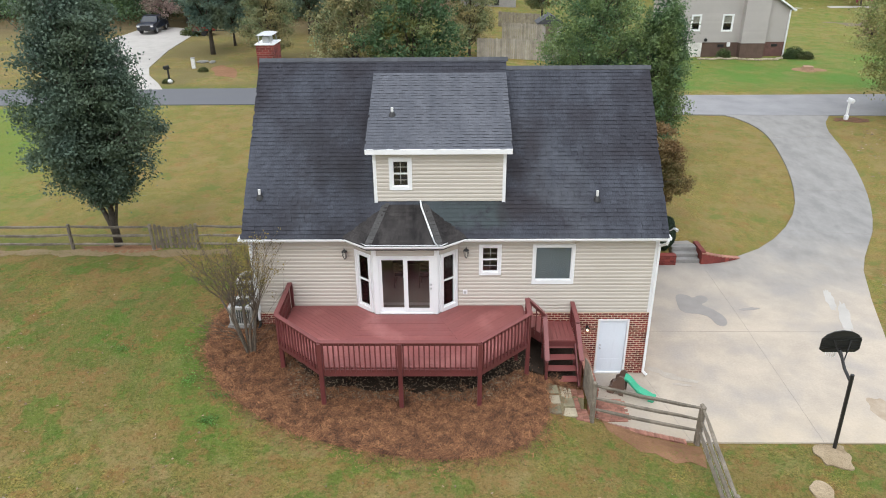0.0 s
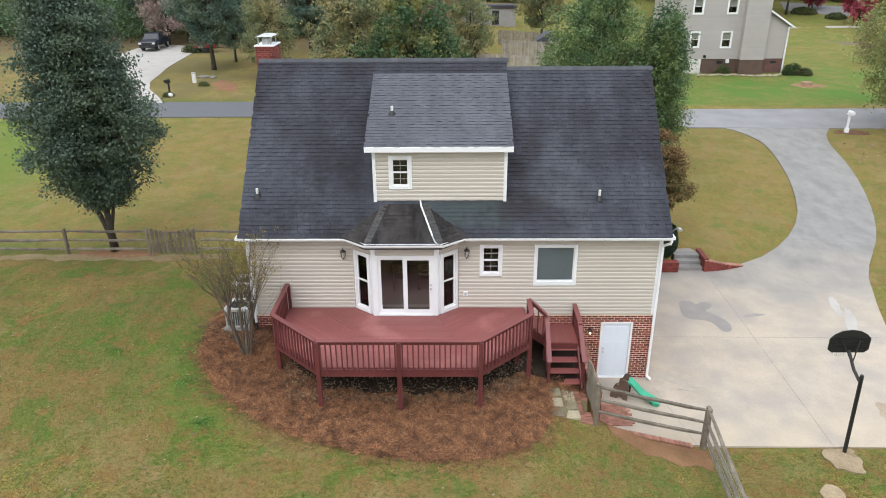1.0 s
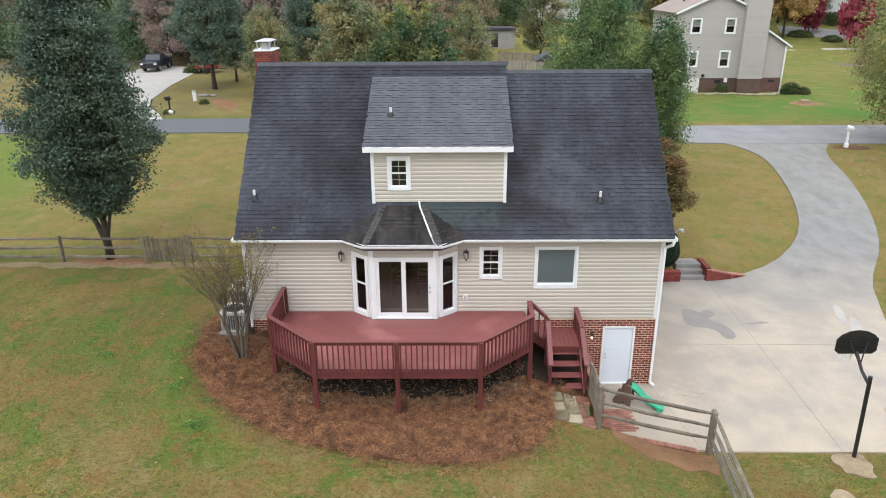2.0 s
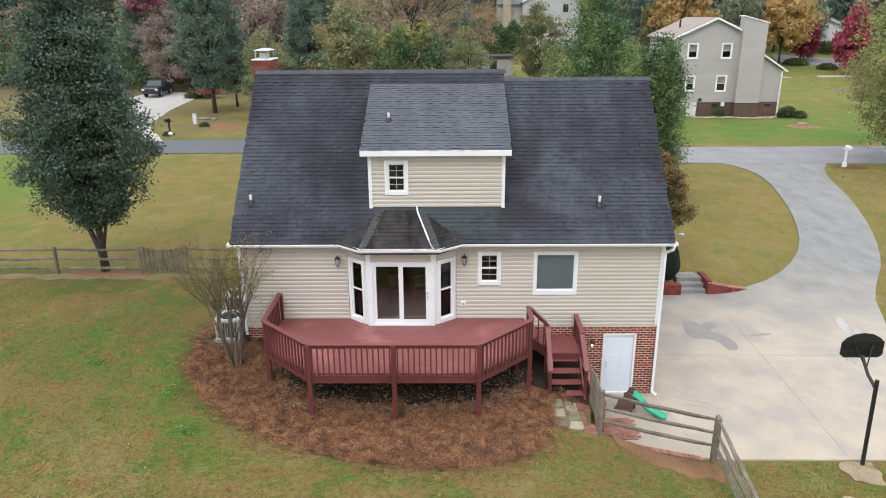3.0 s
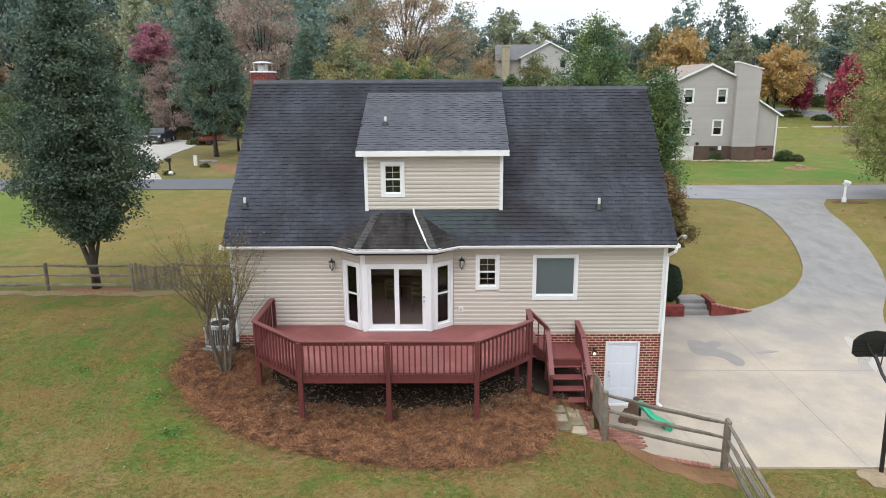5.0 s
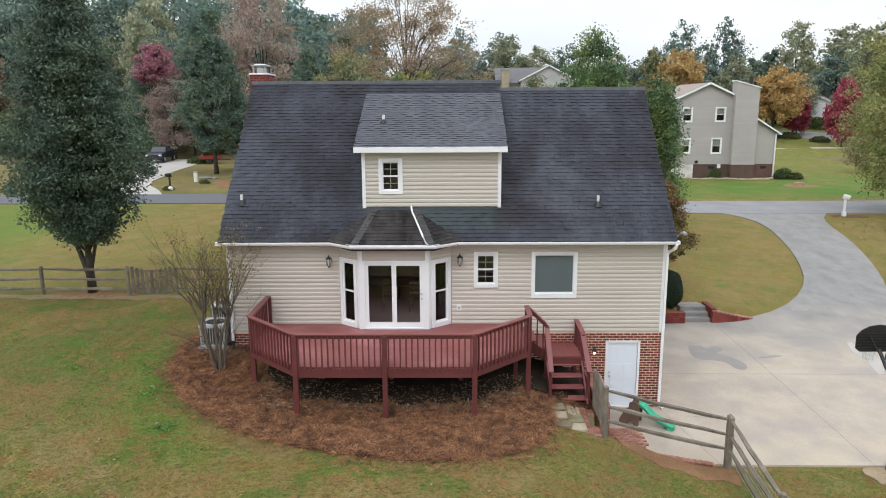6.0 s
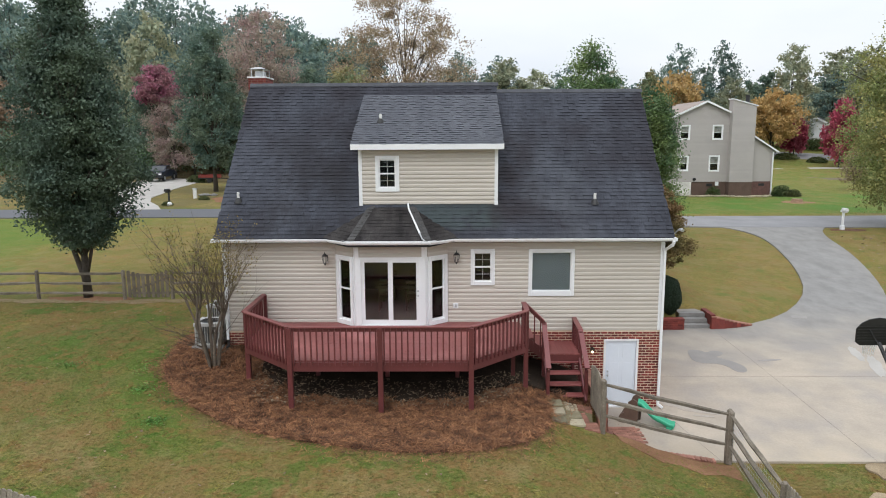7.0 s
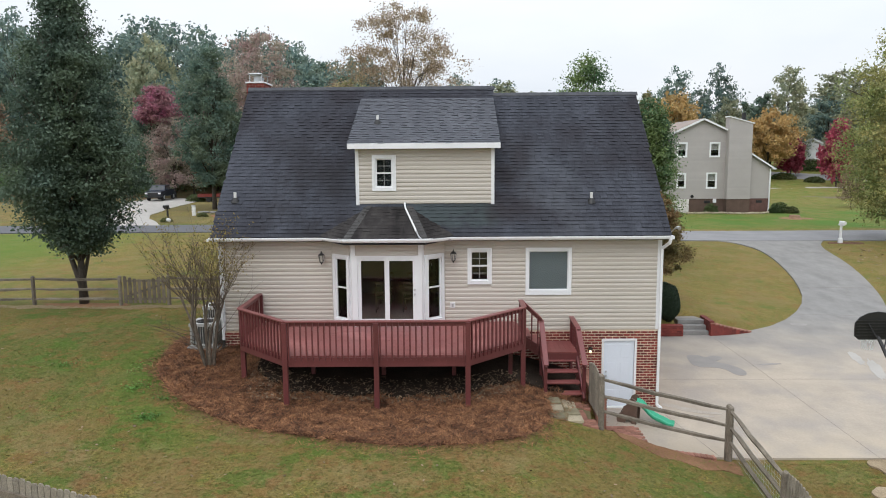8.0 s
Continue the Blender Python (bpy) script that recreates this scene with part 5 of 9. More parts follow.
# newels and rails
for x, y, zt in ((SX0 - 0.02, -1.16, 2.95), (SX0 - 0.02, -2.10, 2.02), (SX1 + 0.03, -0.06, 2.78), (SX1 + 0.03, -1.16, 2.72), (SX1 + 0.03, -2.10, 2.02)):
    post(stairs, x, y, gz(x, y) - 0.2, zt, 0.09)
rail_run(stairs, (3.80, -1.12), (SX0 - 0.02, -1.16), top0=CAP_Z, top1=3.02, bot0=2.5, bot1=2.0)
rail_run(stairs, (SX0 - 0.02, -1.12), (SX0 - 0.02, -2.22), top0=2.97, top1=1.99, bot0=2.0, bot1=1.2, balusters=False)
rail_run(stairs, (SX1 + 0.03, -0.03), (SX1 + 0.03, -1.10), top0=2.80, top1=2.74, bot0=2.0, bot1=2.0, out=(1, 0))
rail_run(stairs, (SX1 + 0.03, -1.08), (SX1 + 0.03, -2.22), top0=2.74, top1=1.99, bot0=1.9, bot1=1.15, balusters=False)


# ---- plants ----
def leaf_cards(centres, size, rnd, up=0.08, lean=None, width=(0.42, 0.62)):
    """Small leaf faces at the given places, turned at random, folded a little by their shape."""
    n = len(centres)
    nrm = rnd.normal(size=(n, 3))
    nrm[:, 2] = np.abs(nrm[:, 2]) + up
    if lean is not None:
        nrm += lean
    nrm /= np.linalg.norm(nrm, axis=1)[:, None]
    t = rnd.normal(size=(n, 3))
    t -= nrm * (t * nrm).sum(1)[:, None]
    t /= np.linalg.norm(t, axis=1)[:, None]
    b = np.cross(nrm, t)
    s = size * rnd.uniform(0.6, 1.3, n)[:, None]
    w = s * rnd.uniform(*width, n)[:, None]
    v = np.stack([centres - t * s * 0.5, centres + b * w * 0.5 + nrm * w * 0.12, centres + t * s * 0.5, centres - b * w * 0.5 + nrm * w * 0.12], 1).reshape(-1, 3)
    return v, np.arange(4 * n).reshape(-1, 4)


def crown_points(rnd, clumps, shape, rough=0.25):
    """Places of clumps in a crown whose half-width at height f (0..1) is shape(f); uneven, denser towards the outside."""
    f = rnd.uniform(0.0, 1.0, clumps * 3)
    r = np.array([shape(a) for a in f])
    keep = rnd.uniform(0, 1, len(f)) < np.clip(r / max(r.max(), 1e-6), 0.05, 1) ** 1.2
    f, r = f[keep][:clumps], r[keep][:clumps]
    a = rnd.uniform(0, 2 * math.pi, len(f))
    lump = 1 + rough * (np.sin(3 * a + 7 * f) * 0.5 + np.sin(5 * a - 11 * f + 1) * 0.5 + rnd.normal(size=len(f)) * 0.35)
    q = r * lump * np.sqrt(rnd.uniform(0.18, 1.0, len(f)))
    return np.stack([q * np.cos(a), q * np.sin(a), f], 1)


def tree_meshes(seed, height, base, radius, shape, leaf_mat, bark, clumps=260, leaves=120, leaf=0.12, clump_r=0.55, trunk_r=0.16, limbs=26, rough=0.25, inner=0.10, forked=False, width=(0.42, 0.62)):
    """Trunk-with-limbs and crown meshes of a tree that stands at the origin."""
    rnd = np.random.default_rng(seed)
    r2 = random.Random(seed)
    c = crown_points(rnd, clumps, shape, rough)
    pts = np.stack([c[:, 0] * radius, c[:, 1] * radius, base + c[:, 2] * (height - base)], 1)
    g = Geo()
    path, rad = [], []
    for i in range(8):
        t = i / 7
        path.append((0.15 * math.sin(3 * t + seed) * t, 0.15 * math.cos(2 * t + seed) * t, t * height * 0.9 - 0.15))
        rad.append(trunk_r * (1.35 if i == 0 else 1) * (1 - 0.92 * t))
    g.tube(path, rad, 9)
    if forked:   # a second leader from just above the ground
        g.tube([(0.0, 0.0, 0.35), (-0.08, -0.02, 0.9), (-0.34, -0.06, 1.9), (-0.70, 0.05, 3.4), (-0.85, 0.2, 6.0), (-0.7, 0.3, 8.5)], [trunk_r * k for k in (0.8, 0.75, 0.66, 0.52, 0.34, 0.12)], 9)
        g.tube([(0.02, 0.0, 0.9), (0.30, 0.10, 2.2), (0.75, 0.15, 3.8), (1.1, 0.0, 5.6)], [trunk_r * k for k in (0.5, 0.42, 0.3, 0.12)], 8)
    order = rnd.permutation(len(pts))[:limbs]
    for k in order:
        p = Vector(pts[k])
        z0 = max(base * 0.75, p.z * r2.uniform(0.35, 0.7))
        t0 = min(z0 / (height * 0.9), 0.95)
        a = Vector((0.15 * math.sin(3 * t0 + seed) * t0, 0.15 * math.cos(2 * t0 + seed) * t0, z0))
        mid = a.lerp(p, 0.5) + Vector((r2.uniform(-0.2, 0.2), r2.uniform(-0.2, 0.2), 0.12 * (p - a).length))
        rr = trunk_r * (1 - 0.85 * t0) * 0.5
        g.tube([a, mid, p], [rr, rr * 0.6, rr * 0.15], 6)
        for _ in range(2):
            e = p + Vector((r2.gauss(0, 1), r2.gauss(0, 1), r2.gauss(0.4, 0.7))) * clump_r
            g.tube([mid, mid.lerp(e, 0.6) + Vector((0, 0, 0.1)), e], [rr * 0.4, rr * 0.25, rr * 0.08], 5)
    trunk = g.mesh("trunk", bark, True)
    cr = clump_r * rnd.uniform(0.6, 1.3, len(pts))
    off = rnd.normal(size=(len(pts), leaves, 3)) * (cr[:, None, None] * np.array([0.55, 0.55, 0.42]))
    cen = (pts[:, None, :] + off).reshape(-1, 3)
    keep = rnd.uniform(0, 1, len(cen)) < 0.9
    v, f = leaf_cards(cen[keep], leaf, rnd, width=width)
    # larger leaves deep inside the crown
    n = int(len(cen) * inner)
    core = cen[rnd.permutation(len(cen))[:n]] * np.array([0.72, 0.72, 1.0]) - np.array([0, 0, 0.12 * clump_r])
    v2, f2 = leaf_cards(core, leaf * 1.8, rnd)
    v, f = np.concatenate([v, v2]), np.concatenate([f, f2 + len(v)])
    crown = fast_mesh("crown", v, f, leaf_mat)
    return trunk, crown


def plant_tree(meshes, x, y, label, turn=0.0, scale=(1, 1, 1), name="tree", category="tree", group="", sink=0.1):
    t = thing(name, label, category, pose(x, y, gz(x, y) - sink, 0, 0, turn) @ Matrix.Diagonal((*scale, 1)), group)
    part("trunk", meshes[0], None, t)
    part("crown", meshes[1], None, t)
    return t


def oval(f):
    return math.sqrt(max(0.0, 1 - (2 * f - 0.9) ** 2 / 1.21)) * (1 - 0.25 * f)


def pear(f):
    return (0.40 + 0.60 * min(1, f / 0.22)) * max(0.0, 1 - max(0, f - 0.3) / 0.72) ** 0.62


def broad(f):
    return min(1.0, 0.75 + f) * max(0.0, 1 - max(0.0, f - 0.42) / 0.59) ** 0.72


def dome(f):
    return math.sqrt(max(0.0, 1 - (f * 1.0) ** 2.2)) * (0.75 + 0.25 * min(1, f / 0.2))


def cone(f):
    return max(0.03, 1 - f) ** 0.8 * min(1, 0.5 + f * 4)


PEAR_LEAF = foliage("pear_leaves", (0.084, 0.140, 0.104), (0.150, 0.212, 0.162), (0.136, 0.190, 0.120), through_light=0.28, gloss=0.50, vary=0.28, spec=0.3)
GREEN_LEAF = foliage("bright_green_leaves", (0.075, 0.150, 0.070), (0.120, 0.200, 0.088), (0.34, 0.33, 0.11), amount=0.1)
HOLLY_LEAF = foliage("green_leaves", (0.052, 0.122, 0.060), (0.098, 0.188, 0.084), (0.200, 0.275, 0.098), gloss=0.45, vary=0.35, spec=0.4)
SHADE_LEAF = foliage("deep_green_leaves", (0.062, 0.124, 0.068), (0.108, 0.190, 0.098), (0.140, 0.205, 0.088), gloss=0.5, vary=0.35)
OLIVE_LEAF = foliage("olive_leaves", (0.145, 0.200, 0.105), (0.215, 0.250, 0.140), (0.310, 0.268, 0.130))
RUST_LEAF = foliage("rust_leaves", (0.330, 0.235, 0.175), (0.270, 0.240, 0.175), (0.380, 0.260, 0.170))
# orange kept muted: distance haze is put into the colour
ORANGE_LEAF = foliage("orange_leaves", (0.46, 0.285, 0.115), (0.37, 0.285, 0.130), (0.50, 0.345, 0.145), vary=0.25)
RED_LEAF = foliage("crimson_leaves", (0.36, 0.050, 0.095), (0.26, 0.045, 0.075), (0.42, 0.11, 0.15))
MAGENTA_LEAF = foliage("muted_magenta_leaves", (0.45, 0.125, 0.235), (0.39, 0.145, 0.220), (0.44, 0.245, 0.260), vary=0.25)
THIN_LEAF = foliage("thin_brown_leaves", (0.37, 0.270, 0.190), (0.31, 0.245, 0.180), (0.38, 0.300, 0.180), vary=0.25)
# the next four leaf colours are lifted or blued to paint in distance haze
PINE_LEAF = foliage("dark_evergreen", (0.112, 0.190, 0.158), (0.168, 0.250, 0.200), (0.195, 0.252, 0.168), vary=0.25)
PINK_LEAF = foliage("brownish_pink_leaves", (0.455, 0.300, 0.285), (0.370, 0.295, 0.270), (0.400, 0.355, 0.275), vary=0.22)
HAZE_OLIVE_LEAF = foliage("haze_paled_olive_leaves", (0.235, 0.280, 0.185), (0.295, 0.330, 0.225), (0.350, 0.345, 0.220), vary=0.2)
HAZE_LEAF = foliage("far_green", (0.118, 0.195, 0.186), (0.174, 0.252, 0.226), (0.218, 0.276, 0.212), vary=0.2)

pear_tree = tree_meshes(11, 12.15, 2.25, 2.18, pear, PEAR_LEAF, BARK, clumps=780, leaves=122, leaf=0.116, clump_r=0.38, trunk_r=0.145, limbs=46, rough=0.36, inner=0.12, forked=True, width=(0.5, 0.72))
plant_tree(pear_tree, -12.45, 6.35, "tall oval dark green pear tree with a short dark trunk")
holly = tree_meshes(12, 11.8, 0.4, 3.5, broad, HOLLY_LEAF, BARK, clumps=540, leaves=118, leaf=0.136, clump_r=0.55, trunk_r=0.2, limbs=36, width=(0.5, 0.75))
shade_tree = tree_meshes(14, 9.4, 1.7, 1.75, oval, HOLLY_LEAF, BARK, clumps=300, leaves=115, leaf=0.140, clump_r=0.46, trunk_r=0.14, limbs=30, rough=0.4)
plant_tree(holly, 10.0, 22.5, "bright green pointed broadleaf tree behind the house")
plant_tree(shade_tree, 13.0, 19.5, "dark green narrow tree beside the taller green tree")

# woods and garden trees
SPECS = {   # height, crown base, radius, shape, leaves, clumps, clump radius, trunk radius, limbs
    "olive": (15, 2.5, 5.0, oval, OLIVE_LEAF, 170, 0.85, 0.22, 24),
    "rust": (17, 3.0, 5.2, dome, RUST_LEAF, 170, 0.85, 0.22, 24),
    "orange": (12, 3.6, 5.0, dome, ORANGE_LEAF, 160, 0.85, 0.20, 20),
    "green": (13, 1.0, 5.0, oval, GREEN_LEAF, 220, 0.8, 0.2, 24),
    "magenta": (15, 10.4, 2.8, oval, MAGENTA_LEAF, 110, 0.55, 0.14, 20),
    "red": (8, 1.2, 3.0, oval, RED_LEAF, 130, 0.6, 0.14, 20),
    "pine": (17, 3.0, 3.6, pear, PINE_LEAF, 200, 0.7, 0.22, 24),
    "pink": (17, 3.0, 5.4, dome, PINK_LEAF, 180, 0.9, 0.22, 26),
    "pale": (17, 2.0, 5.2, oval, HAZE_OLIVE_LEAF, 170, 0.9, 0.24, 24),
    "far": (18, 2.5, 6.0, dome, HAZE_LEAF, 150, 1.1, 0.30, 18),
    "bare": (22, 4.0, 8.2, dome, THIN_LEAF, 400, 0.85, 0.19, 90),
}
kinds, far_kinds = {}, {}
for i, (k, (h, b, r, shape, mat, cl, cr, tr, li)) in enumerate(SPECS.items()):
    bare = k == "bare"
    kinds[k] = tree_meshes(21 + i, h, b, r, shape, mat, BARK, cl, 140 if bare else 105, 0.22 if bare else 0.30, cr, tr, li, inner=0.0 if bare else 0.12)
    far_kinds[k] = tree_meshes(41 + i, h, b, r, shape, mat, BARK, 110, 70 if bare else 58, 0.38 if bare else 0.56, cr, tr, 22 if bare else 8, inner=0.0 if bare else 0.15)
LABELS = {"olive": "olive green tree with leaves turning yellow", "rust": "rust-brown autumn tree with a dark trunk", "orange": "bright orange autumn tree with spreading crown", "red": "crimson autumn tree on the grass", "magenta": "tall magenta-topped autumn tree in the woods", "pine": "dark evergreen with a bare lower trunk", "pink": "brownish-pink autumn tree at the woods", "far": "green broadleaf tree at the edge of the woods", "bare": "tall thinning brown autumn tree"}
LABELS["pale"] = "olive broadleaf tree in the distance, paled by painted haze"
LABELS["green"] = "bright green broadleaf tree with yellow tips"
PLAN = [("bare", -3.0, 55, 0.97), ("pine", -22.56, 51.85, 0.97), ("pine", -21.87, 57.24, 0.60), ("pine", -41.0, 81, 0.90), ("pine", -15.4, 66, 0.80), ("olive", -33.5, 76, 0.60),
        ("green", -1.0, 25.5, 0.71), ("olive", -5.0, 29, 0.70), ("olive", -15.6, 47, 0.55), ("olive", 3.2, 50, 0.55), ("olive", -8, 58, 0.8)]
for k, x, y, s in PLAN:
    plant_tree(kinds[k], x, y, LABELS[k], turn=x * 37 % 360, scale=(s, s, s))
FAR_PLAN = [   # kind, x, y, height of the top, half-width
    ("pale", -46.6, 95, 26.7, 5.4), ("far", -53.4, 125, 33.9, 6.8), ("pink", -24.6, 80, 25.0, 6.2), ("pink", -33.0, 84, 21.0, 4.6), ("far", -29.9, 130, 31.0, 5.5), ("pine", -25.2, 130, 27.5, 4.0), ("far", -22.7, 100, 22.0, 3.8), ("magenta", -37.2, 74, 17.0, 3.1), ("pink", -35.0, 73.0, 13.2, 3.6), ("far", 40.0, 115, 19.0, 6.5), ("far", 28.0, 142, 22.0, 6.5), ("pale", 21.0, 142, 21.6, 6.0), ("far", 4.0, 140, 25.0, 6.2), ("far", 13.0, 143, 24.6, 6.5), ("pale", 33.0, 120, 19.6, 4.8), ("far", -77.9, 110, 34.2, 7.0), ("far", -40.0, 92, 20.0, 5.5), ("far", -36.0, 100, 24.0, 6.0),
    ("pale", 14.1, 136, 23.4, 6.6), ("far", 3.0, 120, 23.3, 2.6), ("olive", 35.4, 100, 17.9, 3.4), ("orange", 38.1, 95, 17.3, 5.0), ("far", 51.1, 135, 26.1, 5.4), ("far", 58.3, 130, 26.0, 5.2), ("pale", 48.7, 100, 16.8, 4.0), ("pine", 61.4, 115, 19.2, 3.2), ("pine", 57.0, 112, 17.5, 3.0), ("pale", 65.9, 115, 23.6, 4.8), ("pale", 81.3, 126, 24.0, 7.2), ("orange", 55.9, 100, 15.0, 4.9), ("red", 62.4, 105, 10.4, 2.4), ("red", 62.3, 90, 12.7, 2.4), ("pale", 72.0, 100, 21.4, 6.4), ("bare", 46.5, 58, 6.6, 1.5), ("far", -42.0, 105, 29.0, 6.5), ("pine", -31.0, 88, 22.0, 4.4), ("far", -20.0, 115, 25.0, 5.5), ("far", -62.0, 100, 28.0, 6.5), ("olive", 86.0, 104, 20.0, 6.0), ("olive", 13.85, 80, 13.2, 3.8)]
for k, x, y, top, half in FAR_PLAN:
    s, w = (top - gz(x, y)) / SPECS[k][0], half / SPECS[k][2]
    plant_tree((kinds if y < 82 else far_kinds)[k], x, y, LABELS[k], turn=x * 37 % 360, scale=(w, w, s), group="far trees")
rw = random.Random(8)
for row, (y0, y1, n) in enumerate(((86, 98, 10), (104, 122, 9))):
    for i in range(n):
        x = -105 + 95 * (i + rw.uniform(0.0, 1.0)) / n
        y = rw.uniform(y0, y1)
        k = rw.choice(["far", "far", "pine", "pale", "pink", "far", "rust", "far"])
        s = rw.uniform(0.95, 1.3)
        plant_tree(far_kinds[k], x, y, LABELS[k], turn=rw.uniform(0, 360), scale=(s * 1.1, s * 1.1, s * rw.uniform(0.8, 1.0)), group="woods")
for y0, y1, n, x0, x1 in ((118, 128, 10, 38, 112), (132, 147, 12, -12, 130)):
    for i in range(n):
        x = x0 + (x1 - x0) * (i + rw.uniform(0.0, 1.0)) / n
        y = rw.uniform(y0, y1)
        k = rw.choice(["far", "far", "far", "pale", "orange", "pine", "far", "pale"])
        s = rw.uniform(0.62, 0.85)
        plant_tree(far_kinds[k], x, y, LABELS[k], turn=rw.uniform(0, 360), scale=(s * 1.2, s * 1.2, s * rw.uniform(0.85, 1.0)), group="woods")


def far_woods(name, x0, x1, y0, y1, low, high, n, seed, label, radius=(3.5, 6.0), size=1.0, mat=None):
    """Crown beside crown to the skyline, seen from far off."""
    rnd = np.random.default_rng(seed)
    x, y = rnd.uniform(x0, x1, n), rnd.uniform(y0, y1, n)
    base = ground_height(x, y)
    h = rnd.uniform(low, high, n)
    r = rnd.uniform(*radius, n)
    d = rnd.normal(size=(n, 46, 3))
    d /= np.linalg.norm(d, axis=2)[:, :, None]
    d *= rnd.uniform(0.4, 1.0, (n, 46, 1)) ** 0.5
    c = np.stack([x, y, base + h * 0.52], 1)[:, None, :] + d * np.stack([r, r, h * 0.46], 1)[:, None, :]
    cen = (c[:, :, None, :] + rnd.normal(size=(n, 46, 15, 3)) * 0.75).reshape(-1, 3)
    v, f = leaf_cards(cen, size, rnd)
    return tagged(new(name, fast_mesh(name, v, f, mat or HAZE_LEAF)), label, "woods", kind="stuff")


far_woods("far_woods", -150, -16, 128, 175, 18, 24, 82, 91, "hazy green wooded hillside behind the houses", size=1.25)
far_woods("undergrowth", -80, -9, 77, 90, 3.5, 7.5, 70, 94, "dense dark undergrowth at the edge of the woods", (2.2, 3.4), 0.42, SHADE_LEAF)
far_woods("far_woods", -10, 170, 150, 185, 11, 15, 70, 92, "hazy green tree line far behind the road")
# out of view behind the camera, added so that the panes reflect less sky
far_woods("far_woods", -90, 90, -85, -62, 11, 15, 34, 93, "unseen tree line added behind the garden to darken window reflections")
OAK_LEAF = foliage("yard_tree_leaves", (0.185, 0.245, 0.092), (0.270, 0.315, 0.125), (0.370, 0.330, 0.130))
oak = tree_meshes(33, 15.5, 1.8, 5.4, oval, OAK_LEAF, BARK, clumps=540, leaves=100, leaf=0.20, clump_r=0.7, trunk_r=0.22, limbs=20, rough=0.30)
plant_tree(oak, 34.5, 29.0, "large olive and yellow broadleaf tree by the road")


# ---- planting bed ----
BED = [(-6.25, 1.9), (-6.50, 0.3), (-6.43, -1.2), (-6.05, -2.0), (-5.50, -2.75), (-4.70, -3.55), (-3.80, -4.20), (-2.70, -4.80), (-1.60, -5.20), (-0.40, -5.52), (0.70, -5.68), (1.70, -5.68), (2.50, -5.50), (3.25, -5.10), (3.80, -4.55), (4.12, -3.90), (4.26, -3.20), (4.30, -2.2), (5.75, -2.15), (5.75, 0.05), (-4.9, 0.05), (-4.9, 1.9)]


def bed_height(x, y):
    return ground_height(x, y) + 0.05 + 0.035 * np.sin(5.1 * x + 2.3 * y + np.sin(2.7 * y)) * np.sin(4.7 * y - 1.9 * x + np.sin(3.1 * x)) + 0.026 * np.sin(13 * x - 4 * y + 2 * np.sin(1.9 * y)) * np.sin(12 * y + 5 * x + 2 * np.sin(2.3 * x))


bed = tagged(new("mulch_bed", slab("mulch_bed", BED, bed_height, 0.16, STRAW, step=0.11)), "bed of reddish-brown pine straw under the deck", "mulch bed", kind="structure")


UNDER_DECK = [(-3.5, -1.7), (-2.2, -2.9), (2.2, -2.95), (3.6, -1.9), (5.5, -2.0), (5.6, 0.1), (-3.6, 0.1)]
# soil sheet whose colour is darkened to paint in the shade below the deck
SHADED_SOIL = surface("shade_darkened_soil", (0.048, 0.035, 0.026), (0.024, 0.018, 0.014), 1.5, 0.95, 0.7, 25, 0.4, bump_dist=0.03, spec=0.1)
tagged(new("soil", slab("soil", [(-3.5, -1.75), (-2.9, -2.3), (-2.3, -2.9), (-1.5, -2.8), (-0.9, -3.05), (-0.3, -2.9), (0.4, -3.1), (1.1, -2.85), (1.7, -3.05), (2.3, -2.75), (2.9, -2.3), (3.6, -1.85), (4.2, -1.95), (4.9, -2.05), (5.45, -1.95), (5.5, -0.8), (5.5, 0.0), (-3.7, 0.0)], lambda x, y: ground_height(x, y) + 0.118, 0.1, SHADED_SOIL, 0.35)), "bare soil under the deck, darkened to paint the deck's shade", "soil", kind="structure")


def scatter(poly, n, rnd, edge=0.0, without=None):
    """Random places in a plan outline, and up to edge beyond it."""
    xs, ys = [p[0] for p in poly], [p[1] for p in poly]
    out = np.zeros((0, 2))
    while len(out) < n:
        p = np.stack([rnd.uniform(min(xs) - edge, max(xs) + edge, n), rnd.uniform(min(ys) - edge, max(ys) + edge, n)], 1)
        ins, d = in_poly(p[:, 0], p[:, 1], poly)
        ok = ins | (d < edge * rnd.uniform(0, 1, n) ** 2)
        if without:
            ins2, d2 = in_poly(p[:, 0], p[:, 1], without)
            ok &= ~ins2 | (d2 < 0.35 * rnd.uniform(0, 1, n) ** 2)
        out = np.concatenate([out, p[ok]])
    return out[:n]


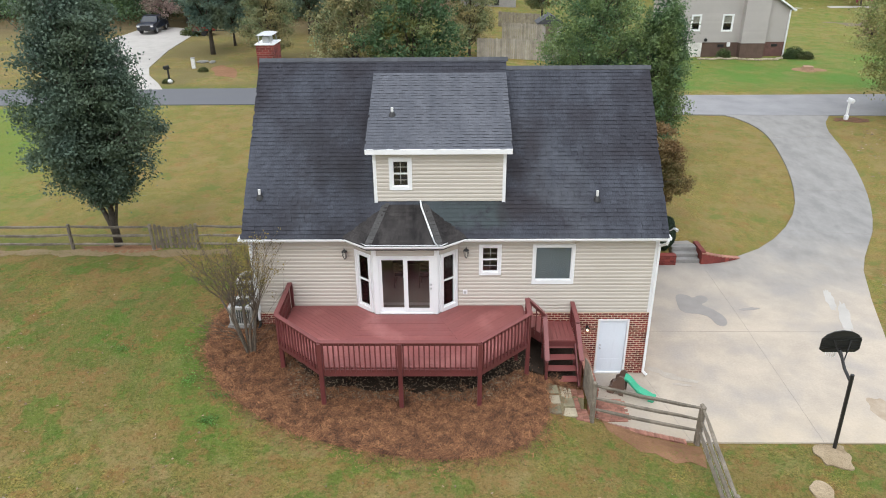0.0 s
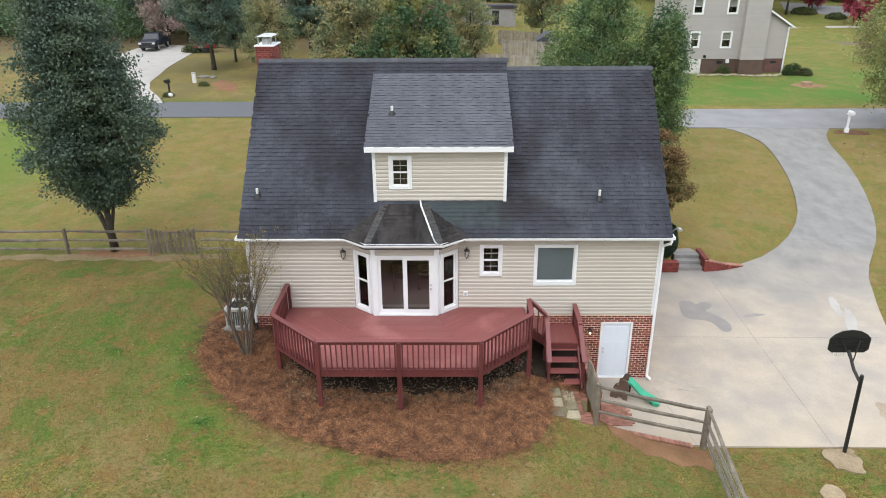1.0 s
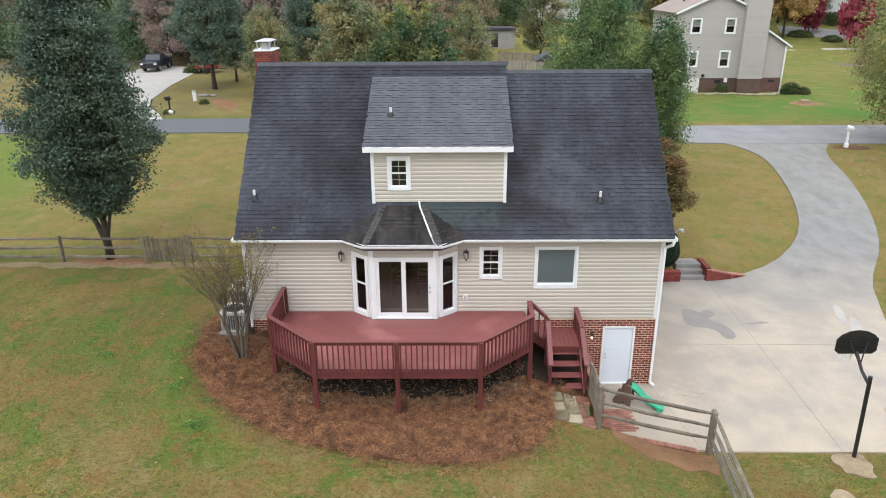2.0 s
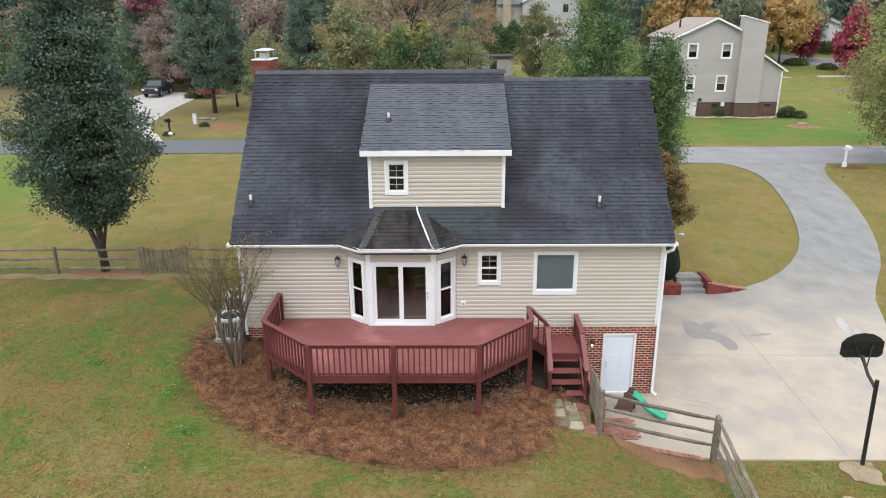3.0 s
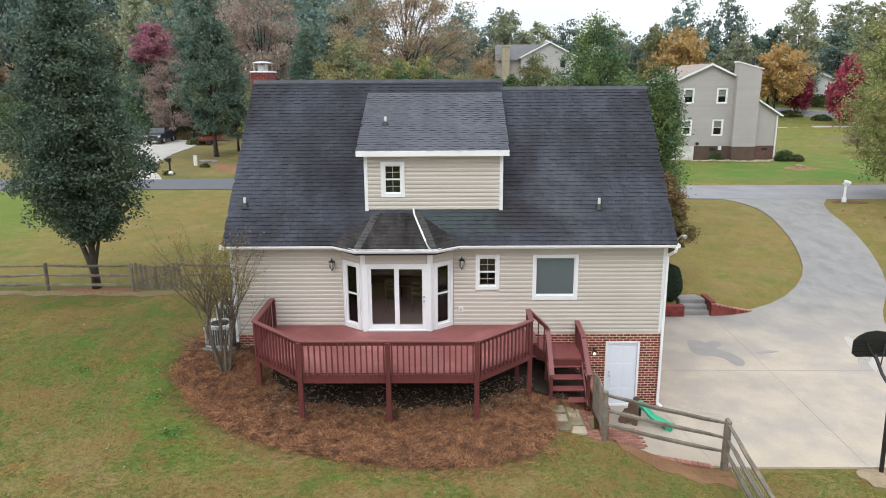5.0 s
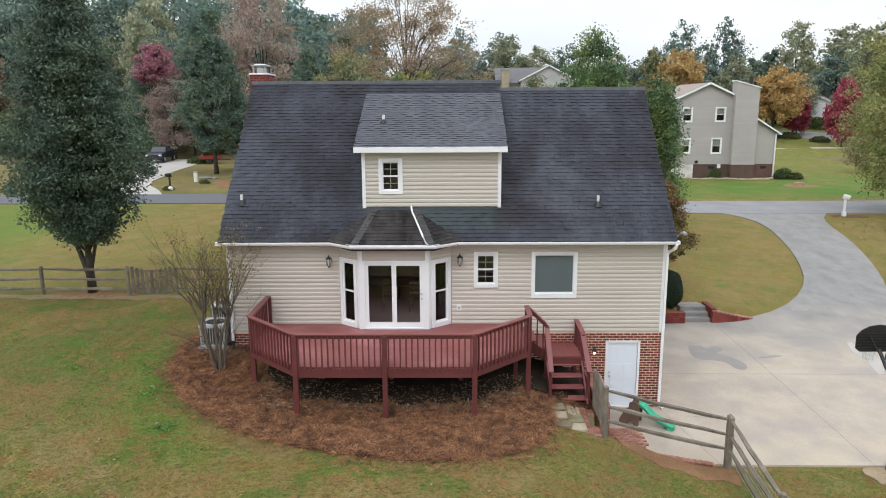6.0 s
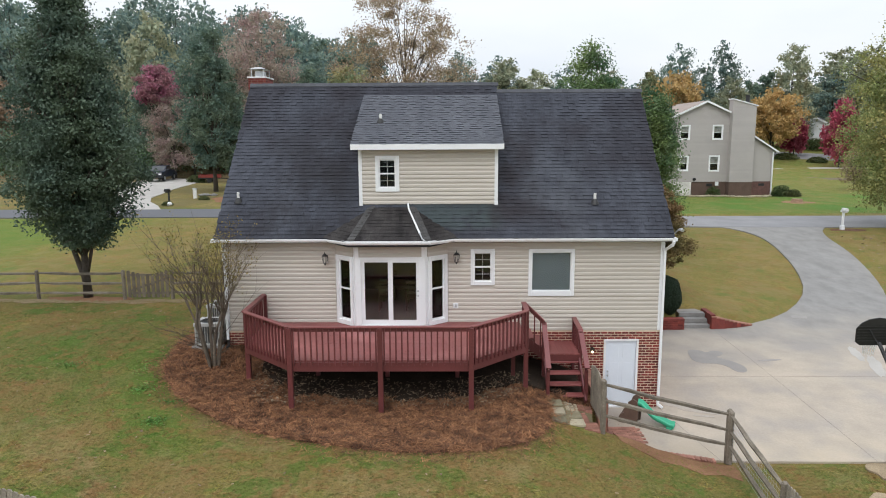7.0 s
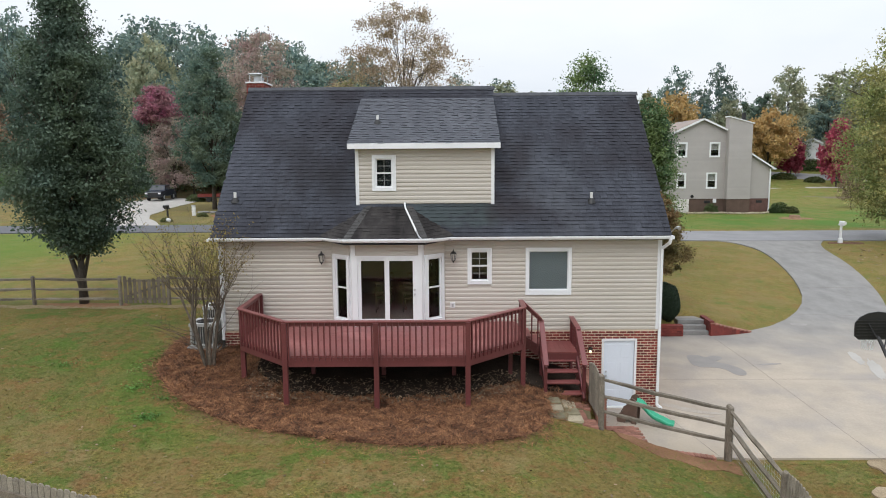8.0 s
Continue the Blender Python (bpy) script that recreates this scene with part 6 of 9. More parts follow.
def needles(name, poly, n, length, width, mat, seed, lift=0.05, edge=0.15, tilt=0.25, label="", category="", without=None, height=None, swirl=0.0):
    """Thin strips lying loose on the ground; with swirl, neighbours lie much the same way, in tufts."""
    rnd = np.random.default_rng(seed)
    p = scatter(poly, n, rnd, edge, without)
    z = (height or ground_height)(p[:, 0], p[:, 1]) + lift + rnd.uniform(0, 0.035, n)
    c = np.stack([p[:, 0], p[:, 1], z], 1)
    a = rnd.uniform(0, 2 * math.pi, n)
    if swirl:
        field = 2.2 * np.sin(3.3 * p[:, 0] + 1.7 * np.sin(2.9 * p[:, 1])) + 2.2 * np.cos(3.7 * p[:, 1] - 1.3 * np.sin(3.1 * p[:, 0]))
        a = np.where(rnd.uniform(0, 1, n) < swirl, field + rnd.normal(size=n) * 0.45, a)
    d = np.stack([np.cos(a), np.sin(a), rnd.normal(size=n) * tilt], 1)
    s = np.stack([-np.sin(a), np.cos(a), rnd.normal(size=n) * 0.3], 1)
    ln = (length * rnd.uniform(0.5, 1.4, n))[:, None]
    wd = (width * rnd.uniform(0.6, 1.4, n))[:, None]
    v = np.stack([c - d * ln / 2 - s * wd / 2, c + d * ln / 2 - s * wd / 2, c + d * ln / 2 + s * wd / 2, c - d * ln / 2 + s * wd / 2], 1).reshape(-1, 3)
    return tagged(new(name, fast_mesh(name, v, np.arange(4 * n).reshape(-1, 4), mat)), label, category, kind="stuff")


STRAW_BITS = surface("loose_pine_straw", (0.325, 0.155, 0.070), (0.120, 0.053, 0.026), 3.4, 0.9, 0.0, 20, 0.2, piece=0.7)
DRY_LEAF = surface("dry_leaves", (0.27, 0.20, 0.13), (0.17, 0.115, 0.07), 2.0, 0.85, 0.0, 20, 0.2, piece=0.5)
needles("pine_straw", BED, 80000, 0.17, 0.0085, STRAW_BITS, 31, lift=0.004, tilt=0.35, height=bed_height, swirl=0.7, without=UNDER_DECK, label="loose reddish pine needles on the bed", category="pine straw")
needles("pine_straw", BED, 9000, 0.13, 0.008, STRAW_BITS, 36, lift=0.03, edge=0.75, without=BED, label="loose pine needles strewn over the bed's edge", category="pine straw")
needles("leaf_litter", [(-3.2, -3.4), (2.6, -3.4), (3.8, -2.0), (3.8, -1.2), (1.8, -2.2), (-1.8, -2.2), (-3.6, -1.2), (-3.6, -2.0)], 1500, 0.075, 0.022, DRY_LEAF, 32, lift=0.125, label="pale dry leaves lying under the deck", category="leaf litter")
YARD = [(-20, 5.6), (-4.95, 5.6), (-4.95, 0), (-6.6, 0), (-6.6, -1.3), (-5.6, -2.9), (-3.9, -4.4), (-1.6, -5.4), (0.7, -5.9), (2.6, -5.7), (4.0, -4.6), (4.4, -3.8), (5.4, -3.8), (8.5, -4.2), (8.7, -3.8), (16, -3.8), (16, -9), (9, -12), (-6, -11), (-14, -7), (-19, -2)]
needles("grass", YARD, 110000, 0.075, 0.014, BLADES, 33, lift=-0.012, edge=0.1, tilt=0.22, label="short mown grass blades on the lawn", category="grass")
needles("fallen_leaves", [(-15, 5), (-6, 5), (-7, -3), (-3, -6), (4, -6), (8, -5), (8, -9), (-12, -9)], 260, 0.055, 0.03, DRY_LEAF, 34, lift=0.02, label="few dry leaves scattered on the lawn", category="fallen leaves")
needles("fallen_leaves", [(18.2, 3), (20, 7), (24, 13), (26.5, 21), (27.5, 26), (31, 26), (30, 14), (25, 4)], 420, 0.14, 0.08, DRY_LEAF, 35, lift=0.02, label="pale dry leaves scattered beside the driveway", category="fallen leaves")


def patch(name, poly, mat, label, category, lift=0.012, step=0.5):
    return tagged(new(name, slab(name, poly, lambda x, y: ground_height(x, y) + lift, 0.05, mat, step)), label, category, kind="structure")


def blob(cx, cy, rx, ry, seed, n=16, turn=0.0):
    r = random.Random(seed)
    out = []
    for i in range(n):
        a = 2 * math.pi * i / n
        k = 1 + r.uniform(-0.22, 0.22)
        u, v = rx * k * math.cos(a), ry * k * math.sin(a)
        out.append((cx + u * math.cos(turn) - v * math.sin(turn), cy + u * math.sin(turn) + v * math.cos(turn)))
    return out


def rounded(poly, n=2):
    """Corners cut off an outline, again and again."""
    for _ in range(n):
        out = []
        for (ax, ay), (bx, by) in zip(poly, poly[1:] + poly[:1]):
            out += [(ax * 0.75 + bx * 0.25, ay * 0.75 + by * 0.25), (ax * 0.25 + bx * 0.75, ay * 0.25 + by * 0.75)]
        poly = out
    return poly


RED_EARTH = surface("red_clay_earth", (0.27, 0.150, 0.085), (0.21, 0.115, 0.065), 1.2, 0.95, 0.7, 30, 0.3, bump_dist=0.03, spec=0.1)
patch("bare_ground", [(6.2, -2.98), (6.7, -3.08), (7.6, -3.38), (8.4, -3.62), (8.75, -3.75), (8.72, -4.2), (8.6, -4.75), (8.2, -4.55), (7.7, -4.7), (7.2, -4.4), (6.8, -4.45), (6.4, -4.1), (5.95, -3.75), (5.85, -3.3)], RED_EARTH, "bare reddish earth along the split-rail fence", "bare ground", step=0.25)
SAND = surface("pale_sandy_soil", (0.36, 0.285, 0.190), (0.26, 0.200, 0.125), 1.6, 0.95, 0.6, 25, 0.3, bump_dist=0.03, spec=0.1)
patch("bare_ground", rounded([(12.1, -3.60), (12.6, -3.62), (13.0, -3.66), (12.85, -3.9), (12.95, -4.2), (12.75, -4.45), (12.78, -4.75), (12.4, -4.68), (12.2, -4.5), (12.02, -4.55), (12.05, -4.2), (11.9, -4.0)]), SAND, "worn sandy patch round the hoop pole", "bare ground", lift=0.045, step=0.25)
patch("bare_ground", rounded(blob(11.45, -5.5, 0.30, 0.42, 6, 11)), SAND, "worn sandy patch in the lawn", "bare ground", lift=0.045, step=0.25)
patch("bare_ground", blob(-12.2, 6.0, 1.9, 0.45, 7), RED_EARTH, "reddish mulch round the tree trunk", "bare ground", step=0.3)
patch("bare_ground", [(-20 + 12.5 * i / 24, 5.85 + 0.10 * math.sin(i * 1.7)) for i in range(25)] + [(-7.5 - 12.5 * i / 24, 5.32 + 0.13 * math.sin(i * 2.3) + 0.08 * math.sin(i * 0.9)) for i in range(25)], surface("dry_soil", (0.24, 0.17, 0.10), (0.19, 0.15, 0.07), 1.2, 0.95, 0.6, 30, 0.3), "thin worn grass under the fence", "bare ground", step=0.3)
patch("bare_ground", rounded([(-20.6, 44.2), (-20.0, 46.0), (-19.2, 44.9), (-18.2, 44.3), (-17.4, 42.0), (-16.8, 39.4), (-17.8, 40.4), (-19.0, 40.6), (-19.5, 42.4)]), RED_EARTH, "red earth patch in the lawn across the road", "bare ground", step=0.6)
patch("mulch_ring", blob(29.4, 28.3, 1.3, 0.7, 9), STRAW, "reddish mulch round the mailbox post", "mulch", step=0.4)
patch("bare_ground", blob(34.4, 45.8, 1.6, 0.9, 10), BARE, "sandy patch round the stump", "bare ground", step=0.5)

# ---- brick facing ----
rb = random.Random(5)
brick_meshes = []
for k in range(4):
    brick_meshes.append(Geo().box(0.0, 0.188, -0.012 - 0.002 * k, 0.03, 0.0, 0.056, ch=0.004).mesh("brick", BRICK))
joined = Geo()
count = 0
row = 0
z = 0.012
while z < Z_SID - 0.06:
    x = HX0 + (0.0 if row % 2 else -0.1)
    top = z > Z_SID - 0.10
    while x < HX1 - 0.02:
        a, b = max(x, HX0 + 0.01), min(x + 0.188, HX1 - 0.005)
        for p, q in cut(a, b, [(DOOR[0] - 0.012, DOOR[1] + 0.012)] if z < DOOR[3] else []):
            if q - p < 0.03:
                continue
            hidden = p < 3.9 and p > -3.8
            if q - p > 0.1879 and p > 5.55 and count < 300 and not hidden and (row % 2 == 0 or p > 7.2):
                part("brick", brick_meshes[rb.randrange(4)], None, foundation, at=Matrix.Translation((p, 0, z)))
                count += 1
            elif z > 1.0 or p > 3.9:
                joined.box(p, q, -0.012 - rb.uniform(0, 0.006), 0.02, z, z + 0.056)
        x += 0.208
    z += 0.0815
    row += 1
tagged(part("bricks", joined, BRICK, foundation), kind="stuff")


# ---- wall fittings ----
LAMP_GLOW = bpy.data.materials.new("lamp_bulb")
LAMP_GLOW.use_nodes = True
LAMP_GLOW.node_tree.nodes["Principled BSDF"].inputs["Emission Color"].default_value = (1.0, 0.75, 0.4, 1)
LAMP_GLOW.node_tree.nodes["Principled BSDF"].inputs["Emission Strength"].default_value = 1.6
LAMP_GLASS = surface("frosted_lamp_glass", (0.6, 0.58, 0.52), (0.5, 0.48, 0.44), 8, 0.2, 0.0)


def wall_lantern(x, z, s=1.0, lit=False):
    w = new("wall_lantern")
    w.parent = house
    w["label"] = "black wall lantern with glass panes"
    y = -0.13 * s - 0.03
    part("mounting_plate", Geo().box(x - 0.06, x + 0.06, -0.05, -0.02, z - 0.16 * s, z + 0.02 * s, ch=0.005), WHITE, w)
    g = Geo().tube([(x, -0.04, z + 0.0), (x, y, z + 0.02 * s)], 0.012, 6)
    for i in range(6):
        a = i * math.pi / 3
        g.tube([(x + 0.055 * s * math.cos(a), y + 0.055 * s * math.sin(a), z - 0.14 * s), (x + 0.085 * s * math.cos(a), y + 0.085 * s * math.sin(a), z + 0.06 * s)], 0.008, 5)
    g.tube([(x, y, z - 0.22 * s), (x, y, z - 0.17 * s), (x, y, z - 0.14 * s)], [0.008, 0.03 * s, 0.06 * s], 8)
    g.tube([(x, y, z + 0.06 * s), (x, y, z + 0.10 * s), (x, y, z + 0.13 * s), (x, y, z + 0.19 * s)], [0.10 * s, 0.06 * s, 0.02 * s, 0.006], 8)
    part("lantern_cage", g, DARK, w)
    part("lantern_glass", Geo().tube([(x, y, z - 0.14 * s), (x, y, z + 0.06 * s)], [0.05 * s, 0.078 * s], 6), LAMP_GLASS, w)


wall_lantern(-1.93, 4.63)
wall_lantern(1.90, 4.66)
# lamp beside the basement door
lamp = new("basement_lamp")
lamp.parent = house
lamp["label"] = "small black wall lamp with a lit bulb"
part("lamp_hood", Geo().tube([(5.93, -0.02, 1.84), (5.93, -0.08, 1.86), (5.93, -0.12, 1.84)], [0.05, 0.05, 0.07], 10), DARK, lamp)
part("bulb", Geo().ball((5.93, -0.11, 1.765), 0.04), LAMP_GLOW, lamp)
# outlet cover
out = new("outdoor_outlet")
out.parent = house
out["label"] = "white outdoor outlet cover on the siding"
part("plate", Geo().box(1.80, 1.95, -0.045, -0.02, 3.09, 3.25, ch=0.006), WHITE, out)
part("flap", Geo().box(1.845, 1.905, -0.055, -0.045, 3.12, 3.21, ch=0.004), METAL, out)
# corner flood light
fl = new("flood_light")
fl.parent = house
fl["label"] = "small grey flood light at the eave corner"
part("lamp_head", Geo().tube([(8.30, -0.10, 5.42), (8.34, -0.2, 5.44), (8.37, -0.27, 5.42)], [0.03, 0.045, 0.055], 10), METAL, fl)
part("arm", Geo().tube([(8.22, 0.0, 5.30), (8.30, -0.10, 5.42)], 0.02, 6), METAL, fl)


# ---- fences ----
def split_rail(parent, p, q, r=0.055, seed=0):
    """A hewn rail: a rough wedge of wood, thinner at its ends."""
    rr = random.Random(seed)
    p, q = Vector(p), Vector(q)
    path, rad = [], []
    for i in range(6):
        t = i / 5
        path.append(p.lerp(q, t) + Vector((0, 0, rr.uniform(-0.015, 0.015) - 0.02 * math.sin(math.pi * t))))
        rad.append(r * (0.7 if i in (0, 5) else rr.uniform(0.92, 1.12)))
    part("rail", Geo().tube(path, rad, 5), MOSS_WOOD, parent)


def fence_post(parent, x, y, z0, z1, r=0.075, seed=0):
    rr = random.Random(seed)
    part("post", Geo().tube([(x, y, z0), (x + rr.uniform(-0.01, 0.01), y, (z0 + z1) / 2), (x, y + rr.uniform(-0.02, 0.02), z1 - 0.03), (x, y, z1)], [r, r * 0.97, r * 0.95, r * 0.6], 7), MOSS_WOOD, parent)


def rail_fence(name, label, posts, height, rails=(0.22, 0.58, 0.94), mesh=False):
    f = thing(name, label, "fence", Matrix.Identity(4))
    tops = []
    for i, (x, y, z1) in enumerate(posts):
        fence_post(f, x, y, gz(x, y) - 0.2, z1, seed=i)
        tops.append((x, y, z1))
    for i, (a, b) in enumerate(zip(tops, tops[1:])):
        ga, gb = a[2] - height, b[2] - height
        for k, h in enumerate(rails):
            split_rail(f, (a[0], a[1], ga + h * (height - 0.06)), (b[0], b[1], gb + h * (height - 0.06)), seed=i * 7 + k)
    return f


def picket_gate(name, label, p, q, z_base0, z_base1, h_end, dip, n, wood=None):
    """Boards with a dipped top on two rails and a brace."""
    gate = thing(name, label, "gate")
    p, q = Vector((*p, 0)), Vector((*q, 0))
    d = (q - p).normalized()
    s = Vector((-d.y, d.x, 0))
    ln = (q - p).length
    for i in range(n):
        t = (i + 0.5) / n
        c = p.lerp(q, t)
        zb = z_base0 + (z_base1 - z_base0) * t
        zt = zb + h_end - dip * math.sin(math.pi * t)
        w = ln / n * 0.33
        m = Matrix.Translation((c.x, c.y, 0)) @ Matrix((d, s, Vector((0, 0, 1)))).transposed().to_4x4()
        part("picket", Geo().add([(x, y, z) for y in (-0.012, 0.012) for x, z in ((-w, zb), (w, zb), (w, zt - 0.03), (w * 0.6, zt), (-w * 0.6, zt), (-w, zt - 0.03))], [(0, 1, 2, 3, 4, 5), (11, 10, 9, 8, 7, 6)] + [(i2, 6 + i2, 6 + (i2 + 1) % 6, (i2 + 1) % 6) for i2 in range(6)], m), wood or PALE_WOOD, gate)
    for h in (0.15, 0.8):
        part("gate_rail", Geo().beam(p + s * 0.035 + Vector((0, 0, z_base0 + h * h_end)), q + s * 0.035 + Vector((0, 0, z_base1 + h * h_end)), 0.035, 0.09), GREY_WOOD, gate)
    part("brace", Geo().beam(p + s * 0.035 + Vector((0, 0, z_base0 + 0.2 * h_end)), q + s * 0.035 + Vector((0, 0, z_base1 + 0.72 * h_end)), 0.03, 0.08), GREY_WOOD, gate)
    return gate


FA, FC, FD = (5.52, -3.55), (8.68, -3.55), (8.45, -6.95)
side_fence = rail_fence("split_rail_fence", "weathered split-rail fence between lawn and parking pad", [(*FA, 2.16), (*FC, 1.38)], 1.18)
back_fence = rail_fence("split_rail_fence", "weathered split-rail fence beside the lawn with wire mesh", [(8.70, -3.62, 1.36), (8.45, -6.95, 1.25)], 1.15)
g = Geo()
for i in range(26):
    t = i / 25
    x, y = FC[0] + (FD[0] - FC[0]) * t + 0.06, FC[1] + (FD[1] - FC[1]) * t
    g.tube([(x, y, 0.18), (x, y, 1.14)], 0.0025, 3, False)
for k in range(9):
    g.tube([(FC[0] + 0.06, FC[1], 0.2 + 0.11 * k), (FD[0] + 0.06, FD[1], 0.1 + 0.11 * k)], 0.0025, 3, False)
tagged(part("wire_mesh", g, METAL, back_fence), kind="stuff")
picket_gate("picket_gate", "weathered grey picket gate with a dipped top", (8.44, -7.05), (8.36, -8.35), gz(8.4, -7.1) + 0.05, gz(8.4, -8.4) + 0.05, 1.12, -0.08, 10)
fence_tail = rail_fence("split_rail_fence", "weathered split-rail fence post at the lawn's edge", [(8.35, -8.45, 1.3), (8.2, -10.6, 1.2)], 1.15)
picket_gate("picket_gate", "weathered grey picket gate beside the deck stairs", (5.50, -2.12), (5.52, -3.46), 0.98, 0.98, 1.06, -0.14, 10)
LEFT = [(x, 5.93, 3.09) for x in (-24.2, -20.85, -17.5, -14.14, -10.80)]
rail_fence("split_rail_fence", "weathered split-rail fence under the tree", LEFT, 1.12)
rail_fence("split_rail_fence", "weathered split-rail fence running to the house", [(-8.95, 5.93, 3.09), (-5.3, 5.93, 3.09)], 1.12)
picket_gate("picket_gate", "weathered grey picket gate in the rail fence", (-10.70, 5.93), (-9.05, 5.93), 2.02, 2.02, 1.08, 0.16, 9, GREY_WOOD)
# picket fence at the garden's end
pf = thing("picket_fence", "weathered grey dog-eared picket fence", "fence")
p, q = Vector((-8.6, -8.30, 0)), Vector((-1.6, -11.0, 0))
d = (q - p).normalized()
n = 54
for i in range(n):
    c = p.lerp(q, (i + 0.5) / n)
    zb = gz(c.x, c.y) + 0.03
    m = Matrix.Translation((c.x, c.y, zb)) @ Matrix((d, Vector((-d.y, d.x, 0)), Vector((0, 0, 1)))).transposed().to_4x4()
    zt = 1.28 + 0.015 * math.sin(i * 1.7)
    part("picket", Geo().add([(x, y, z) for y in (-0.011, 0.011) for x, z in ((-0.062, 0), (0.062, 0), (0.062, zt - 0.035), (0.035, zt), (-0.035, zt), (-0.062, zt - 0.035))], [(0, 1, 2, 3, 4, 5), (11, 10, 9, 8, 7, 6)] + [(k, 6 + k, 6 + (k + 1) % 6, (k + 1) % 6) for k in range(6)], m), PALE_WOOD, pf)
for h in (0.25, 1.0):
    part("fence_rail", Geo().beam((p.x, p.y - 0.05, gz(p.x, p.y) + h), (q.x, q.y - 0.05, gz(q.x, q.y) + h), 0.04, 0.09), GREY_WOOD, pf)
for t in (0.02, 0.34, 0.66, 0.98):
    c = p.lerp(q, t)
    part("post", Geo().box(c.x - 0.05, c.x + 0.05, c.y - 0.14, c.y - 0.045, gz(c.x, c.y) - 0.2, gz(c.x, c.y) + 1.2, ch=0.006), GREY_WOOD, pf)

# ---- path, brick edging and steps by the gate ----
path = thing("stepping_stones", "pale square stepping stones below the deck stairs", "path")
for i, (x, y, w, h) in enumerate(((4.46, -2.93, 0.42, 0.38), (4.88, -3.36, 0.46, 0.36))):
    z = gz(x, y)
    part("stone", Geo().box(x - w / 2, x + w / 2, y - h / 2, y + h / 2, z - 0.03, z + 0.045, ch=0.012), STONE, path)
for i in range(4):
    for j in range(3):
        x, y = 4.80 + 0.115 * j, -2.34 - 0.115 * i
        z = gz(x, y)
        part("stone", Geo().box(x - 0.05, x + 0.05, y - 0.05, y + 0.05, z - 0.03, z + 0.04, ch=0.01), STONE, path)
DARK_PAVER = surface("mossy_paver", (0.235, 0.205, 0.135), (0.165, 0.150, 0.090), 3, 0.9, 0.3, 40, 0.25, piece=0.2)
for x, y, w, h in ((4.46, -2.46, 0.42, 0.40), (4.90, -2.93, 0.40, 0.38), (4.45, -3.37, 0.38, 0.36)):
    z = gz(x, y)
    part("stone", Geo().box(x - w / 2, x + w / 2, y - h / 2, y + h / 2, z - 0.03, z + 0.036, ch=0.012), DARK_PAVER, path, "brown moss-stained paver")
patch("path_bed", [(4.28, -2.2), (5.46, -2.2), (5.46, -3.55), (4.62, -3.55), (4.28, -3.2)], surface("damp_soil", (0.22, 0.19, 0.11), (0.17, 0.14, 0.08), 2, 0.95, 0.6, 30, 0.3), "damp soil between the stepping stones", "path", step=0.25)
PAVER = surface("orange_brick_paver", (0.36, 0.175, 0.125), (0.27, 0.125, 0.090), 3, 0.85, 0.3, 60, 0.2, piece=0.25)
strip = thing("brick_edging", "orange-red brick path edging beside the gate", "brick edging")
for i in range(13):
    for j in range(2):
        x, y = 5.17 + 0.20 * j, -2.30 - 0.105 * i
        z = gz(x, y)
        part("brick", Geo().box(x - 0.095, x + 0.095, y - 0.048, y + 0.048, z - 0.03, z + 0.045, ch=0.005), PAVER, strip)
soldier = thing("brick_edging", "row of upright bricks along the parking pad's edge", "brick edging")
for i in range(38):
    t = i / 37
    x, y = 5.86 + 2.5 * t, -2.70 - 0.83 * t
    part("brick", Geo().box(x - 0.030, x + 0.030, y - 0.1, y + 0.1, -0.06, 0.06 - 0.03 * t + 0.01 * (i % 2), ch=0.005), PAVER, soldier)
bw = thing("retaining_wall", "low red brick retaining wall beside the basement door", "retaining wall")
part("core", Geo().box(5.62, 5.86, -2.62, -0.02, -0.1, 1.16), PAVER, bw)
for i in range(24):
    y = -0.08 - 0.106 * i
    part("cap_brick", Geo().box(5.60, 5.885, y - 0.096, y, 1.16, 1.225, ch=0.005), PAVER, bw)
g = Geo()
for r in range(15):
    y = -0.03 - (0.1 if r % 2 else 0)
    while y > -2.60:
        g.box(5.855, 5.872, max(y - 0.195, -2.61), y, 0.02 + r * 0.0745, 0.08 + r * 0.0745)
        y -= 0.205
tagged(part("bricks", g, BRICK, bw), kind="stuff")
paved = thing("brick_paving", "small area of red brick paving beside the parking pad", "brick paving")
paver = Geo().box(-0.095, 0.095, -0.047, 0.047, -0.03, 0.03, ch=0.005).mesh("brick", PAVER)
for k in range(11):
    for i in range(5):
        part("brick", paver, None, paved, at=pose(6.0 + 0.2 * i + (0.1 if k % 2 else 0.0), -1.55 - 0.102 * k, 0.002 * (k * i % 3)))

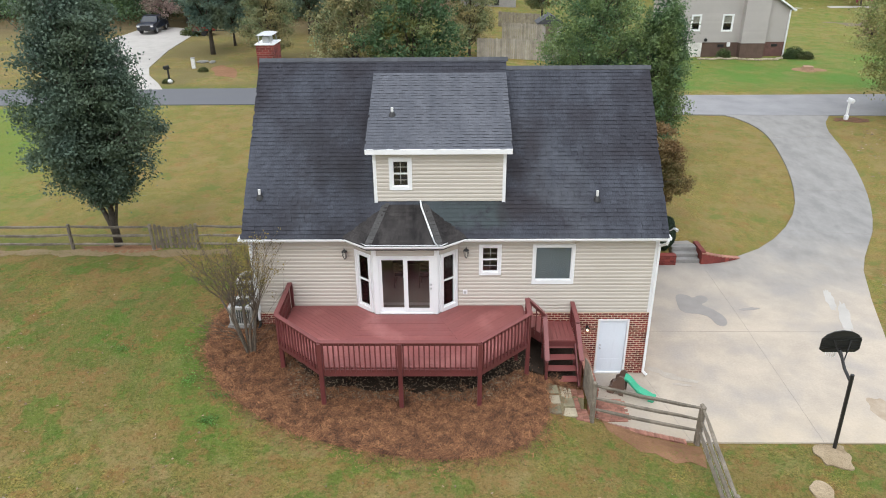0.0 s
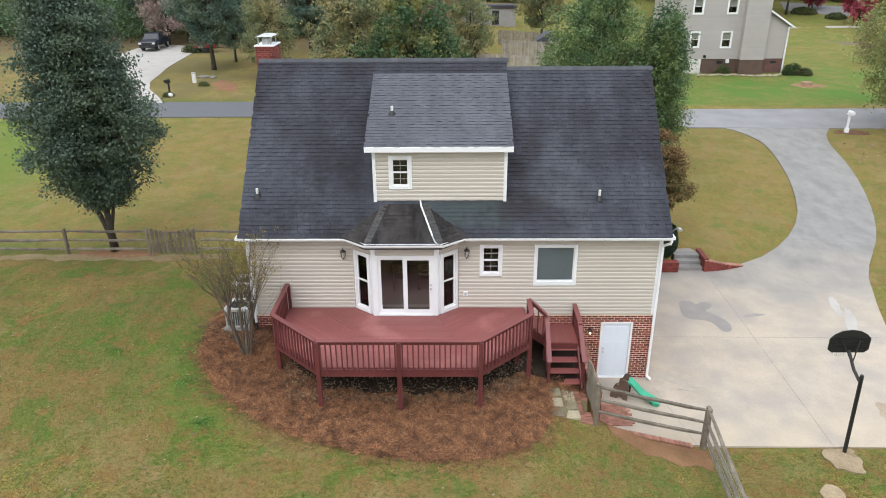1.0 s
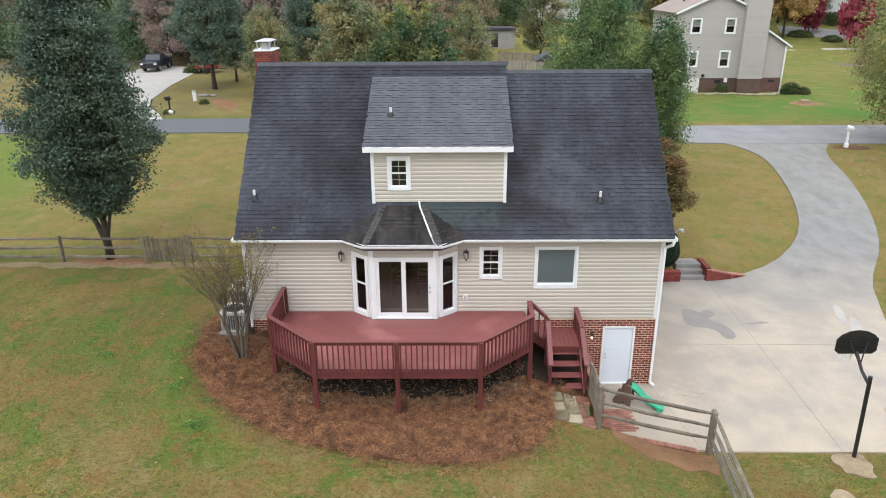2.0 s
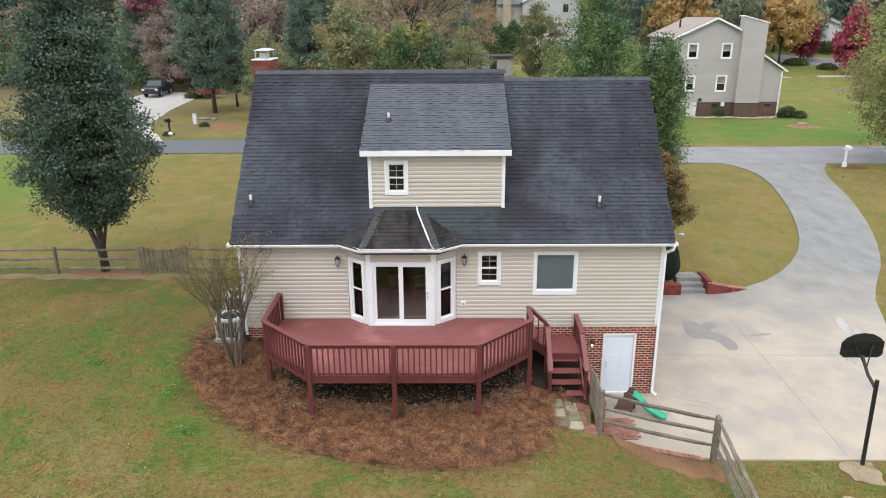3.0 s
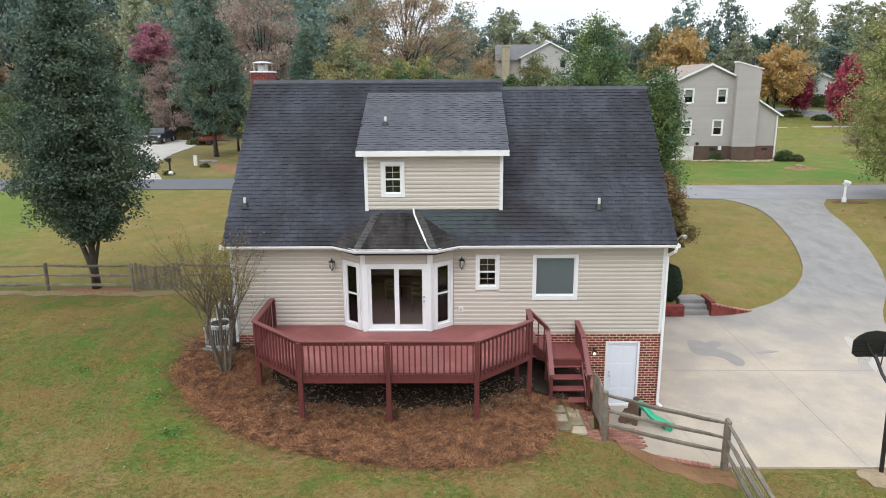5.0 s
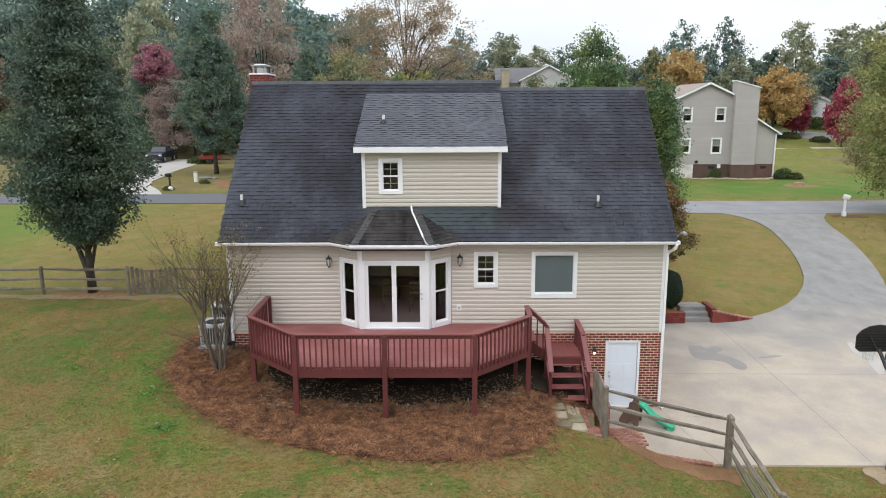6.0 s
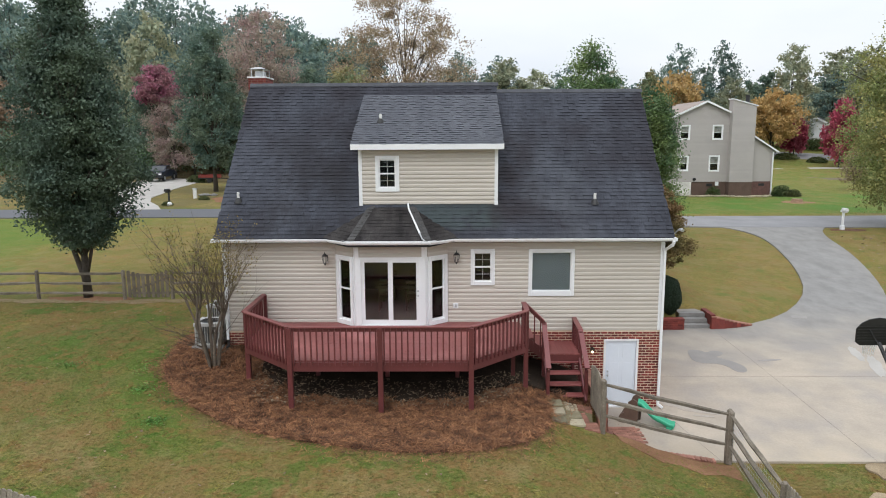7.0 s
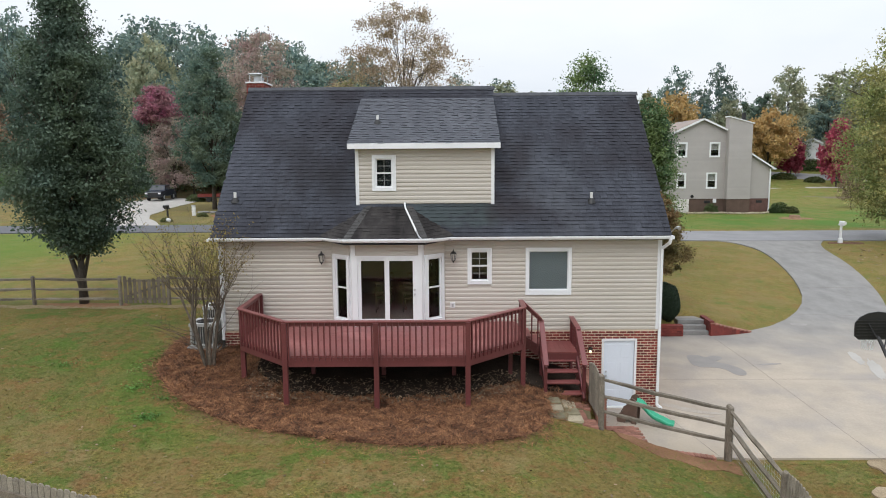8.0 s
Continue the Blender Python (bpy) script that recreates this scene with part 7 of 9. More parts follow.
# ---- toddler slide ----
toy = thing("toddler_slide", "brown plastic climber with a green slide", "slide", pose(7.05, -1.10, 0.0, 0, 0, -27) @ Matrix.Scale(0.84, 4))
BROWN_PLASTIC = surface("brown_plastic", (0.15, 0.10, 0.075), (0.12, 0.08, 0.06), 3, 0.5, 0.1, 30, 0.12)
GREEN_PLASTIC = surface("green_plastic", (0.045, 0.41, 0.24), (0.04, 0.35, 0.20), 3, 0.4, 0.03, 30, 0.06)
for y in (-0.28, 0.22):
    prof = [(-0.55, 0.0), (-0.30, 0.0), (-0.25, 0.12), (-0.12, 0.12), (-0.08, 0.0), (0.08, 0.0), (0.10, 0.55), (0.04, 0.82), (-0.08, 0.88), (-0.20, 0.80), (-0.26, 0.62), (-0.36, 0.56), (-0.38, 0.36), (-0.50, 0.30), (-0.58, 0.12)]
    n = len(prof)
    part("side_panel", Geo().add([(x, yy, z) for yy in (y, y + 0.06) for x, z in prof], [tuple(range(n))[::-1], tuple(range(n, 2 * n))] + [(i, (i + 1) % n, n + (i + 1) % n, n + i) for i in range(n)]), BROWN_PLASTIC, toy)
for x, z in ((-0.45, 0.16), (-0.32, 0.38), (-0.12, 0.60)):
    part("step", Geo().box(x - 0.10, x + 0.12, -0.22, 0.22, z - 0.05, z, ch=0.012), BROWN_PLASTIC, toy)
chute = [(0.0, 0.66), (0.10, 0.66), (0.20, 0.61), (0.32, 0.50), (0.45, 0.37), (0.58, 0.27), (0.72, 0.21), (0.86, 0.17), (1.00, 0.11), (1.10, 0.075), (1.24, 0.07)]
g = Geo()
for (xa, za), (xb, zb) in zip(chute, chute[1:]):
    cross = [(-0.19, 0.11), (-0.16, 0.12), (-0.13, 0.02), (0.13, 0.02), (0.16, 0.12), (0.19, 0.11), (0.16, -0.02), (-0.16, -0.02)]
    k = len(cross)
    g.add([(xa, y, za + z) for y, z in cross] + [(xb, y, zb + z) for y, z in cross], [(i, (i + 1) % k, k + (i + 1) % k, k + i) for i in range(k)])
part("chute", g, GREEN_PLASTIC, toy, "curved green plastic chute", True)
part("chute_foot", Geo().box(1.0, 1.2, -0.17, 0.17, 0.0, 0.075, ch=0.01), GREEN_PLASTIC, toy)

# ---- basketball hoop ----
hoop = thing("basketball_hoop", "black pole-mounted basketball hoop with fan backboard", "basketball hoop", pose(12.66, -3.77, gz(12.66, -3.77)))
part("pole", Geo().tube([(0, 0, -0.3), (-0.10, 0.0, 2.62)], 0.054, 12), DARK, hoop)
BBY = 0.62
part("arm", Geo().tube([(-0.08, 0.0, 2.35), (-0.17, 0.30, 2.62), (-0.25, BBY - 0.04, 3.05)], 0.045, 8), DARK, hoop)
for s in (-1, 1):
    part("brace", Geo().tube([(-0.20, 0.38, 2.75), (-0.25 + 0.25 * s, BBY - 0.03, 3.38)], 0.018, 6), DARK, hoop)
board = [(-0.56, 3.02), (-0.45, 2.93), (0.45, 2.93), (0.56, 3.02), (0.56, 3.36), (0.44, 3.50), (0.25, 3.60), (0.0, 3.64), (-0.25, 3.60), (-0.44, 3.50), (-0.56, 3.36)]
n = len(board)
bb = part("backboard", Geo().add([(x - 0.25, y, z + 0.03) for y in (BBY, BBY + 0.03) for x, z in board], [tuple(range(n))[::-1], tuple(range(n, 2 * n))] + [(i, (i + 1) % n, n + (i + 1) % n, n + i) for i in range(n)]), DARK, hoop, "black fan-shaped backboard")
for k in range(6):
    z = 3.06 + 0.075 * k
    part("stiffener", Geo().box(-0.25 - 0.53, -0.25 + 0.53, BBY - 0.025, BBY, z, z + 0.02), DARK, bb)
ring = [(-0.25 + 0.23 * math.cos(a), BBY + 0.36 + 0.23 * math.sin(a), 3.05) for a in np.linspace(0, 2 * math.pi, 25)]
part("rim", Geo().tube(ring, 0.01, 6, False), DARK, hoop)
g = Geo()
for i in range(16):
    a, b = 2 * math.pi * i / 16, 2 * math.pi * (i + 1) / 16
    for s in (-1, 1):
        g.tube([(-0.25 + 0.22 * math.cos(a), BBY + 0.36 + 0.22 * math.sin(a), 3.04), (-0.25 + 0.15 * math.cos(a + s * 0.3), BBY + 0.36 + 0.15 * math.sin(a + s * 0.3), 2.82), (-0.25 + 0.12 * math.cos(a + s * 0.5), BBY + 0.36 + 0.12 * math.sin(a + s * 0.5), 2.62)], 0.004, 3, False)
part("net", g, WHITE, hoop, "white rope net")

# ---- air conditioners ----
AC_CASE = surface("air_conditioner_case", (0.40, 0.40, 0.38), (0.33, 0.33, 0.31), 4, 0.5, 0.1, 40, 0.1)
COIL = surface("coil_grey", (0.10, 0.11, 0.11), (0.07, 0.075, 0.075), 6, 0.7, 0.1)
AC_WHITE = surface("offwhite_enamel", (0.46, 0.46, 0.45), (0.37, 0.37, 0.36), 4, 0.45, 0.05, 40, 0.08)


def air_conditioner(x, y, w, h):
    """A square case with rounded corners, louvred sides, and a fan under a wire grille."""
    ac = thing("air_conditioner", "grey-beige outdoor air conditioner with louvred sides and white top", "air conditioner", pose(x, y, gz(x, y) + 0.03), group="air conditioners")
    part("pad", Geo().box(-w / 2 - 0.08, w / 2 + 0.08, -w / 2 - 0.08, w / 2 + 0.08, -0.08, 0.05, ch=0.01), OLD_CONCRETE, ac)
    part("coil", Geo().box(-w / 2 + 0.05, w / 2 - 0.05, -w / 2 + 0.05, w / 2 - 0.05, 0.06, h - 0.08), COIL, ac)
    part("base_pan", Geo().box(-w / 2, w / 2, -w / 2, w / 2, 0.05, 0.12, ch=0.02), AC_CASE, ac)
    for sx in (-1, 1):
        for sy in (-1, 1):
            part("corner_post", Geo().box(sx * (w / 2 - 0.03) - 0.03, sx * (w / 2 - 0.03) + 0.03, sy * (w / 2 - 0.03) - 0.03, sy * (w / 2 - 0.03) + 0.03, 0.11, h - 0.07, ch=0.015), AC_CASE, ac)
    fin = Geo().box(-0.009, 0.009, -0.012, 0.012, 0.12, h - 0.08).mesh("fin", AC_CASE)
    for i in range(9):
        o = -w / 2 + 0.09 + (w - 0.18) * i / 8
        for px_, py_, turn in ((o, -w / 2 + 0.02, 0), (o, w / 2 - 0.02, 0), (-w / 2 + 0.02, o, 90), (w / 2 - 0.02, o, 90)):
            part("fin", fin, None, ac, at=pose(px_, py_, 0, 0, 0, turn))
    top = Geo()
    ring = [(w * 0.40 * math.cos(a), w * 0.40 * math.sin(a)) for a in np.linspace(0, 2 * math.pi, 25)[:-1]]
    square = [(w * 0.52 * c / max(abs(c), abs(s)), w * 0.52 * s / max(abs(c), abs(s))) for c, s in ((math.cos(a), math.sin(a)) for a in np.linspace(0, 2 * math.pi, 25)[:-1])]
    k = len(ring)
    top.add([(a, b, h) for a, b in ring] + [(a, b, h) for a, b in square] + [(a * 1.01, b * 1.01, h - 0.09) for a, b in square] + [(a, b, h - 0.09) for a, b in ring],
            [(r * k + i, r * k + (i + 1) % k, ((r + 1) % 4) * k + (i + 1) % k, ((r + 1) % 4) * k + i) for r in range(4) for i in range(k)])
    part("top_rim", top, AC_WHITE, ac, "off-white top panel")
    g = Geo().tube([(0, 0, h - 0.06), (0, 0, h - 0.02)], w * 0.10, 12)
    for r in (0.18, 0.26, 0.34, 0.40):
        g.tube([(w * r * math.cos(a), w * r * math.sin(a), h - 0.01) for a in np.linspace(0, 2 * math.pi, 21)], 0.006, 4, False)
    for i in range(12):
        a = 2 * math.pi * i / 12
        g.tube([(0.05 * math.cos(a), 0.05 * math.sin(a), h - 0.01), (w * 0.41 * math.cos(a), w * 0.41 * math.sin(a), h - 0.01)], 0.006, 4, False)
    part("fan_grille", g, DARK, ac)
    part("fan_well", Geo().tube([(0, 0, h - 0.085), (0, 0, h - 0.075)], w * 0.40, 20), DARK, ac)


air_conditioner(-5.52, 0.25, 0.76, 0.74)
air_conditioner(-5.66, 1.75, 0.74, 0.86)
meter = thing("electric_meter", "grey electric meter box on the side wall", "electric meter", pose(HX0 - 0.02, 0.75, 2.9))
part("box", Geo().box(-0.14, 0.0, -0.15, 0.15, 0.0, 0.6, ch=0.01), METAL, meter)
part("conduit", Geo().tube([(-0.07, 0, -1.0), (-0.07, 0, 0.0)], 0.03, 8), METAL, meter)
part("dial", Geo().tube([(-0.14, 0, 0.42), (-0.22, 0, 0.42)], 0.09, 12), LAMP_GLASS, meter)


# ---- shrub of several pale stems ----
MYRTLE_LEAF = foliage("myrtle_leaves", (0.23, 0.215, 0.055), (0.15, 0.17, 0.045), (0.27, 0.20, 0.055))
TWIG_BARK = surface("thin_twig_bark", (0.125, 0.095, 0.066), (0.080, 0.060, 0.043), 5, 0.85, 0.1, 24, 0.25)


def crape_myrtle(x, y):
    """Several pale trunks that end in pruned knuckles, from which many thin whips fan out, with few leaves left near their tips."""
    rr = random.Random(17)
    whips = Geo()
    shrub = thing("crape_myrtle", "nearly bare crape myrtle with many pale stems", "shrub", pose(x, y, gz(x, y)))
    leaf_at = []

    def bent(p, d, ln, n, sway):
        path = [Vector(p)]
        for _ in range(n):
            d = (d + Vector((rr.uniform(-1, 1), rr.uniform(-1, 1), rr.uniform(-0.3, 0.6))) * sway).normalized()
            path.append(path[-1] + d * (ln / n))
        return path, d

    def whip(p, d, ln, r, leafy):
        path, d1 = bent(p, d, ln, 4, 0.20)
        whips.tube(path, [r, r * 0.8, r * 0.6, r * 0.45, r * 0.25], 4, False)
        for k in (1, 2, 2, 3, 3):
            if rr.random() < 0.75:
                q = path[k].lerp(path[k + 1], rr.random())
                side = (d1 + Vector((rr.uniform(-0.9, 0.9), rr.uniform(-0.9, 0.9), rr.uniform(-0.1, 0.5)))).normalized()
                twig, _ = bent(q, side, ln * rr.uniform(0.18, 0.42), 2, 0.15)
                whips.tube(twig, [r * 0.5, r * 0.38, r * 0.22], 3, False)
                leaf_at.extend((t, leafy) for t in twig[1:])
        leaf_at.extend((t, leafy) for t in path[2:])

    for k in range(7):
        a = k * 2 * math.pi / 7 + rr.uniform(-0.3, 0.3)
        o = Vector((math.cos(a), math.sin(a), 0))
        path, d = bent(o * rr.uniform(0.04, 0.13) - Vector((0, 0, 0.08)), (Vector((-0.10, 0, 1)) + o * rr.uniform(0.10, 0.26)).normalized(), rr.uniform(1.15, 1.6), 5, 0.07)
        r = rr.uniform(0.030, 0.045)
        stem = part("stem", Geo().tube(path, [r * f for f in (1.25, 1.05, 0.98, 0.95, 0.92, 1.2)], 8, False), PALE_BARK, shrub, smooth=True)
        for _ in range(2):
            nd = (d + Vector((rr.uniform(-0.35, 0.35), rr.uniform(-0.35, 0.35), 0.3))).normalized()
            arm, d2 = bent(path[-1], nd, rr.uniform(0.45, 0.85), 3, 0.08)
            part("branch", Geo().tube(arm, [r * 0.75, r * 0.62, r * 0.6, r * 0.95], 7, False), PALE_BARK, stem, smooth=True)
            for _ in range(7):
                fan = (d2 * 0.7 + Vector((rr.uniform(-1.0, 0.7), rr.uniform(-0.8, 0.8), rr.uniform(0.1, 0.85)))).normalized()
                whip(arm[-1], fan, rr.uniform(1.1, 2.05), rr.uniform(0.009, 0.013), 1.0)
        for _ in range(3):   # low side shoots
            q = path[rr.randrange(2, 5)]
            whip(q, (o * 0.7 + Vector((rr.uniform(-0.9, 0.1), rr.uniform(-0.4, 0.4), rr.uniform(0.25, 0.8)))).normalized(), rr.uniform(0.9, 1.8), 0.009, 0.15)
    tagged(part("brushwood", whips, TWIG_BARK, shrub, "many thin grey-brown whips"), kind="stuff")
    rnd = np.random.default_rng(18)
    keep = [p for p, w in leaf_at if p.z > 1.6 and rr.random() < w * min(1.0, 0.06 + 0.24 * max(0.0, p.z - 2.2) + 0.25 * max(0.0, p.x))]
    t = np.array(keep)
    cen = (t[:, None, :] + rnd.normal(size=(len(t), 7, 3)) * 0.09).reshape(-1, 3)
    v, f = leaf_cards(cen, 0.062, rnd)
    part("foliage", fast_mesh("foliage", v, f, MYRTLE_LEAF), None, shrub, "sparse yellow-green leaves")


crape_myrtle(-4.95, -1.35)

# low weeds in the lawn beside the bed
WEED = foliage("clover_leaves", (0.10, 0.23, 0.05), (0.14, 0.27, 0.06), (0.17, 0.27, 0.07))
rnd = np.random.default_rng(61)
for cx, cy, sx, sy, n in ((-5.39, -4.27, 0.30, 0.18, 260), (-6.45, -2.6, 0.35, 0.25, 160), (-5.25, -3.25, 0.40, 0.12, 150), (-9.1, -1.1, 0.4, 0.2, 120), (-6.9, -1.3, 0.25, 0.4, 120)):
    c = rnd.normal(size=(n, 2)) * (sx * 0.6, sy * 0.6) + (cx, cy)
    z = ground_height(c[:, 0], c[:, 1]) + rnd.uniform(0.01, 0.07, n)
    v, f = leaf_cards(np.stack([c[:, 0], c[:, 1], z], 1), 0.06, rnd, up=1.0)
    tagged(new("weeds", fast_mesh("weeds", v, f, WEED)), "patch of bright green clover in the lawn", "weeds", kind="stuff")

# ---- front corner: planter, steps, wall, bush and maple ----
planter = thing("brick_planter", "low red brick planter wall beside the steps", "planter")
part("core", Geo().box(9.6, 11.5, 8.30, 8.62, -0.1, 0.46), BRICK, planter)
g = Geo()
for r in range(6):
    x = 9.6 - (0.1 if r % 2 else 0)
    while x < 11.5:
        g.box(max(x, 9.6), min(x + 0.195, 11.5), 8.285, 8.31, 0.02 + r * 0.0745, 0.08 + r * 0.0745)
        x += 0.205
tagged(part("bricks", g, BRICK, planter), kind="stuff")
steps = thing("front_steps", "three grey concrete steps up to the front walk", "steps")
for k in range(3):
    part("step", Geo().box(11.52, 12.64, 8.50 + 0.30 * k, 9.45, -0.05 if k == 0 else 0.17 * k, 0.17 * (k + 1), ch=0.015), OLD_CONCRETE, steps)
tagged(new("front_walk", Geo().prism([(11.55, 9.45), (12.60, 9.45), (11.9, 11.2), (10.6, 13.2), (9.6, 13.2), (10.9, 10.8)], 0.30, 0.51).mesh("front_walk", CONCRETE)), "pale concrete front walk", "walkway", kind="structure")
bank = thing("curved_brick_wall", "low curved red brick wall beside the steps", "retaining wall")
prev = None
for i in range(11):
    t = i / 10
    x, y = 12.66 + 1.9 * t, 8.46 + 0.55 * t - 0.10 * math.sin(math.pi * t)
    if prev:
        h = 0.52 * (1 - t) + 0.03
        part("wall_block", Geo().beam((*prev, h / 2 - 0.03), (x, y, h / 2 - 0.03), 0.20, h + 0.06), BRICK, bank)
        part("coping", Geo().beam((*prev, h + 0.02), (x, y, h + 0.02), 0.24, 0.04), PAVER, bank)
    prev = (x, y)
part("wall_block", Geo().box(12.64, 12.84, 8.44, 9.6, -0.05, 0.60), BRICK, bank)
BOX_LEAF = foliage("boxwood_leaves", (0.020, 0.040, 0.022), (0.035, 0.060, 0.032), (0.030, 0.050, 0.028))
rnd = np.random.default_rng(44)
a = rnd.normal(size=(9000, 3))
a /= np.linalg.norm(a, axis=1)[:, None]
a *= (0.9 + 0.1 * rnd.uniform(0, 1, 9000) + 0.05 * np.sin(6 * a[:, 0]) * np.sin(5 * a[:, 2]))[:, None]
v, f = leaf_cards(a * np.array([0.58, 0.58, 0.86]) + np.array([0, 0, 0.9]), 0.07, rnd, lean=a * 1.2)
bush = thing("clipped_shrub", "dark green clipped rounded shrub by the steps", "shrub", pose(10.95, 8.95, 0.42))
part("foliage", fast_mesh("foliage", v, f, BOX_LEAF), None, bush)
part("core", Geo().ball((0, 0, 0.9), 0.52, 14, 10, 1, 1, 1.5), BOX_LEAF, bush)
MAPLE_LEAF = foliage("maple_leaves", (0.200, 0.160, 0.065), (0.150, 0.165, 0.060), (0.245, 0.150, 0.070), amount=0.6)
maple = tree_meshes(29, 5.0, 1.3, 1.65, dome, MAPLE_LEAF, BARK, 190, 190, 0.10, 0.27, 0.09, 24, rough=0.35)
plant_tree(maple, 10.5, 10.6, "small maple with orange and olive layered leaves")

# ---- dining corner behind the patio door ----
CHAIR_WOOD = surface("dark_dining_wood", (0.07, 0.04, 0.025), (0.05, 0.03, 0.02), 3, 0.4, 0.05)
table = thing("dining_table", "dark wooden dining table inside the patio door", "table", pose(0.15, 2.1, Z_FLOOR))
part("tabletop", Geo().box(-0.75, 0.75, -0.5, 0.5, 0.71, 0.75, ch=0.008), CHAIR_WOOD, table)
for sx in (-1, 1):
    for sy in (-1, 1):
        part("leg", Geo().box(sx * 0.66 - 0.035, sx * 0.66 + 0.035, sy * 0.42 - 0.035, sy * 0.42 + 0.035, 0.0, 0.71), CHAIR_WOOD, table)
chair = thing("dining_chair", "dark wooden dining chair at the table", "chair", pose(-0.32, 1.35, Z_FLOOR), group="chairs round the table")
part("seat", Geo().box(-0.21, 0.21, -0.2, 0.2, 0.42, 0.46, ch=0.008), CHAIR_WOOD, chair)
for sx in (-1, 1):
    part("leg", Geo().box(sx * 0.19 - 0.018, sx * 0.19 + 0.018, 0.16, 0.195, 0.0, 0.42), CHAIR_WOOD, chair)
    part("leg", Geo().box(sx * 0.19 - 0.018, sx * 0.19 + 0.018, -0.2, -0.165, 0.0, 0.98), CHAIR_WOOD, chair)
for z in (0.62, 0.78, 0.94):
    part("back_slat", Geo().box(-0.18, 0.18, -0.195, -0.175, z - 0.04, z + 0.04), CHAIR_WOOD, chair)
copy_thing(chair, pose(0.55, 1.35, Z_FLOOR, 0, 0, -8))
copy_thing(chair, pose(-0.3, 2.85, Z_FLOOR, 0, 0, 180))
copy_thing(chair, pose(0.55, 2.85, Z_FLOOR, 0, 0, 175))


# ---- marks on the concrete ----
def flat_mark(name, poly, mat, label, category, lift=0.004):
    return tagged(new(name, slab(name, poly, lambda x, y: level_right(y) + lift, 0.03, mat, 1.5)), label, category, kind="structure")


def line_poly(p, q, w):
    p, q = Vector((*p, 0)), Vector((*q, 0))
    s = (q - p).normalized()
    s = Vector((-s.y, s.x, 0)) * w / 2
    return [tuple((p + s).xy), tuple((p - s).xy), tuple((q - s).xy), tuple((q + s).xy)]


for p, q in (((12.66, 4.2), (12.46, -3.54)), ((8.2, 2.68), (17.2, 2.60)), ((12.66, 4.2), (12.7, 8.5)), ((7.96, -0.05), (8.55, -3.50)), ((22.2, 24.6), (26.3, 24.9)), ((20.4, 16.8), (24.3, 16.6)), ((18.0, 12.0), (21.9, 11.5))):
    flat_mark("joint", line_poly(p, q, 0.009), JOINT, "dirty control joint in the concrete", "joint")


puddle = [(10.65, 5.41), (10.85, 5.59), (11.2, 5.51), (11.32, 5.21), (11.65, 5.52), (11.95, 5.31), (11.86, 4.96), (11.44, 4.71), (11.83, 4.36), (12.11, 3.8), (12.07, 3.26), (11.84, 3.0), (11.57, 3.11), (11.52, 3.73), (11.19, 3.97), (10.7, 4.0), (10.51, 4.3), (10.54, 4.71)]
flat_mark("puddle", rounded(puddle), DAMP, "damp puddle stain drying on the concrete", "puddle")
SMUDGE = surface("muddy_smudge", (0.360, 0.318, 0.268), (0.415, 0.372, 0.320), 3.0, 0.9, 0.1, 25, 0.12)
for k, (sx, sy, rx, ry, tn) in enumerate(((8.45, 0.15, 0.28, 0.16, -0.5), (8.85, -0.20, 0.42, 0.16, -0.4), (9.35, -0.45, 0.45, 0.10, -0.25), (9.1, -0.7, 0.35, 0.07, -0.2))):
    flat_mark("stain", rounded(blob(sx, sy, rx, ry, 70 + k, turn=tn)), SMUDGE, "brown muddy smudge below the downspout", "stain", 0.003 + 0.002 * k)
flat_mark("puddle", rounded(blob(13.3, 4.35, 0.40, 0.10, 22, turn=0.18)), WET, "long damp streak on the concrete", "puddle", 0.006)
flat_mark("stain", blob(17.2, 10.2, 0.35, 0.3, 23), DAMP, "dark round stain on the driveway", "stain")
flat_mark("stain", rounded(blob(16.85, 5.1, 0.16, 0.9, 24, 26, turn=-0.28)), PALE_CONCRETE, "pale worn streak on the concrete", "stain")
flat_mark("stain", rounded(blob(16.75, 3.7, 0.2, 1.25, 25, 26, turn=-0.35)), PALE_CONCRETE, "pale worn streak on the concrete", "stain")
flat_mark("stain", rounded(blob(15.1, -2.0, 0.45, 0.62, 26)), surface("clay_stain", (0.30, 0.235, 0.165), (0.40, 0.33, 0.25), 2.5, 0.9, 0.1, 40, 0.1), "brown clay stain on the concrete", "stain")
flat_mark("road_mark", blob(19.5, 31.2, 1.0, 0.14, 28), surface("tar_patch", (0.09, 0.09, 0.095), (0.11, 0.11, 0.115), 2, 0.9, 0.1), "dark tar patch on the road", "tar patch", lift=0.03)

# ---- neighbour's house ----
NB_SIDING = surface("greige_siding", (0.425, 0.395, 0.376), (0.385, 0.357, 0.340), 0.4, 0.6, 0.05, 40, 0.06, piece=0.03)
NB_BASE = surface("brown_block_base", (0.13, 0.085, 0.065), (0.10, 0.065, 0.05), 1.2, 0.9, 0.2, 20, 0.2)
NB_ROOF = surface("pale_brown_shingles", (0.33, 0.27, 0.23), (0.28, 0.23, 0.20), 0.8, 0.9, 0.3, 30, 0.15)
WHITEWASH = surface("stained_whitewash", (0.72, 0.70, 0.66), (0.50, 0.48, 0.45), 1.6, 0.8, 0.1, 12, 0.2)
nb = thing("neighbour_house", "two-storey greige sided house with brown base and chimney", "house", pose(0, 0, 0))
NY, NZ0, NZS = 52.5, 1.2, 3.0
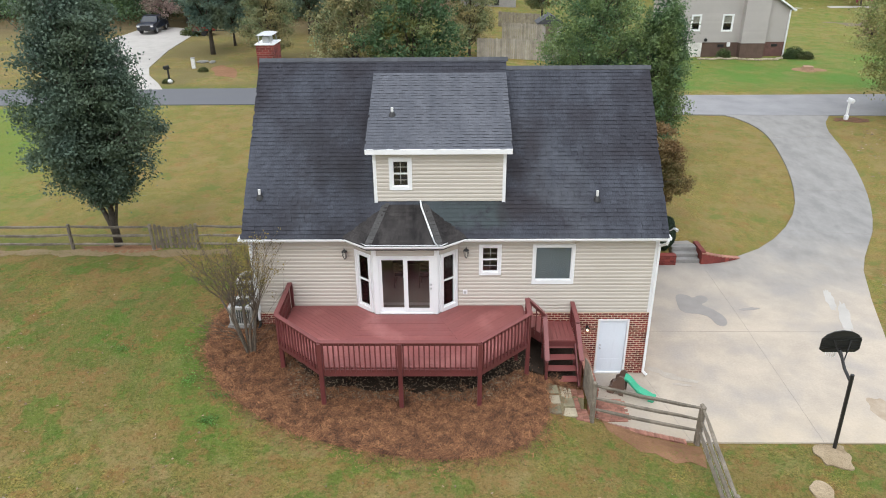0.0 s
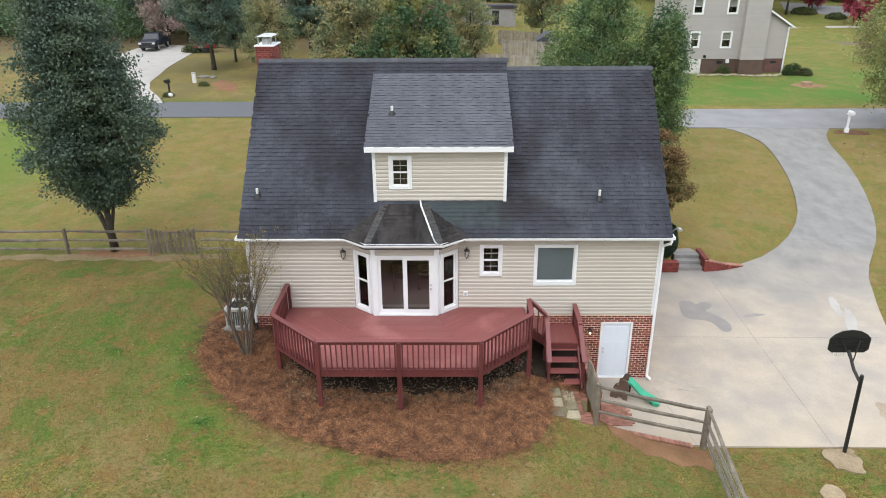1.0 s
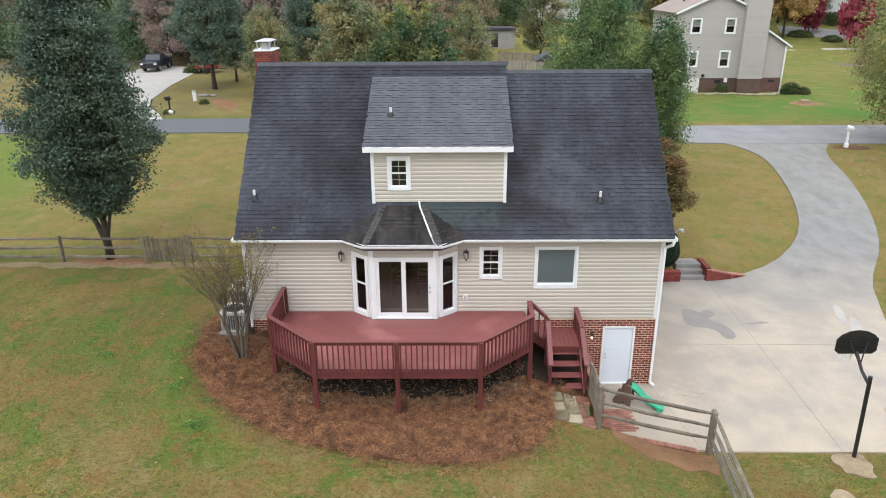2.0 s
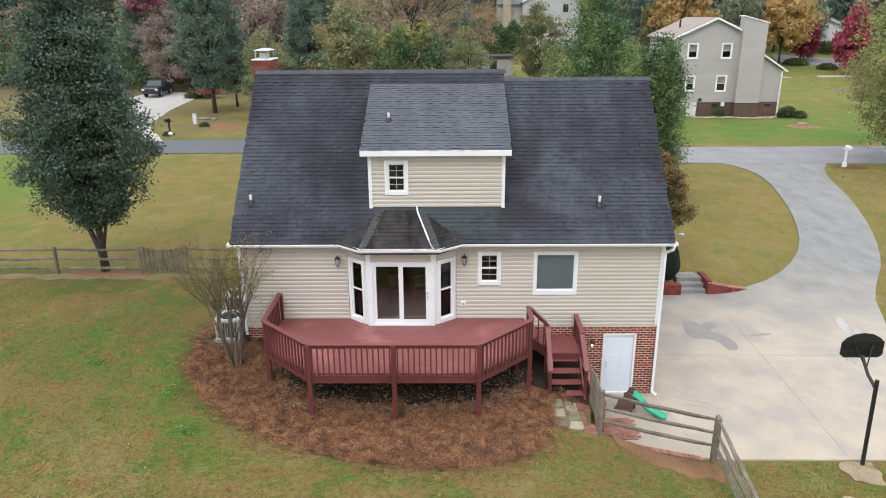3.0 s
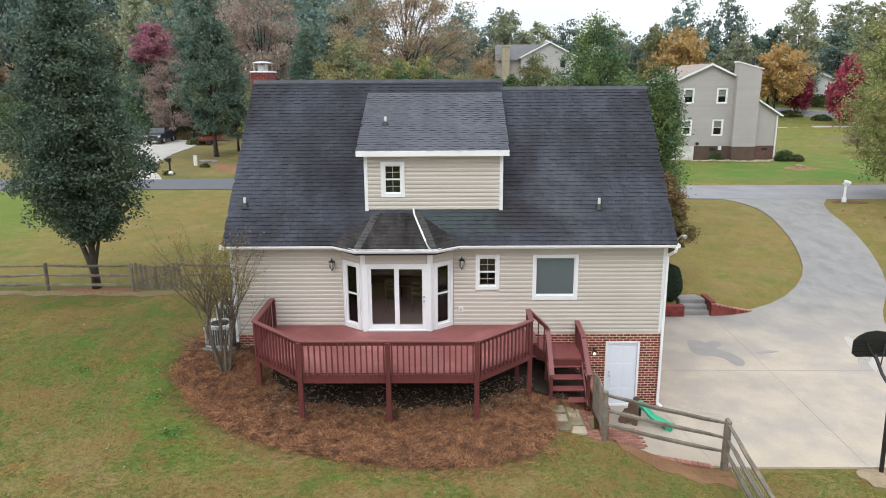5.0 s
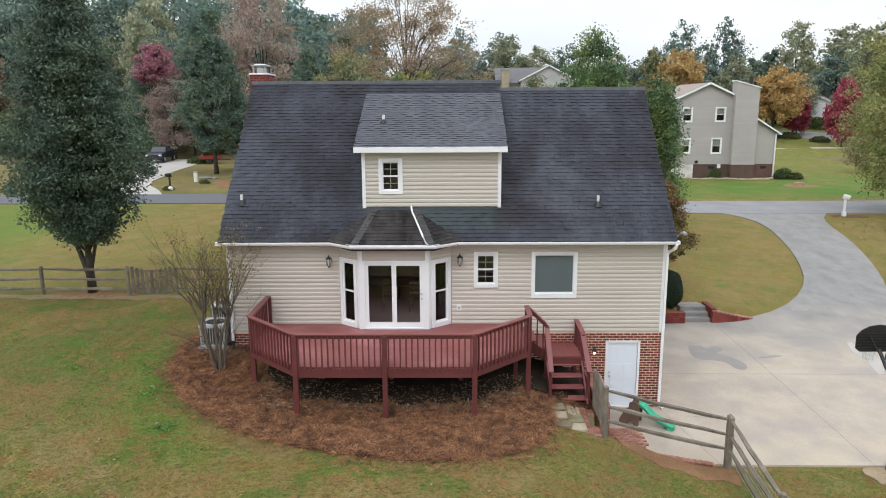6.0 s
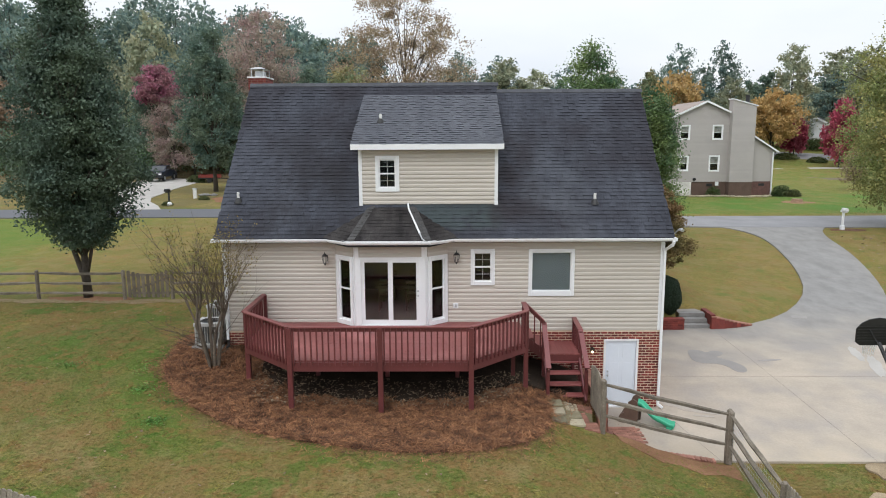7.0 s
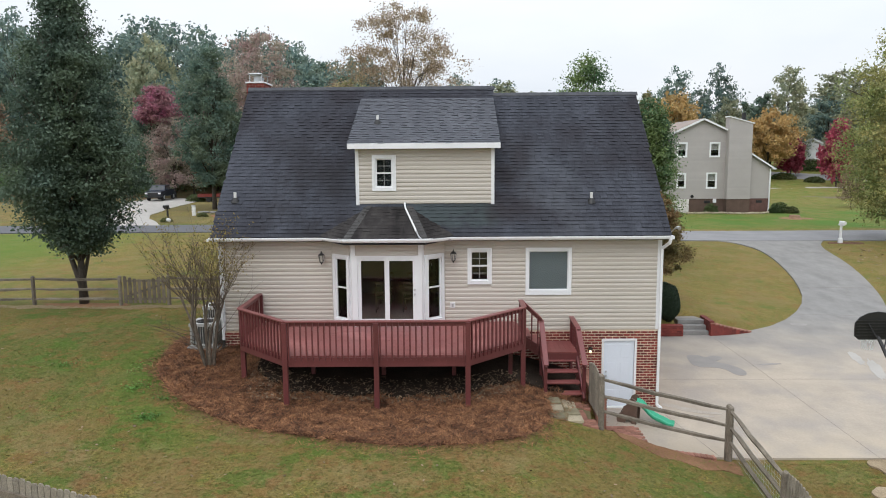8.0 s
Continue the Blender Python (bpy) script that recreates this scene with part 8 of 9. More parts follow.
NW = [(25.16, 26.26, 7.26, 8.80), (28.52, 29.62, 7.26, 8.80), (25.24, 26.24, 4.08, 5.68), (28.30, 29.42, 4.03, 5.70)]


def gable_prism(g, x0, x1, xm, z0, ze, zp, y0, y1):
    v = [(x, y, z) for y in (y0, y1) for x, z in ((x0, z0), (x1, z0), (x1, ze), (xm, zp), (x0, ze))]
    g.add(v, [(0, 1, 2, 3, 4), (9, 8, 7, 6, 5), (0, 5, 6, 1), (1, 6, 7, 2), (2, 7, 8, 3), (3, 8, 9, 4), (4, 9, 5, 0)])


g = Geo()
wall_panel(g, 23.9, 31.6, NZS, 9.35, [(a + 0.1, b - 0.1, c + 0.1, d - 0.1) for a, b, c, d in NW], 0.2, Matrix.Translation((0, NY, 0)))
g.add([(x, y, z) for y in (NY, NY + 0.2) for x, z in ((23.9, 9.35), (31.6, 9.35), (27.75, 11.05))], [(0, 1, 2), (5, 4, 3), (0, 3, 4, 1), (1, 4, 5, 2), (2, 5, 3, 0)])
g.box(23.9, 24.1, NY + 0.2, NY + 9, NZS, 9.35).box(31.4, 31.6, NY + 0.2, NY + 9, NZS, 9.35).box(23.9, 31.6, NY + 9, NY + 9.2, NZS, 9.35)
nwall = part("wall", g, NB_SIDING, nb)
rows = 34
g = Geo()
for i in range(rows):
    a, b = NZS + i * (9.35 - NZS) / rows, NZS + (i + 1) * (9.35 - NZS) / rows
    for p, q in cut(23.9, 30.2, [(h[0], h[1]) for h in NW if h[2] < b and h[3] > a]):
        g.section([(0, a), (-0.032, a), (-0.010, b), (0, b)], p, q, Matrix.Translation((0, NY, 0)))
for i in range(9):
    a, b = 9.35 + i * 0.187, 9.35 + (i + 1) * 0.187
    half = 3.85 * (11.05 - b) / 1.70
    if half > 0.1:
        g.section([(0, a), (-0.032, a), (-0.010, b), (0, b)], 27.75 - half, 27.75 + half, Matrix.Translation((0, NY, 0)))
tagged(part("siding", g, NB_SIDING, nwall), kind="stuff")
part("base", Geo().box(23.95, 31.55, NY + 0.05, NY + 9.1, NZ0 - 0.4, NZS), NB_BASE, nb)
part("interior", Geo().box(24.2, 31.3, NY + 0.6, NY + 0.7, NZS, 9.3), DARK, nb)
roofn = Geo()
for s, x0 in ((1, 23.55), (-1, 31.95)):
    xm, zp = 27.75, 11.22
    z0 = 9.30
    v = [(x0, NY - 0.35, z0), (xm, NY - 0.35, zp), (xm, NY + 9.4, zp), (x0, NY + 9.4, z0)]
    roofn.add(v + [(a, b, c - 0.12) for a, b, c in v], [(0, 1, 2, 3) if s > 0 else (3, 2, 1, 0), (4, 7, 6, 5), (0, 4, 5, 1), (1, 5, 6, 2), (2, 6, 7, 3), (3, 7, 4, 0)])
rf = part("roof", roofn, NB_ROOF, nb, "pale brown shingle roof")
for x0 in (23.5, 32.0):
    part("rake_board", Geo().beam((x0, NY - 0.37, 9.20), (27.75, NY - 0.37, 11.14), 0.05, 0.18, up=(0, 0, 1)), WHITE, rf)
part("vent_pipe", Geo().tube([(25.6, NY + 4.5, 10.1), (25.6, NY + 4.5, 10.95)], 0.10, 8), DARK, rf)
for a, b, c, d in NW:
    casement(nb, a, b, c, d, Matrix.Translation((0, NY, 0)), 0.13, 0.13, rails=(0.5,), label="white double-hung window")
    ww = part("window_shade", Geo().box(a + 0.14, b - 0.14, NY + 0.10, NY + 0.12, (c + d) / 2, d - 0.13), LAMP_GLASS, nb)
chim = part("chimney_chase", Geo().add([(x, y, z) for y in (NY - 0.75, NY + 0.3) for x, z in ((30.2, NZS), (32.6, NZS), (32.55, 10.62), (30.2, 11.30))], [(0, 1, 2, 3), (7, 6, 5, 4), (0, 4, 5, 1), (1, 5, 6, 2), (2, 6, 7, 3), (3, 7, 4, 0)]), NB_SIDING, nb, "sided chimney chase with a slanted top")
g = Geo()
for i in range(41):
    a, b = NZS + i * 0.187, NZS + (i + 1) * 0.187
    g.section([(0, a), (-0.032, a), (-0.010, b), (0, b)], 30.2, 32.55, Matrix.Translation((0, NY - 0.75, 0)))
tagged(part("siding", g, NB_SIDING, chim), kind="stuff")
part("chase_base", Geo().box(30.22, 32.58, NY - 0.72, NY + 0.3, NZ0 - 0.4, NZS), NB_BASE, chim)
part("chase_cap", Geo().beam((30.1, NY - 0.25, 11.36), (32.7, NY - 0.25, 10.66), 1.2, 0.10), WHITE, chim)
part("flue", Geo().tube([(31.9, NY, 10.8), (31.9, NY, 11.75)], 0.20, 10), DARK, chim)
lean = part("side_wing", Geo().add([(x, y, z) for y in (NY + 0.1, NY + 6) for x, z in ((32.5, NZS), (34.9, NZS), (34.9, 6.2), (32.5, 7.75))], [(0, 1, 2, 3), (7, 6, 5, 4), (0, 4, 5, 1), (1, 5, 6, 2), (2, 6, 7, 3), (3, 7, 4, 0)]), NB_SIDING, nb)
part("wing_base", Geo().box(32.5, 34.85, NY + 0.12, NY + 6, NZ0 - 0.4, NZS), surface("wing_brick", (0.16, 0.085, 0.07), (0.12, 0.065, 0.055), 2, 0.9, 0.2, 12, 0.3), lean)
v = [(32.4, NY - 0.2, 7.95), (35.3, NY - 0.2, 6.12), (35.3, NY + 6.2, 6.12), (32.4, NY + 6.2, 7.95)]
part("wing_roof", Geo().add(v + [(a, b, c - 0.12) for a, b, c in v], [(0, 1, 2, 3), (4, 7, 6, 5), (0, 4, 5, 1), (1, 5, 6, 2), (2, 6, 7, 3), (3, 7, 4, 0)]), surface("grey_shingles", (0.12, 0.12, 0.12), (0.09, 0.09, 0.09), 1, 0.9, 0.3, 30, 0.2), lean)
part("rake_board", Geo().beam((32.4, NY - 0.22, 7.85), (35.3, NY - 0.22, 6.03), 0.05, 0.16), WHITE, lean)
part("downspout", Geo().box(34.82, 34.94, NY - 0.05, NY + 0.05, NZ0 + 0.2, 6.05), WHITE, lean)
part("gutter_end", Geo().box(35.1, 35.4, NY - 0.2, NY + 6.2, 5.98, 6.12), WHITE, lean)
part("crawl_door", Geo().box(24.4, 26.6, NY - 0.08, NY + 0.05, NZ0 + 0.0, NZS - 0.02), WHITEWASH, nb, "whitewashed crawl-space panel")
for x in (28.2, 33.6):
    part("foundation_vent", Geo().box(x, x + 0.6, NY - 0.02 if x < 30 else NY + 0.08, NY + 0.14, 2.55, 2.8), DARK, nb)
part("dryer_vent", Geo().tube([(26.9, NY - 0.15, 3.25), (26.9, NY, 3.25)], 0.16, 10), DARK, nb)
part("meter_box", Geo().box(29.1, 29.4, NY - 0.12, NY + 0.05, 2.6, 3.0), WHITE, nb)
# shrubs and stones at its base
SHRUB_LEAF = foliage("shrub_leaves", (0.05, 0.085, 0.03), (0.08, 0.12, 0.045), (0.12, 0.13, 0.05))


def low_shrub(x, y, r, h, seed, name="shrub", label="low dark green garden shrub", mat=None):
    rnd = np.random.default_rng(seed)
    a = rnd.normal(size=(1600, 3))
    a /= np.linalg.norm(a, axis=1)[:, None]
    a *= rnd.uniform(0.55, 1.05, 1600)[:, None]
    a[:, 2] = np.abs(a[:, 2])
    v, f = leaf_cards(a * np.array([r, r, h]), r * 0.16, rnd)
    s = thing(name, label, "shrub", pose(x, y, gz(x, y)))
    part("foliage", fast_mesh("foliage", v, f, mat or SHRUB_LEAF), None, s)


for i, (x, y, r, h) in enumerate(((35.6, 51.6, 1.0, 1.1), (36.6, 51.2, 0.8, 0.7), (34.9, 51.3, 0.6, 0.6), (28.6, 51.6, 0.75, 1.0), (-29.5, 65.5, 1.2, 0.9), (-4.2, 31.0, 1.0, 0.8), (-20.6, 42.6, 0.5, 0.4), (-22.0, 37.9, 0.5, 0.35))):
    low_shrub(x, y, r, h, 60 + i)
edge = thing("stone_edging", "row of rough tan edging stones in the lawn", "edging")
rs = random.Random(3)
for i in range(34):
    x = 26.0 + 8.2 * i / 33
    y = 51.0 + 0.15 * math.sin(i) - (0.4 if 30.5 < x < 33.5 else 0)
    part("stone", Geo().ball((x, y, gz(x, y) + 0.06), 0.17, 7, 4, rs.uniform(0.8, 1.3), 1, rs.uniform(0.6, 0.9)), STONE, edge)
stump = thing("tree_stump", "sawn tree stump on the lawn", "stump", pose(34.4, 45.9, gz(34.4, 45.9)))
part("wood", Geo().tube([(0, 0, -0.1), (0, 0, 0.12), (0, 0, 0.32)], [0.62, 0.5, 0.46], 12), surface("cut_wood", (0.36, 0.23, 0.15), (0.25, 0.16, 0.10), 3, 0.9, 0.2), stump)


# ---- street things ----
def post_mailbox(x, y, label, mat, h=1.25, turn=0):
    b = thing("mailbox", label, "mailbox", pose(x, y, gz(x, y), 0, 0, turn))
    part("post", Geo().box(-0.06, 0.06, -0.06, 0.06, -0.2, h, ch=0.01), mat, b)
    part("post_base", Geo().box(-0.12, 0.12, -0.12, 0.12, -0.1, 0.32, ch=0.02), mat, b)
    part("arm", Geo().box(-0.05, 0.05, -0.35, 0.30, h - 0.18, h - 0.10), mat, b)
    prof = [(-0.10, 0.0), (0.10, 0.0), (0.10, 0.12), (0.07, 0.19), (0.0, 0.22), (-0.07, 0.19), (-0.10, 0.12)]
    n = len(prof)
    part("box", Geo().add([(px, y0, h + pz - 0.08) for y0 in (-0.42, 0.12) for px, pz in prof], [tuple(range(n)), tuple(range(n, 2 * n))[::-1]] + [(i, n + i, n + (i + 1) % n, (i + 1) % n) for i in range(n)]), mat, b)
    return b


post_mailbox(29.0, 28.35, "white mailbox on a white post beside the driveway", WHITE, 1.40, 4)
mbx = post_mailbox(-21.9, 38.0, "black mailbox on a brown post with white base stone", DARK, 1.25, -20)
rock = thing("white_stone", "round white stone at the mailbox post", "stone", pose(-21.75, 37.7, gz(-21.75, 37.7)))
part("stone", Geo().ball((0, 0, 0.14), 0.22, 10, 7, 1, 1, 0.9), PVC, rock, smooth=True)
ped = thing("utility_pedestal", "grey-white utility pedestal in the grass", "utility box", pose(-22.0, 44.3, gz(-22.0, 44.3)))
part("cabinet", Geo().box(-0.16, 0.16, -0.12, 0.12, -0.1, 0.85, ch=0.02), PVC, ped)
part("lid", Geo().box(-0.18, 0.18, -0.14, 0.14, 0.85, 0.95, ch=0.02), METAL, ped)

heap = thing("rock_pile", "few grey rocks lying in the grass across the road", "rocks", pose(-21.9, 47.3, gz(-21.9, 47.3)))
rk = random.Random(12)
for i in range(9):
    part("rock", Geo().ball((rk.uniform(-0.9, 0.9), rk.uniform(-0.4, 0.4), 0.08), rk.uniform(0.16, 0.32), 7, 4, rk.uniform(0.9, 1.5), 1, rk.uniform(0.45, 0.7)), OLD_CONCRETE, heap)

DRIVE2 = [(-21.6, 35.6), (-22.6, 37.4), (-24.7, 40.8), (-26.2, 44.5), (-27.0, 48.6), (-28.0, 54.3), (-29.2, 65.0), (-30.6, 70.5), (-34.2, 72.2), (-37.6, 71.5), (-37.6, 62.0), (-34.0, 54.0), (-31.5, 46.0), (-30.5, 40.0), (-30.8, 35.6)]
tagged(new("far_driveway", slab("far_driveway", DRIVE2, lambda x, y: ground_height(x, y) + 0.05, 0.2, PALE_CONCRETE, 2.0)), "pale concrete driveway across the road", "driveway", kind="structure")

CAR_BLUE = surface("dark_blue_car_paint", (0.012, 0.018, 0.035), (0.010, 0.015, 0.030), 2, 0.35, 0.0, 40, 0.05, coat=0.15)
CAR_RED = surface("red_car_paint", (0.22, 0.03, 0.025), (0.18, 0.025, 0.02), 2, 0.3, 0.0, 40, 0.05, coat=0.6)
RUBBER = surface("tyre_rubber", (0.02, 0.02, 0.02), (0.03, 0.03, 0.03), 5, 0.9, 0.1)
CAR_GLASS = surface("tinted_car_glass", (0.02, 0.025, 0.03), (0.015, 0.02, 0.025), 2, 0.08, 0.0, spec=0.8)
CAR_LAMP = surface("headlight_lens", (0.7, 0.7, 0.7), (0.6, 0.6, 0.6), 2, 0.15, 0.0)


def vehicle(name, label, category, at, paint, pickup=True):
    """A parked vehicle, its nose towards -y."""
    car = thing(name, label, category, at)
    w = 0.98 if pickup else 0.90
    side = [(-2.75, 0.50), (-2.80, 0.95), (-2.70, 1.12), (-1.30, 1.22), (-0.62, 1.86), (0.95, 1.90), (1.10, 1.30), (2.75, 1.28), (2.80, 0.55)] if pickup else [(-2.2, 0.35), (-2.25, 0.70), (-1.15, 0.92), (-0.45, 1.38), (0.95, 1.40), (1.75, 0.98), (2.2, 0.92), (2.25, 0.40)]
    n = len(side)
    g = Geo()
    v = []
    for x in (-1, 1):
        for y, z in side:
            v.append((x * (w - (0.16 if z > 1.25 else 0.0)), y, z))
    g.add(v, [tuple(range(n)), tuple(range(n, 2 * n))[::-1]] + [(i, n + i, n + (i + 1) % n, (i + 1) % n) for i in range(n)])
    body = part("body", g, paint, car)
    ws = Geo()
    a, b = side[3 if pickup else 2], side[4 if pickup else 3]
    ws.add([(s * (w - 0.2), y0 + (y1 - y0) * t - 0.02, z0 + (z1 - z0) * t + 0.015) for t, (y0, z0), (y1, z1) in ((0.08, a, b), (0.9, a, b)) for s in (-1, 1)], [(0, 1, 3, 2)])
    part("windscreen", ws, CAR_GLASS, body)
    for s in (-1, 1):
        part("side_glass", Geo().add([(s * (w - 0.075), -0.80, 1.28), (s * (w - 0.075), 0.90, 1.34), (s * (w - 0.150), 0.82, 1.80), (s * (w - 0.150), -0.42, 1.80)] if pickup else [(s * (w + 0.004), -0.75, 0.95), (s * (w + 0.004), 1.1, 0.98), (s * (w - 0.150), 0.8, 1.34), (s * (w - 0.150), -0.38, 1.32)], [(0, 1, 2, 3)]), CAR_GLASS, body)
        part("headlight", Geo().box(s * (w - 0.18) - 0.16, s * (w - 0.18) + 0.16, side[1][0] - 0.03, side[1][0] + 0.1, side[1][1] - 0.12, side[1][1] + 0.06, ch=0.01), CAR_LAMP, car)
        part("door_mirror", Geo().box(s * (w + 0.1) - 0.1, s * (w + 0.1) + 0.1, -0.85, -0.70, 1.22 if pickup else 0.95, 1.42 if pickup else 1.1, ch=0.02), paint, car)
        for y in ((-1.75, 1.75) if pickup else (-1.4, 1.35)):
            r = 0.41 if pickup else 0.32
            wh = part("wheel", Geo().tube([(s * (w - 0.24), y, r), (s * (w + 0.02), y, r)], r, 18), RUBBER, car)
            part("rim", Geo().tube([(s * (w + 0.0), y, r), (s * (w + 0.03), y, r)], r * 0.6, 14), METAL, wh)
    part("grille", Geo().box(-0.55, 0.55, side[1][0] - 0.03, side[1][0] + 0.08, side[1][1] - 0.28, side[1][1] + 0.08, ch=0.01), DARK, car)
    part("bumper", Geo().box(-w + 0.05, w - 0.05, side[0][0] - 0.10, side[0][0] + 0.1, side[0][1] - 0.08, side[0][1] + 0.14, ch=0.03), DARK, car)
    if pickup:
        part("bed_well", Geo().box(-w + 0.14, w - 0.14, 1.22, 2.65, 1.20, 1.292), DARK, car)
    return car


vehicle("pickup_truck", "dark blue pickup truck parked on pale driveway", "truck", pose(-35.0, 68.4, gz(-35.0, 68.4) + 0.06, 0, 0, 3), CAR_BLUE)
trailer = thing("utility_trailer", "small red utility trailer beside the driveway", "trailer", pose(-27.8, 65.5, gz(-27.8, 65.5), 0, 0, 12))
part("bed", Geo().box(-1.3, 1.3, -0.8, 0.8, 0.50, 0.62, ch=0.01), DARK, trailer)
for y in (-0.8, 0.76):
    part("side_board", Geo().box(-1.3, 1.3, y, y + 0.04, 0.62, 0.95), CAR_RED, trailer)
for x in (-1.3, 1.26):
    part("end_board", Geo().box(x, x + 0.04, -0.76, 0.76, 0.62, 0.95), CAR_RED, trailer)
for y in (-0.95, 0.85):
    part("wheel", Geo().tube([(0, y, 0.3), (0, y + 0.12, 0.3)], 0.3, 14), RUBBER, trailer)
part("tongue", Geo().beam((1.3, 0, 0.5), (2.4, 0, 0.42), 0.08, 0.08), DARK, trailer)


# ---- beyond the road ----
SILVER_WOOD = surface("silvered_board_wood", (0.37, 0.335, 0.29), (0.27, 0.24, 0.20), 2.0, 0.9, 0.3, 20, 0.25, piece=0.18)


def privacy_fence(x0, y0, x1, y1, h, label, wood):
    f = thing("board_fence", label, "fence")
    p, q = Vector((x0, y0, 0)), Vector((x1, y1, 0))
    n = int((q - p).length / 0.2)
    d = (q - p).normalized()
    for i in range(n):
        c = p.lerp(q, (i + 0.5) / n)
        z = gz(c.x, c.y)
        m = Matrix.Translation((c.x, c.y, z)) @ Matrix((d, Vector((-d.y, d.x, 0)), Vector((0, 0, 1)))).transposed().to_4x4()
        part("board", Geo().box(-0.09, 0.09, -0.012, 0.012, -0.05, h + 0.04 * math.sin(i * 2.3), m), wood, f)
    for t in (0.25, 0.85):
        part("fence_rail", Geo().beam((x0, y0 + 0.05, gz(x0, y0) + h * t), (x1, y1 + 0.05, gz(x1, y1) + h * t), 0.05, 0.10), GREY_WOOD, f)


privacy_fence(3.9, 49.2, 12.6, 49.0, 1.85, "weathered grey board fence across the road", SILVER_WOOD)
privacy_fence(7.1, 60.9, 11.6, 60.7, 1.9, "weathered grey board fence beside the shed", SILVER_WOOD)
privacy_fence(7.4, 72.5, 12.6, 72.3, 1.8, "brown board fence at the back of the garden", PALE_WOOD)
shed = thing("garden_shed", "small grey garden shed with dark roof", "shed", pose(12.5, 62.5, gz(12.5, 62.5)))
part("wall", Geo().box(-1.3, 1.3, -1.2, 1.2, -0.2, 2.0), NB_SIDING, shed)
g = Geo()
gable_prism(g, -1.5, 1.5, 0.0, 1.98, 2.05, 3.0, -1.4, 1.4)
part("roof", g, surface("shed_roof", (0.07, 0.075, 0.085), (0.06, 0.06, 0.07), 1, 0.8, 0.1), shed)
part("door", Geo().box(-0.5, 0.5, -1.26, -1.19, 0.0, 1.8), GREY_WOOD, shed)
low_b = thing("long_outbuilding", "long low grey outbuilding with a dark flat roof", "outbuilding", pose(7.0, 90.5, gz(7.0, 90.5)))
part("wall", Geo().box(-4.2, 4.0, -1.6, 1.6, -0.3, 2.3), surface("grey_metal_wall", (0.34, 0.33, 0.32), (0.28, 0.27, 0.27), 1, 0.6, 0.05), low_b)
part("roof", Geo().box(-4.4, 4.2, -1.8, 1.8, 2.3, 2.75, ch=0.05), surface("dark_flat_roof", (0.04, 0.035, 0.045), (0.05, 0.045, 0.055), 1, 0.8, 0.1), low_b)
part("door", Geo().box(0.5, 1.5, -1.66, -1.58, 0.0, 2.0), DARK, low_b)
# hedge
rnd = np.random.default_rng(71)
pts = np.stack([rnd.uniform(-6.3, 6.3, 14000), rnd.uniform(-1.5, 1.5, 14000), rnd.uniform(0, 1, 14000) ** 0.7 * 5.7], 1)
pts[:, 2] *= 0.9 + 0.12 * np.sin(pts[:, 0] * 2.1)
v, f = leaf_cards(pts, 0.42, rnd)
hedge = thing("tall_hedge", "tall dark evergreen hedge below the far house", "hedge", pose(9.1, 112, gz(9.1, 112)))
part("foliage", fast_mesh("foliage", v, f, SHADE_LEAF), None, hedge)


def far_house(x, y, w, d, wall_h, peak, turn, label, wall_mat, roof_mat, chimney=False):
    hz = gz(x, y)
    h = thing("far_house", label, "house", pose(x, y, hz, 0, 0, turn))
    g = Geo()
    gable_prism(g, -w / 2, w / 2, 0, -0.5, wall_h, peak, -d / 2, d / 2)
    part("wall", g, wall_mat, h)
    g = Geo()
    for s in (-1, 1):
        v = [(s * (w / 2 + 0.4), -d / 2 - 0.4, wall_h - 0.1), (0, -d / 2 - 0.4, peak + 0.12), (0, d / 2 + 0.4, peak + 0.12), (s * (w / 2 + 0.4), d / 2 + 0.4, wall_h - 0.1)]
        g.add(v + [(a, b, c - 0.18) for a, b, c in v], [(0, 1, 2, 3), (4, 7, 6, 5), (0, 4, 5, 1), (1, 5, 6, 2), (2, 6, 7, 3), (3, 7, 4, 0)])
    part("roof", g, roof_mat, h)
    for s in (-1, 1):
        part("rake_board", Geo().beam((s * (w / 2 + 0.4), -d / 2 - 0.45, wall_h - 0.2), (0, -d / 2 - 0.45, peak), 0.06, 0.25), WHITE, h)
    for xx in (-w * 0.25, w * 0.25):
        part("window", Geo().box(xx - 0.5, xx + 0.5, -d / 2 - 0.06, -d / 2 + 0.05, wall_h - 2.0, wall_h - 0.6, ch=0.03), DARK, h)
    if chimney:
        part("chimney", Geo().box(-w / 2 - 1.2, -w / 2 - 0.1, -0.6, 0.6, -0.5, peak + 1.0, ch=0.05), STONE, h)
    return h


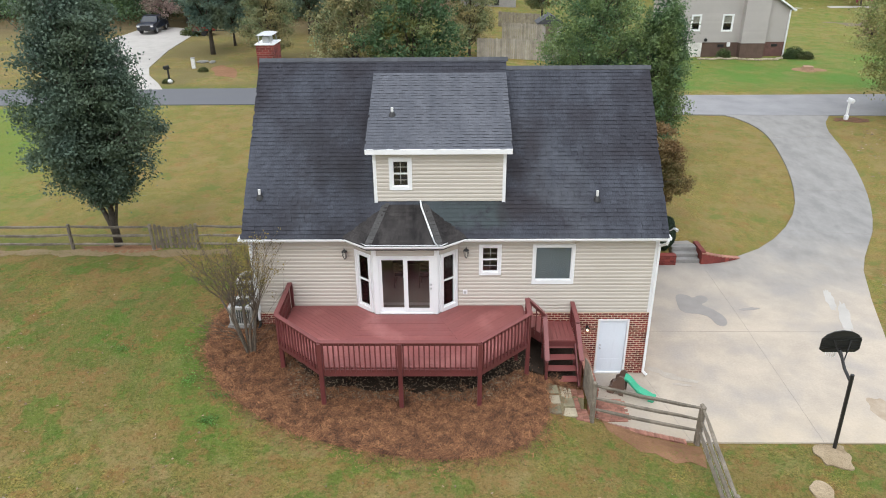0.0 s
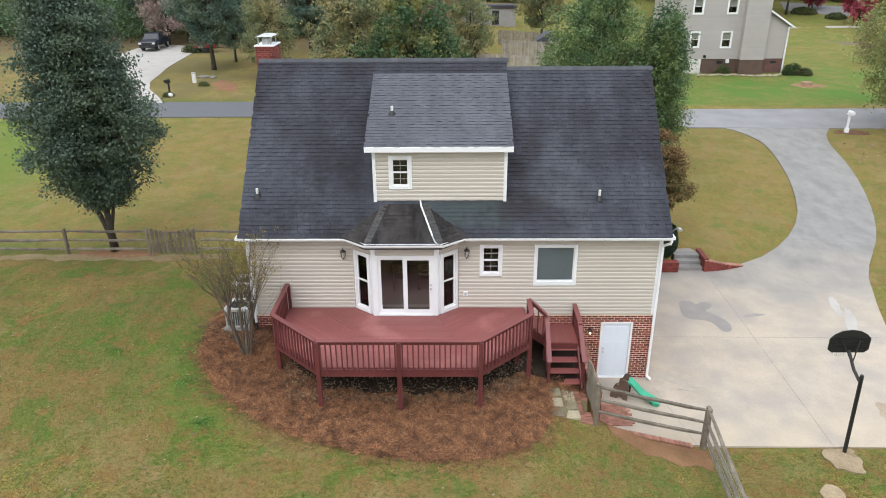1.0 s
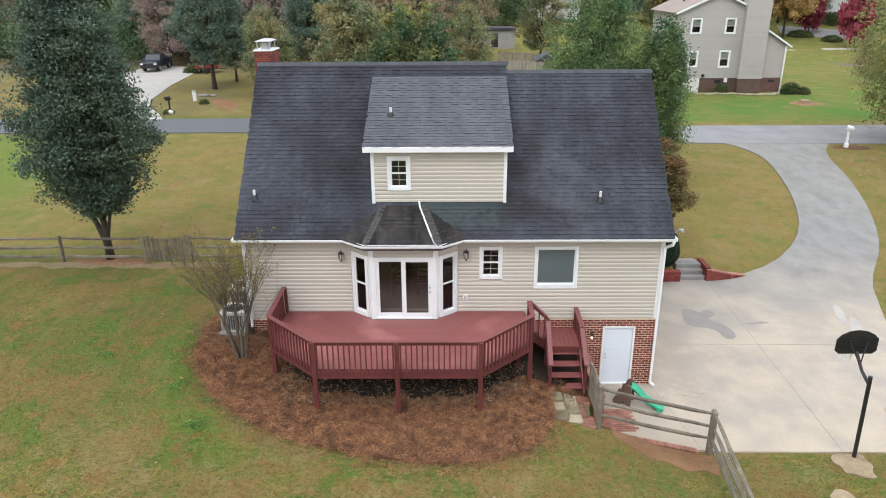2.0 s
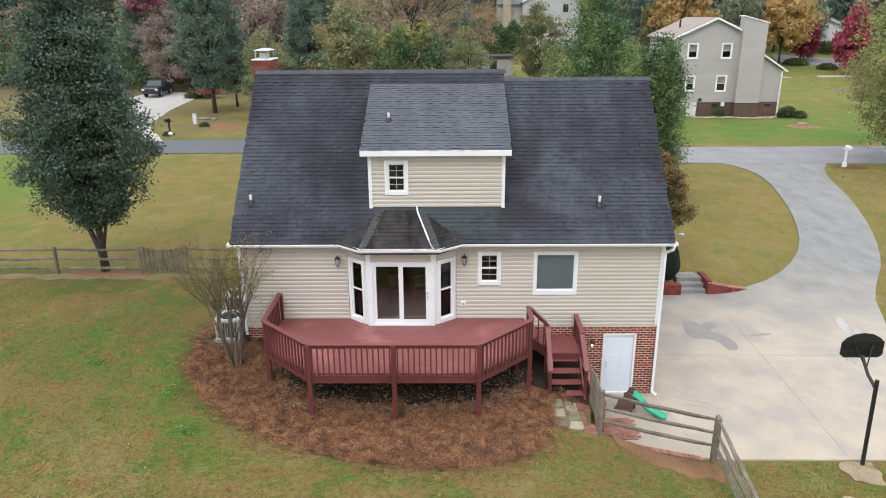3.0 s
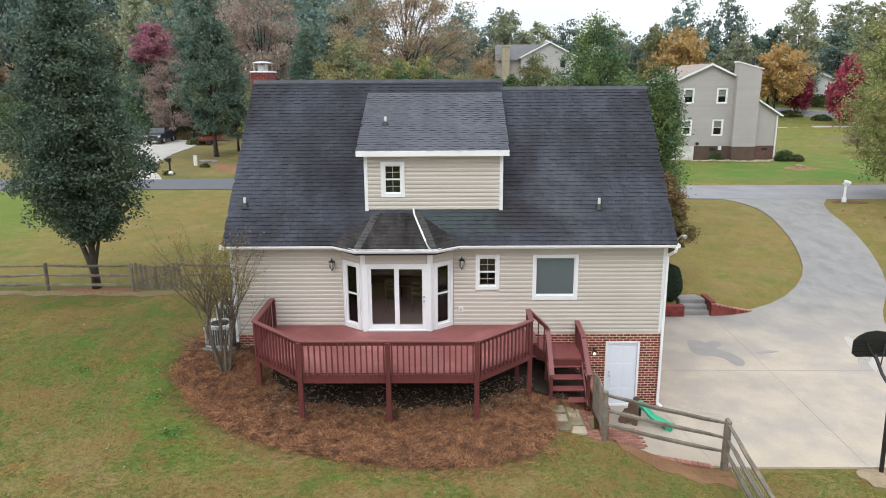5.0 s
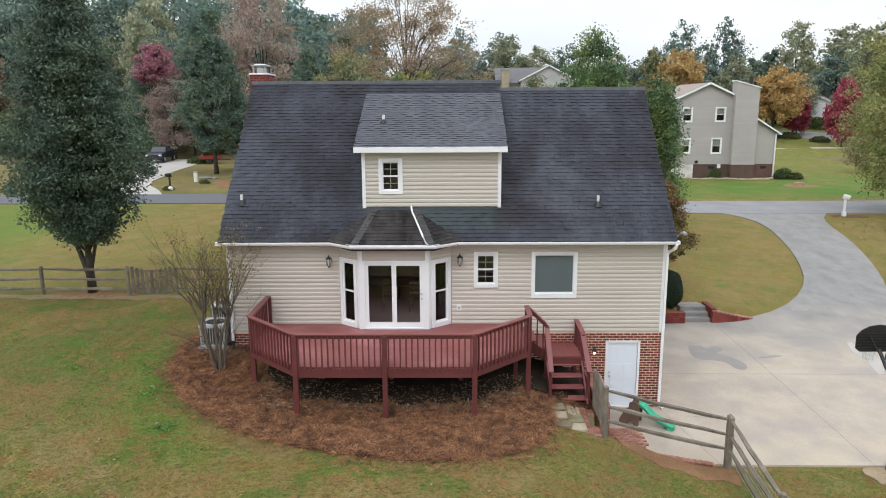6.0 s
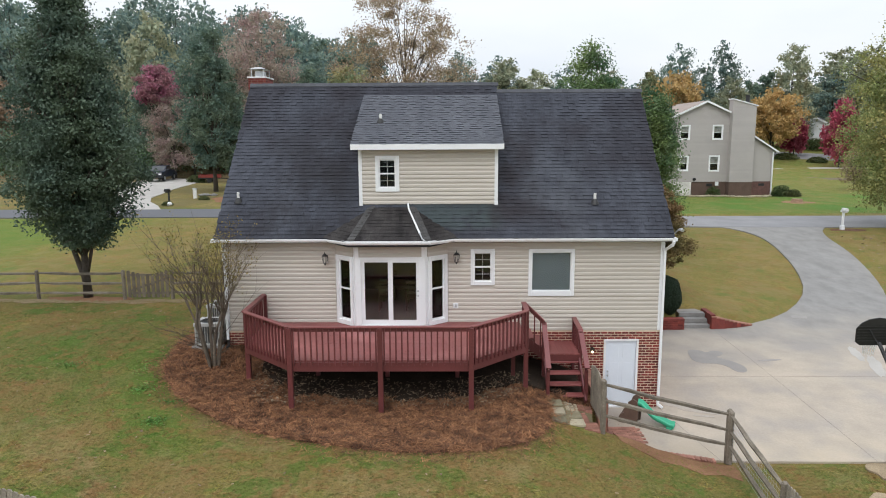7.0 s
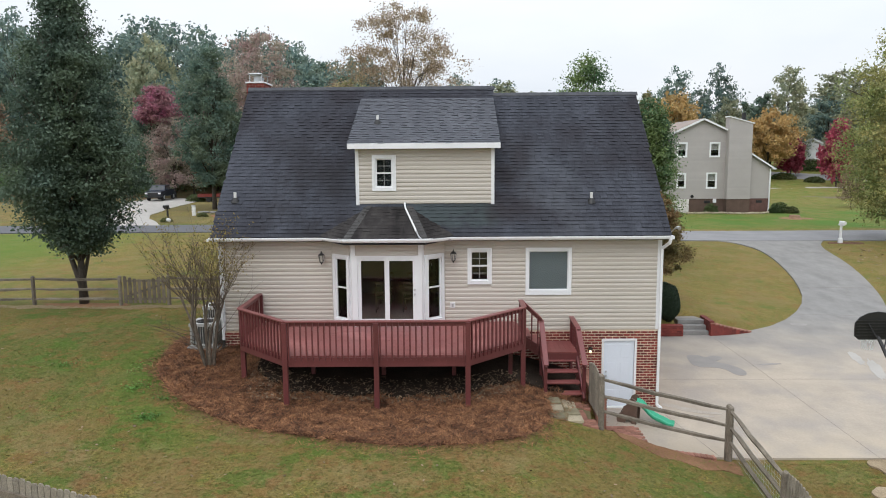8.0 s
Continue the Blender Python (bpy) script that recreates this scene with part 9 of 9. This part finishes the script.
GREY_ROOF = surface("grey_far_roof", (0.16, 0.16, 0.165), (0.13, 0.13, 0.135), 0.5, 0.9, 0.1)
gable_house = far_house(21.1, 128, 11.0, 10, 8.6, 11.4, 0, "large grey-white gabled house with a stone chimney behind the trees", surface("offwhite_wall", (0.46, 0.455, 0.45), (0.40, 0.395, 0.39), 0.5, 0.7, 0.05), GREY_ROOF)
part("side_wing", Geo().box(-10.2, -5.52, -3.0, 4.0, -0.5, 8.3), surface("stone_wing_wall", (0.42, 0.385, 0.36), (0.33, 0.30, 0.28), 1.2, 0.85, 0.3, 6, 0.25), gable_house)
part("wing_roof", Geo().section([(-3.5, 8.15), (1.2, 11.25), (4.5, 8.15), (4.5, 7.95), (1.2, 11.0), (-3.5, 7.95)], -10.5, -0.4), GREY_ROOF, gable_house)
chase = part("chimney", Geo().box(-9.3, -7.7, -4.2, -3.02, -0.5, 10.6, ch=0.05), STONE, gable_house, "pale stone chimney")
part("chimney_cap", Geo().box(-9.45, -7.55, -4.35, -2.9, 10.6, 10.8, ch=0.03), STONE, chase)
far_house(74.3, 120, 10, 9, 3.0, 5.5, -35, "small white far house under trees", WHITE, GREY_ROOF)

# ---- far side of the neighbour's lawn ----
patch("far_walk", [(50.5, 88.2), (57, 88.6), (66, 88.6), (66, 90.0), (57, 90.0), (50.5, 89.6)], PALE_CONCRETE, "pale walk across the far lawn", "walkway", step=2.0)
patch("far_road", [(57, 103), (64, 98.5), (74, 96), (88, 95), (88, 101), (76, 103), (68, 107), (60, 112)], ASPHALT, "grey side road beyond the lawn", "road", step=2.0)
patch("brush_patch", blob(55, 76, 4.2, 2.4, 90), surface("brushy_soil", (0.17, 0.125, 0.085), (0.12, 0.105, 0.06), 0.8, 0.95, 0.6, 8, 0.35), "brown brushy patch in the far lawn", "bare ground", step=1.0)
low_shrub(70.5, 113.5, 3.0, 2.0, 95)
low_shrub(62.0, 96.0, 1.6, 0.9, 96)
low_shrub(59.0, 100.5, 2.0, 1.0, 97)
low_shrub(66.0, 95.0, 1.2, 0.7, 98)
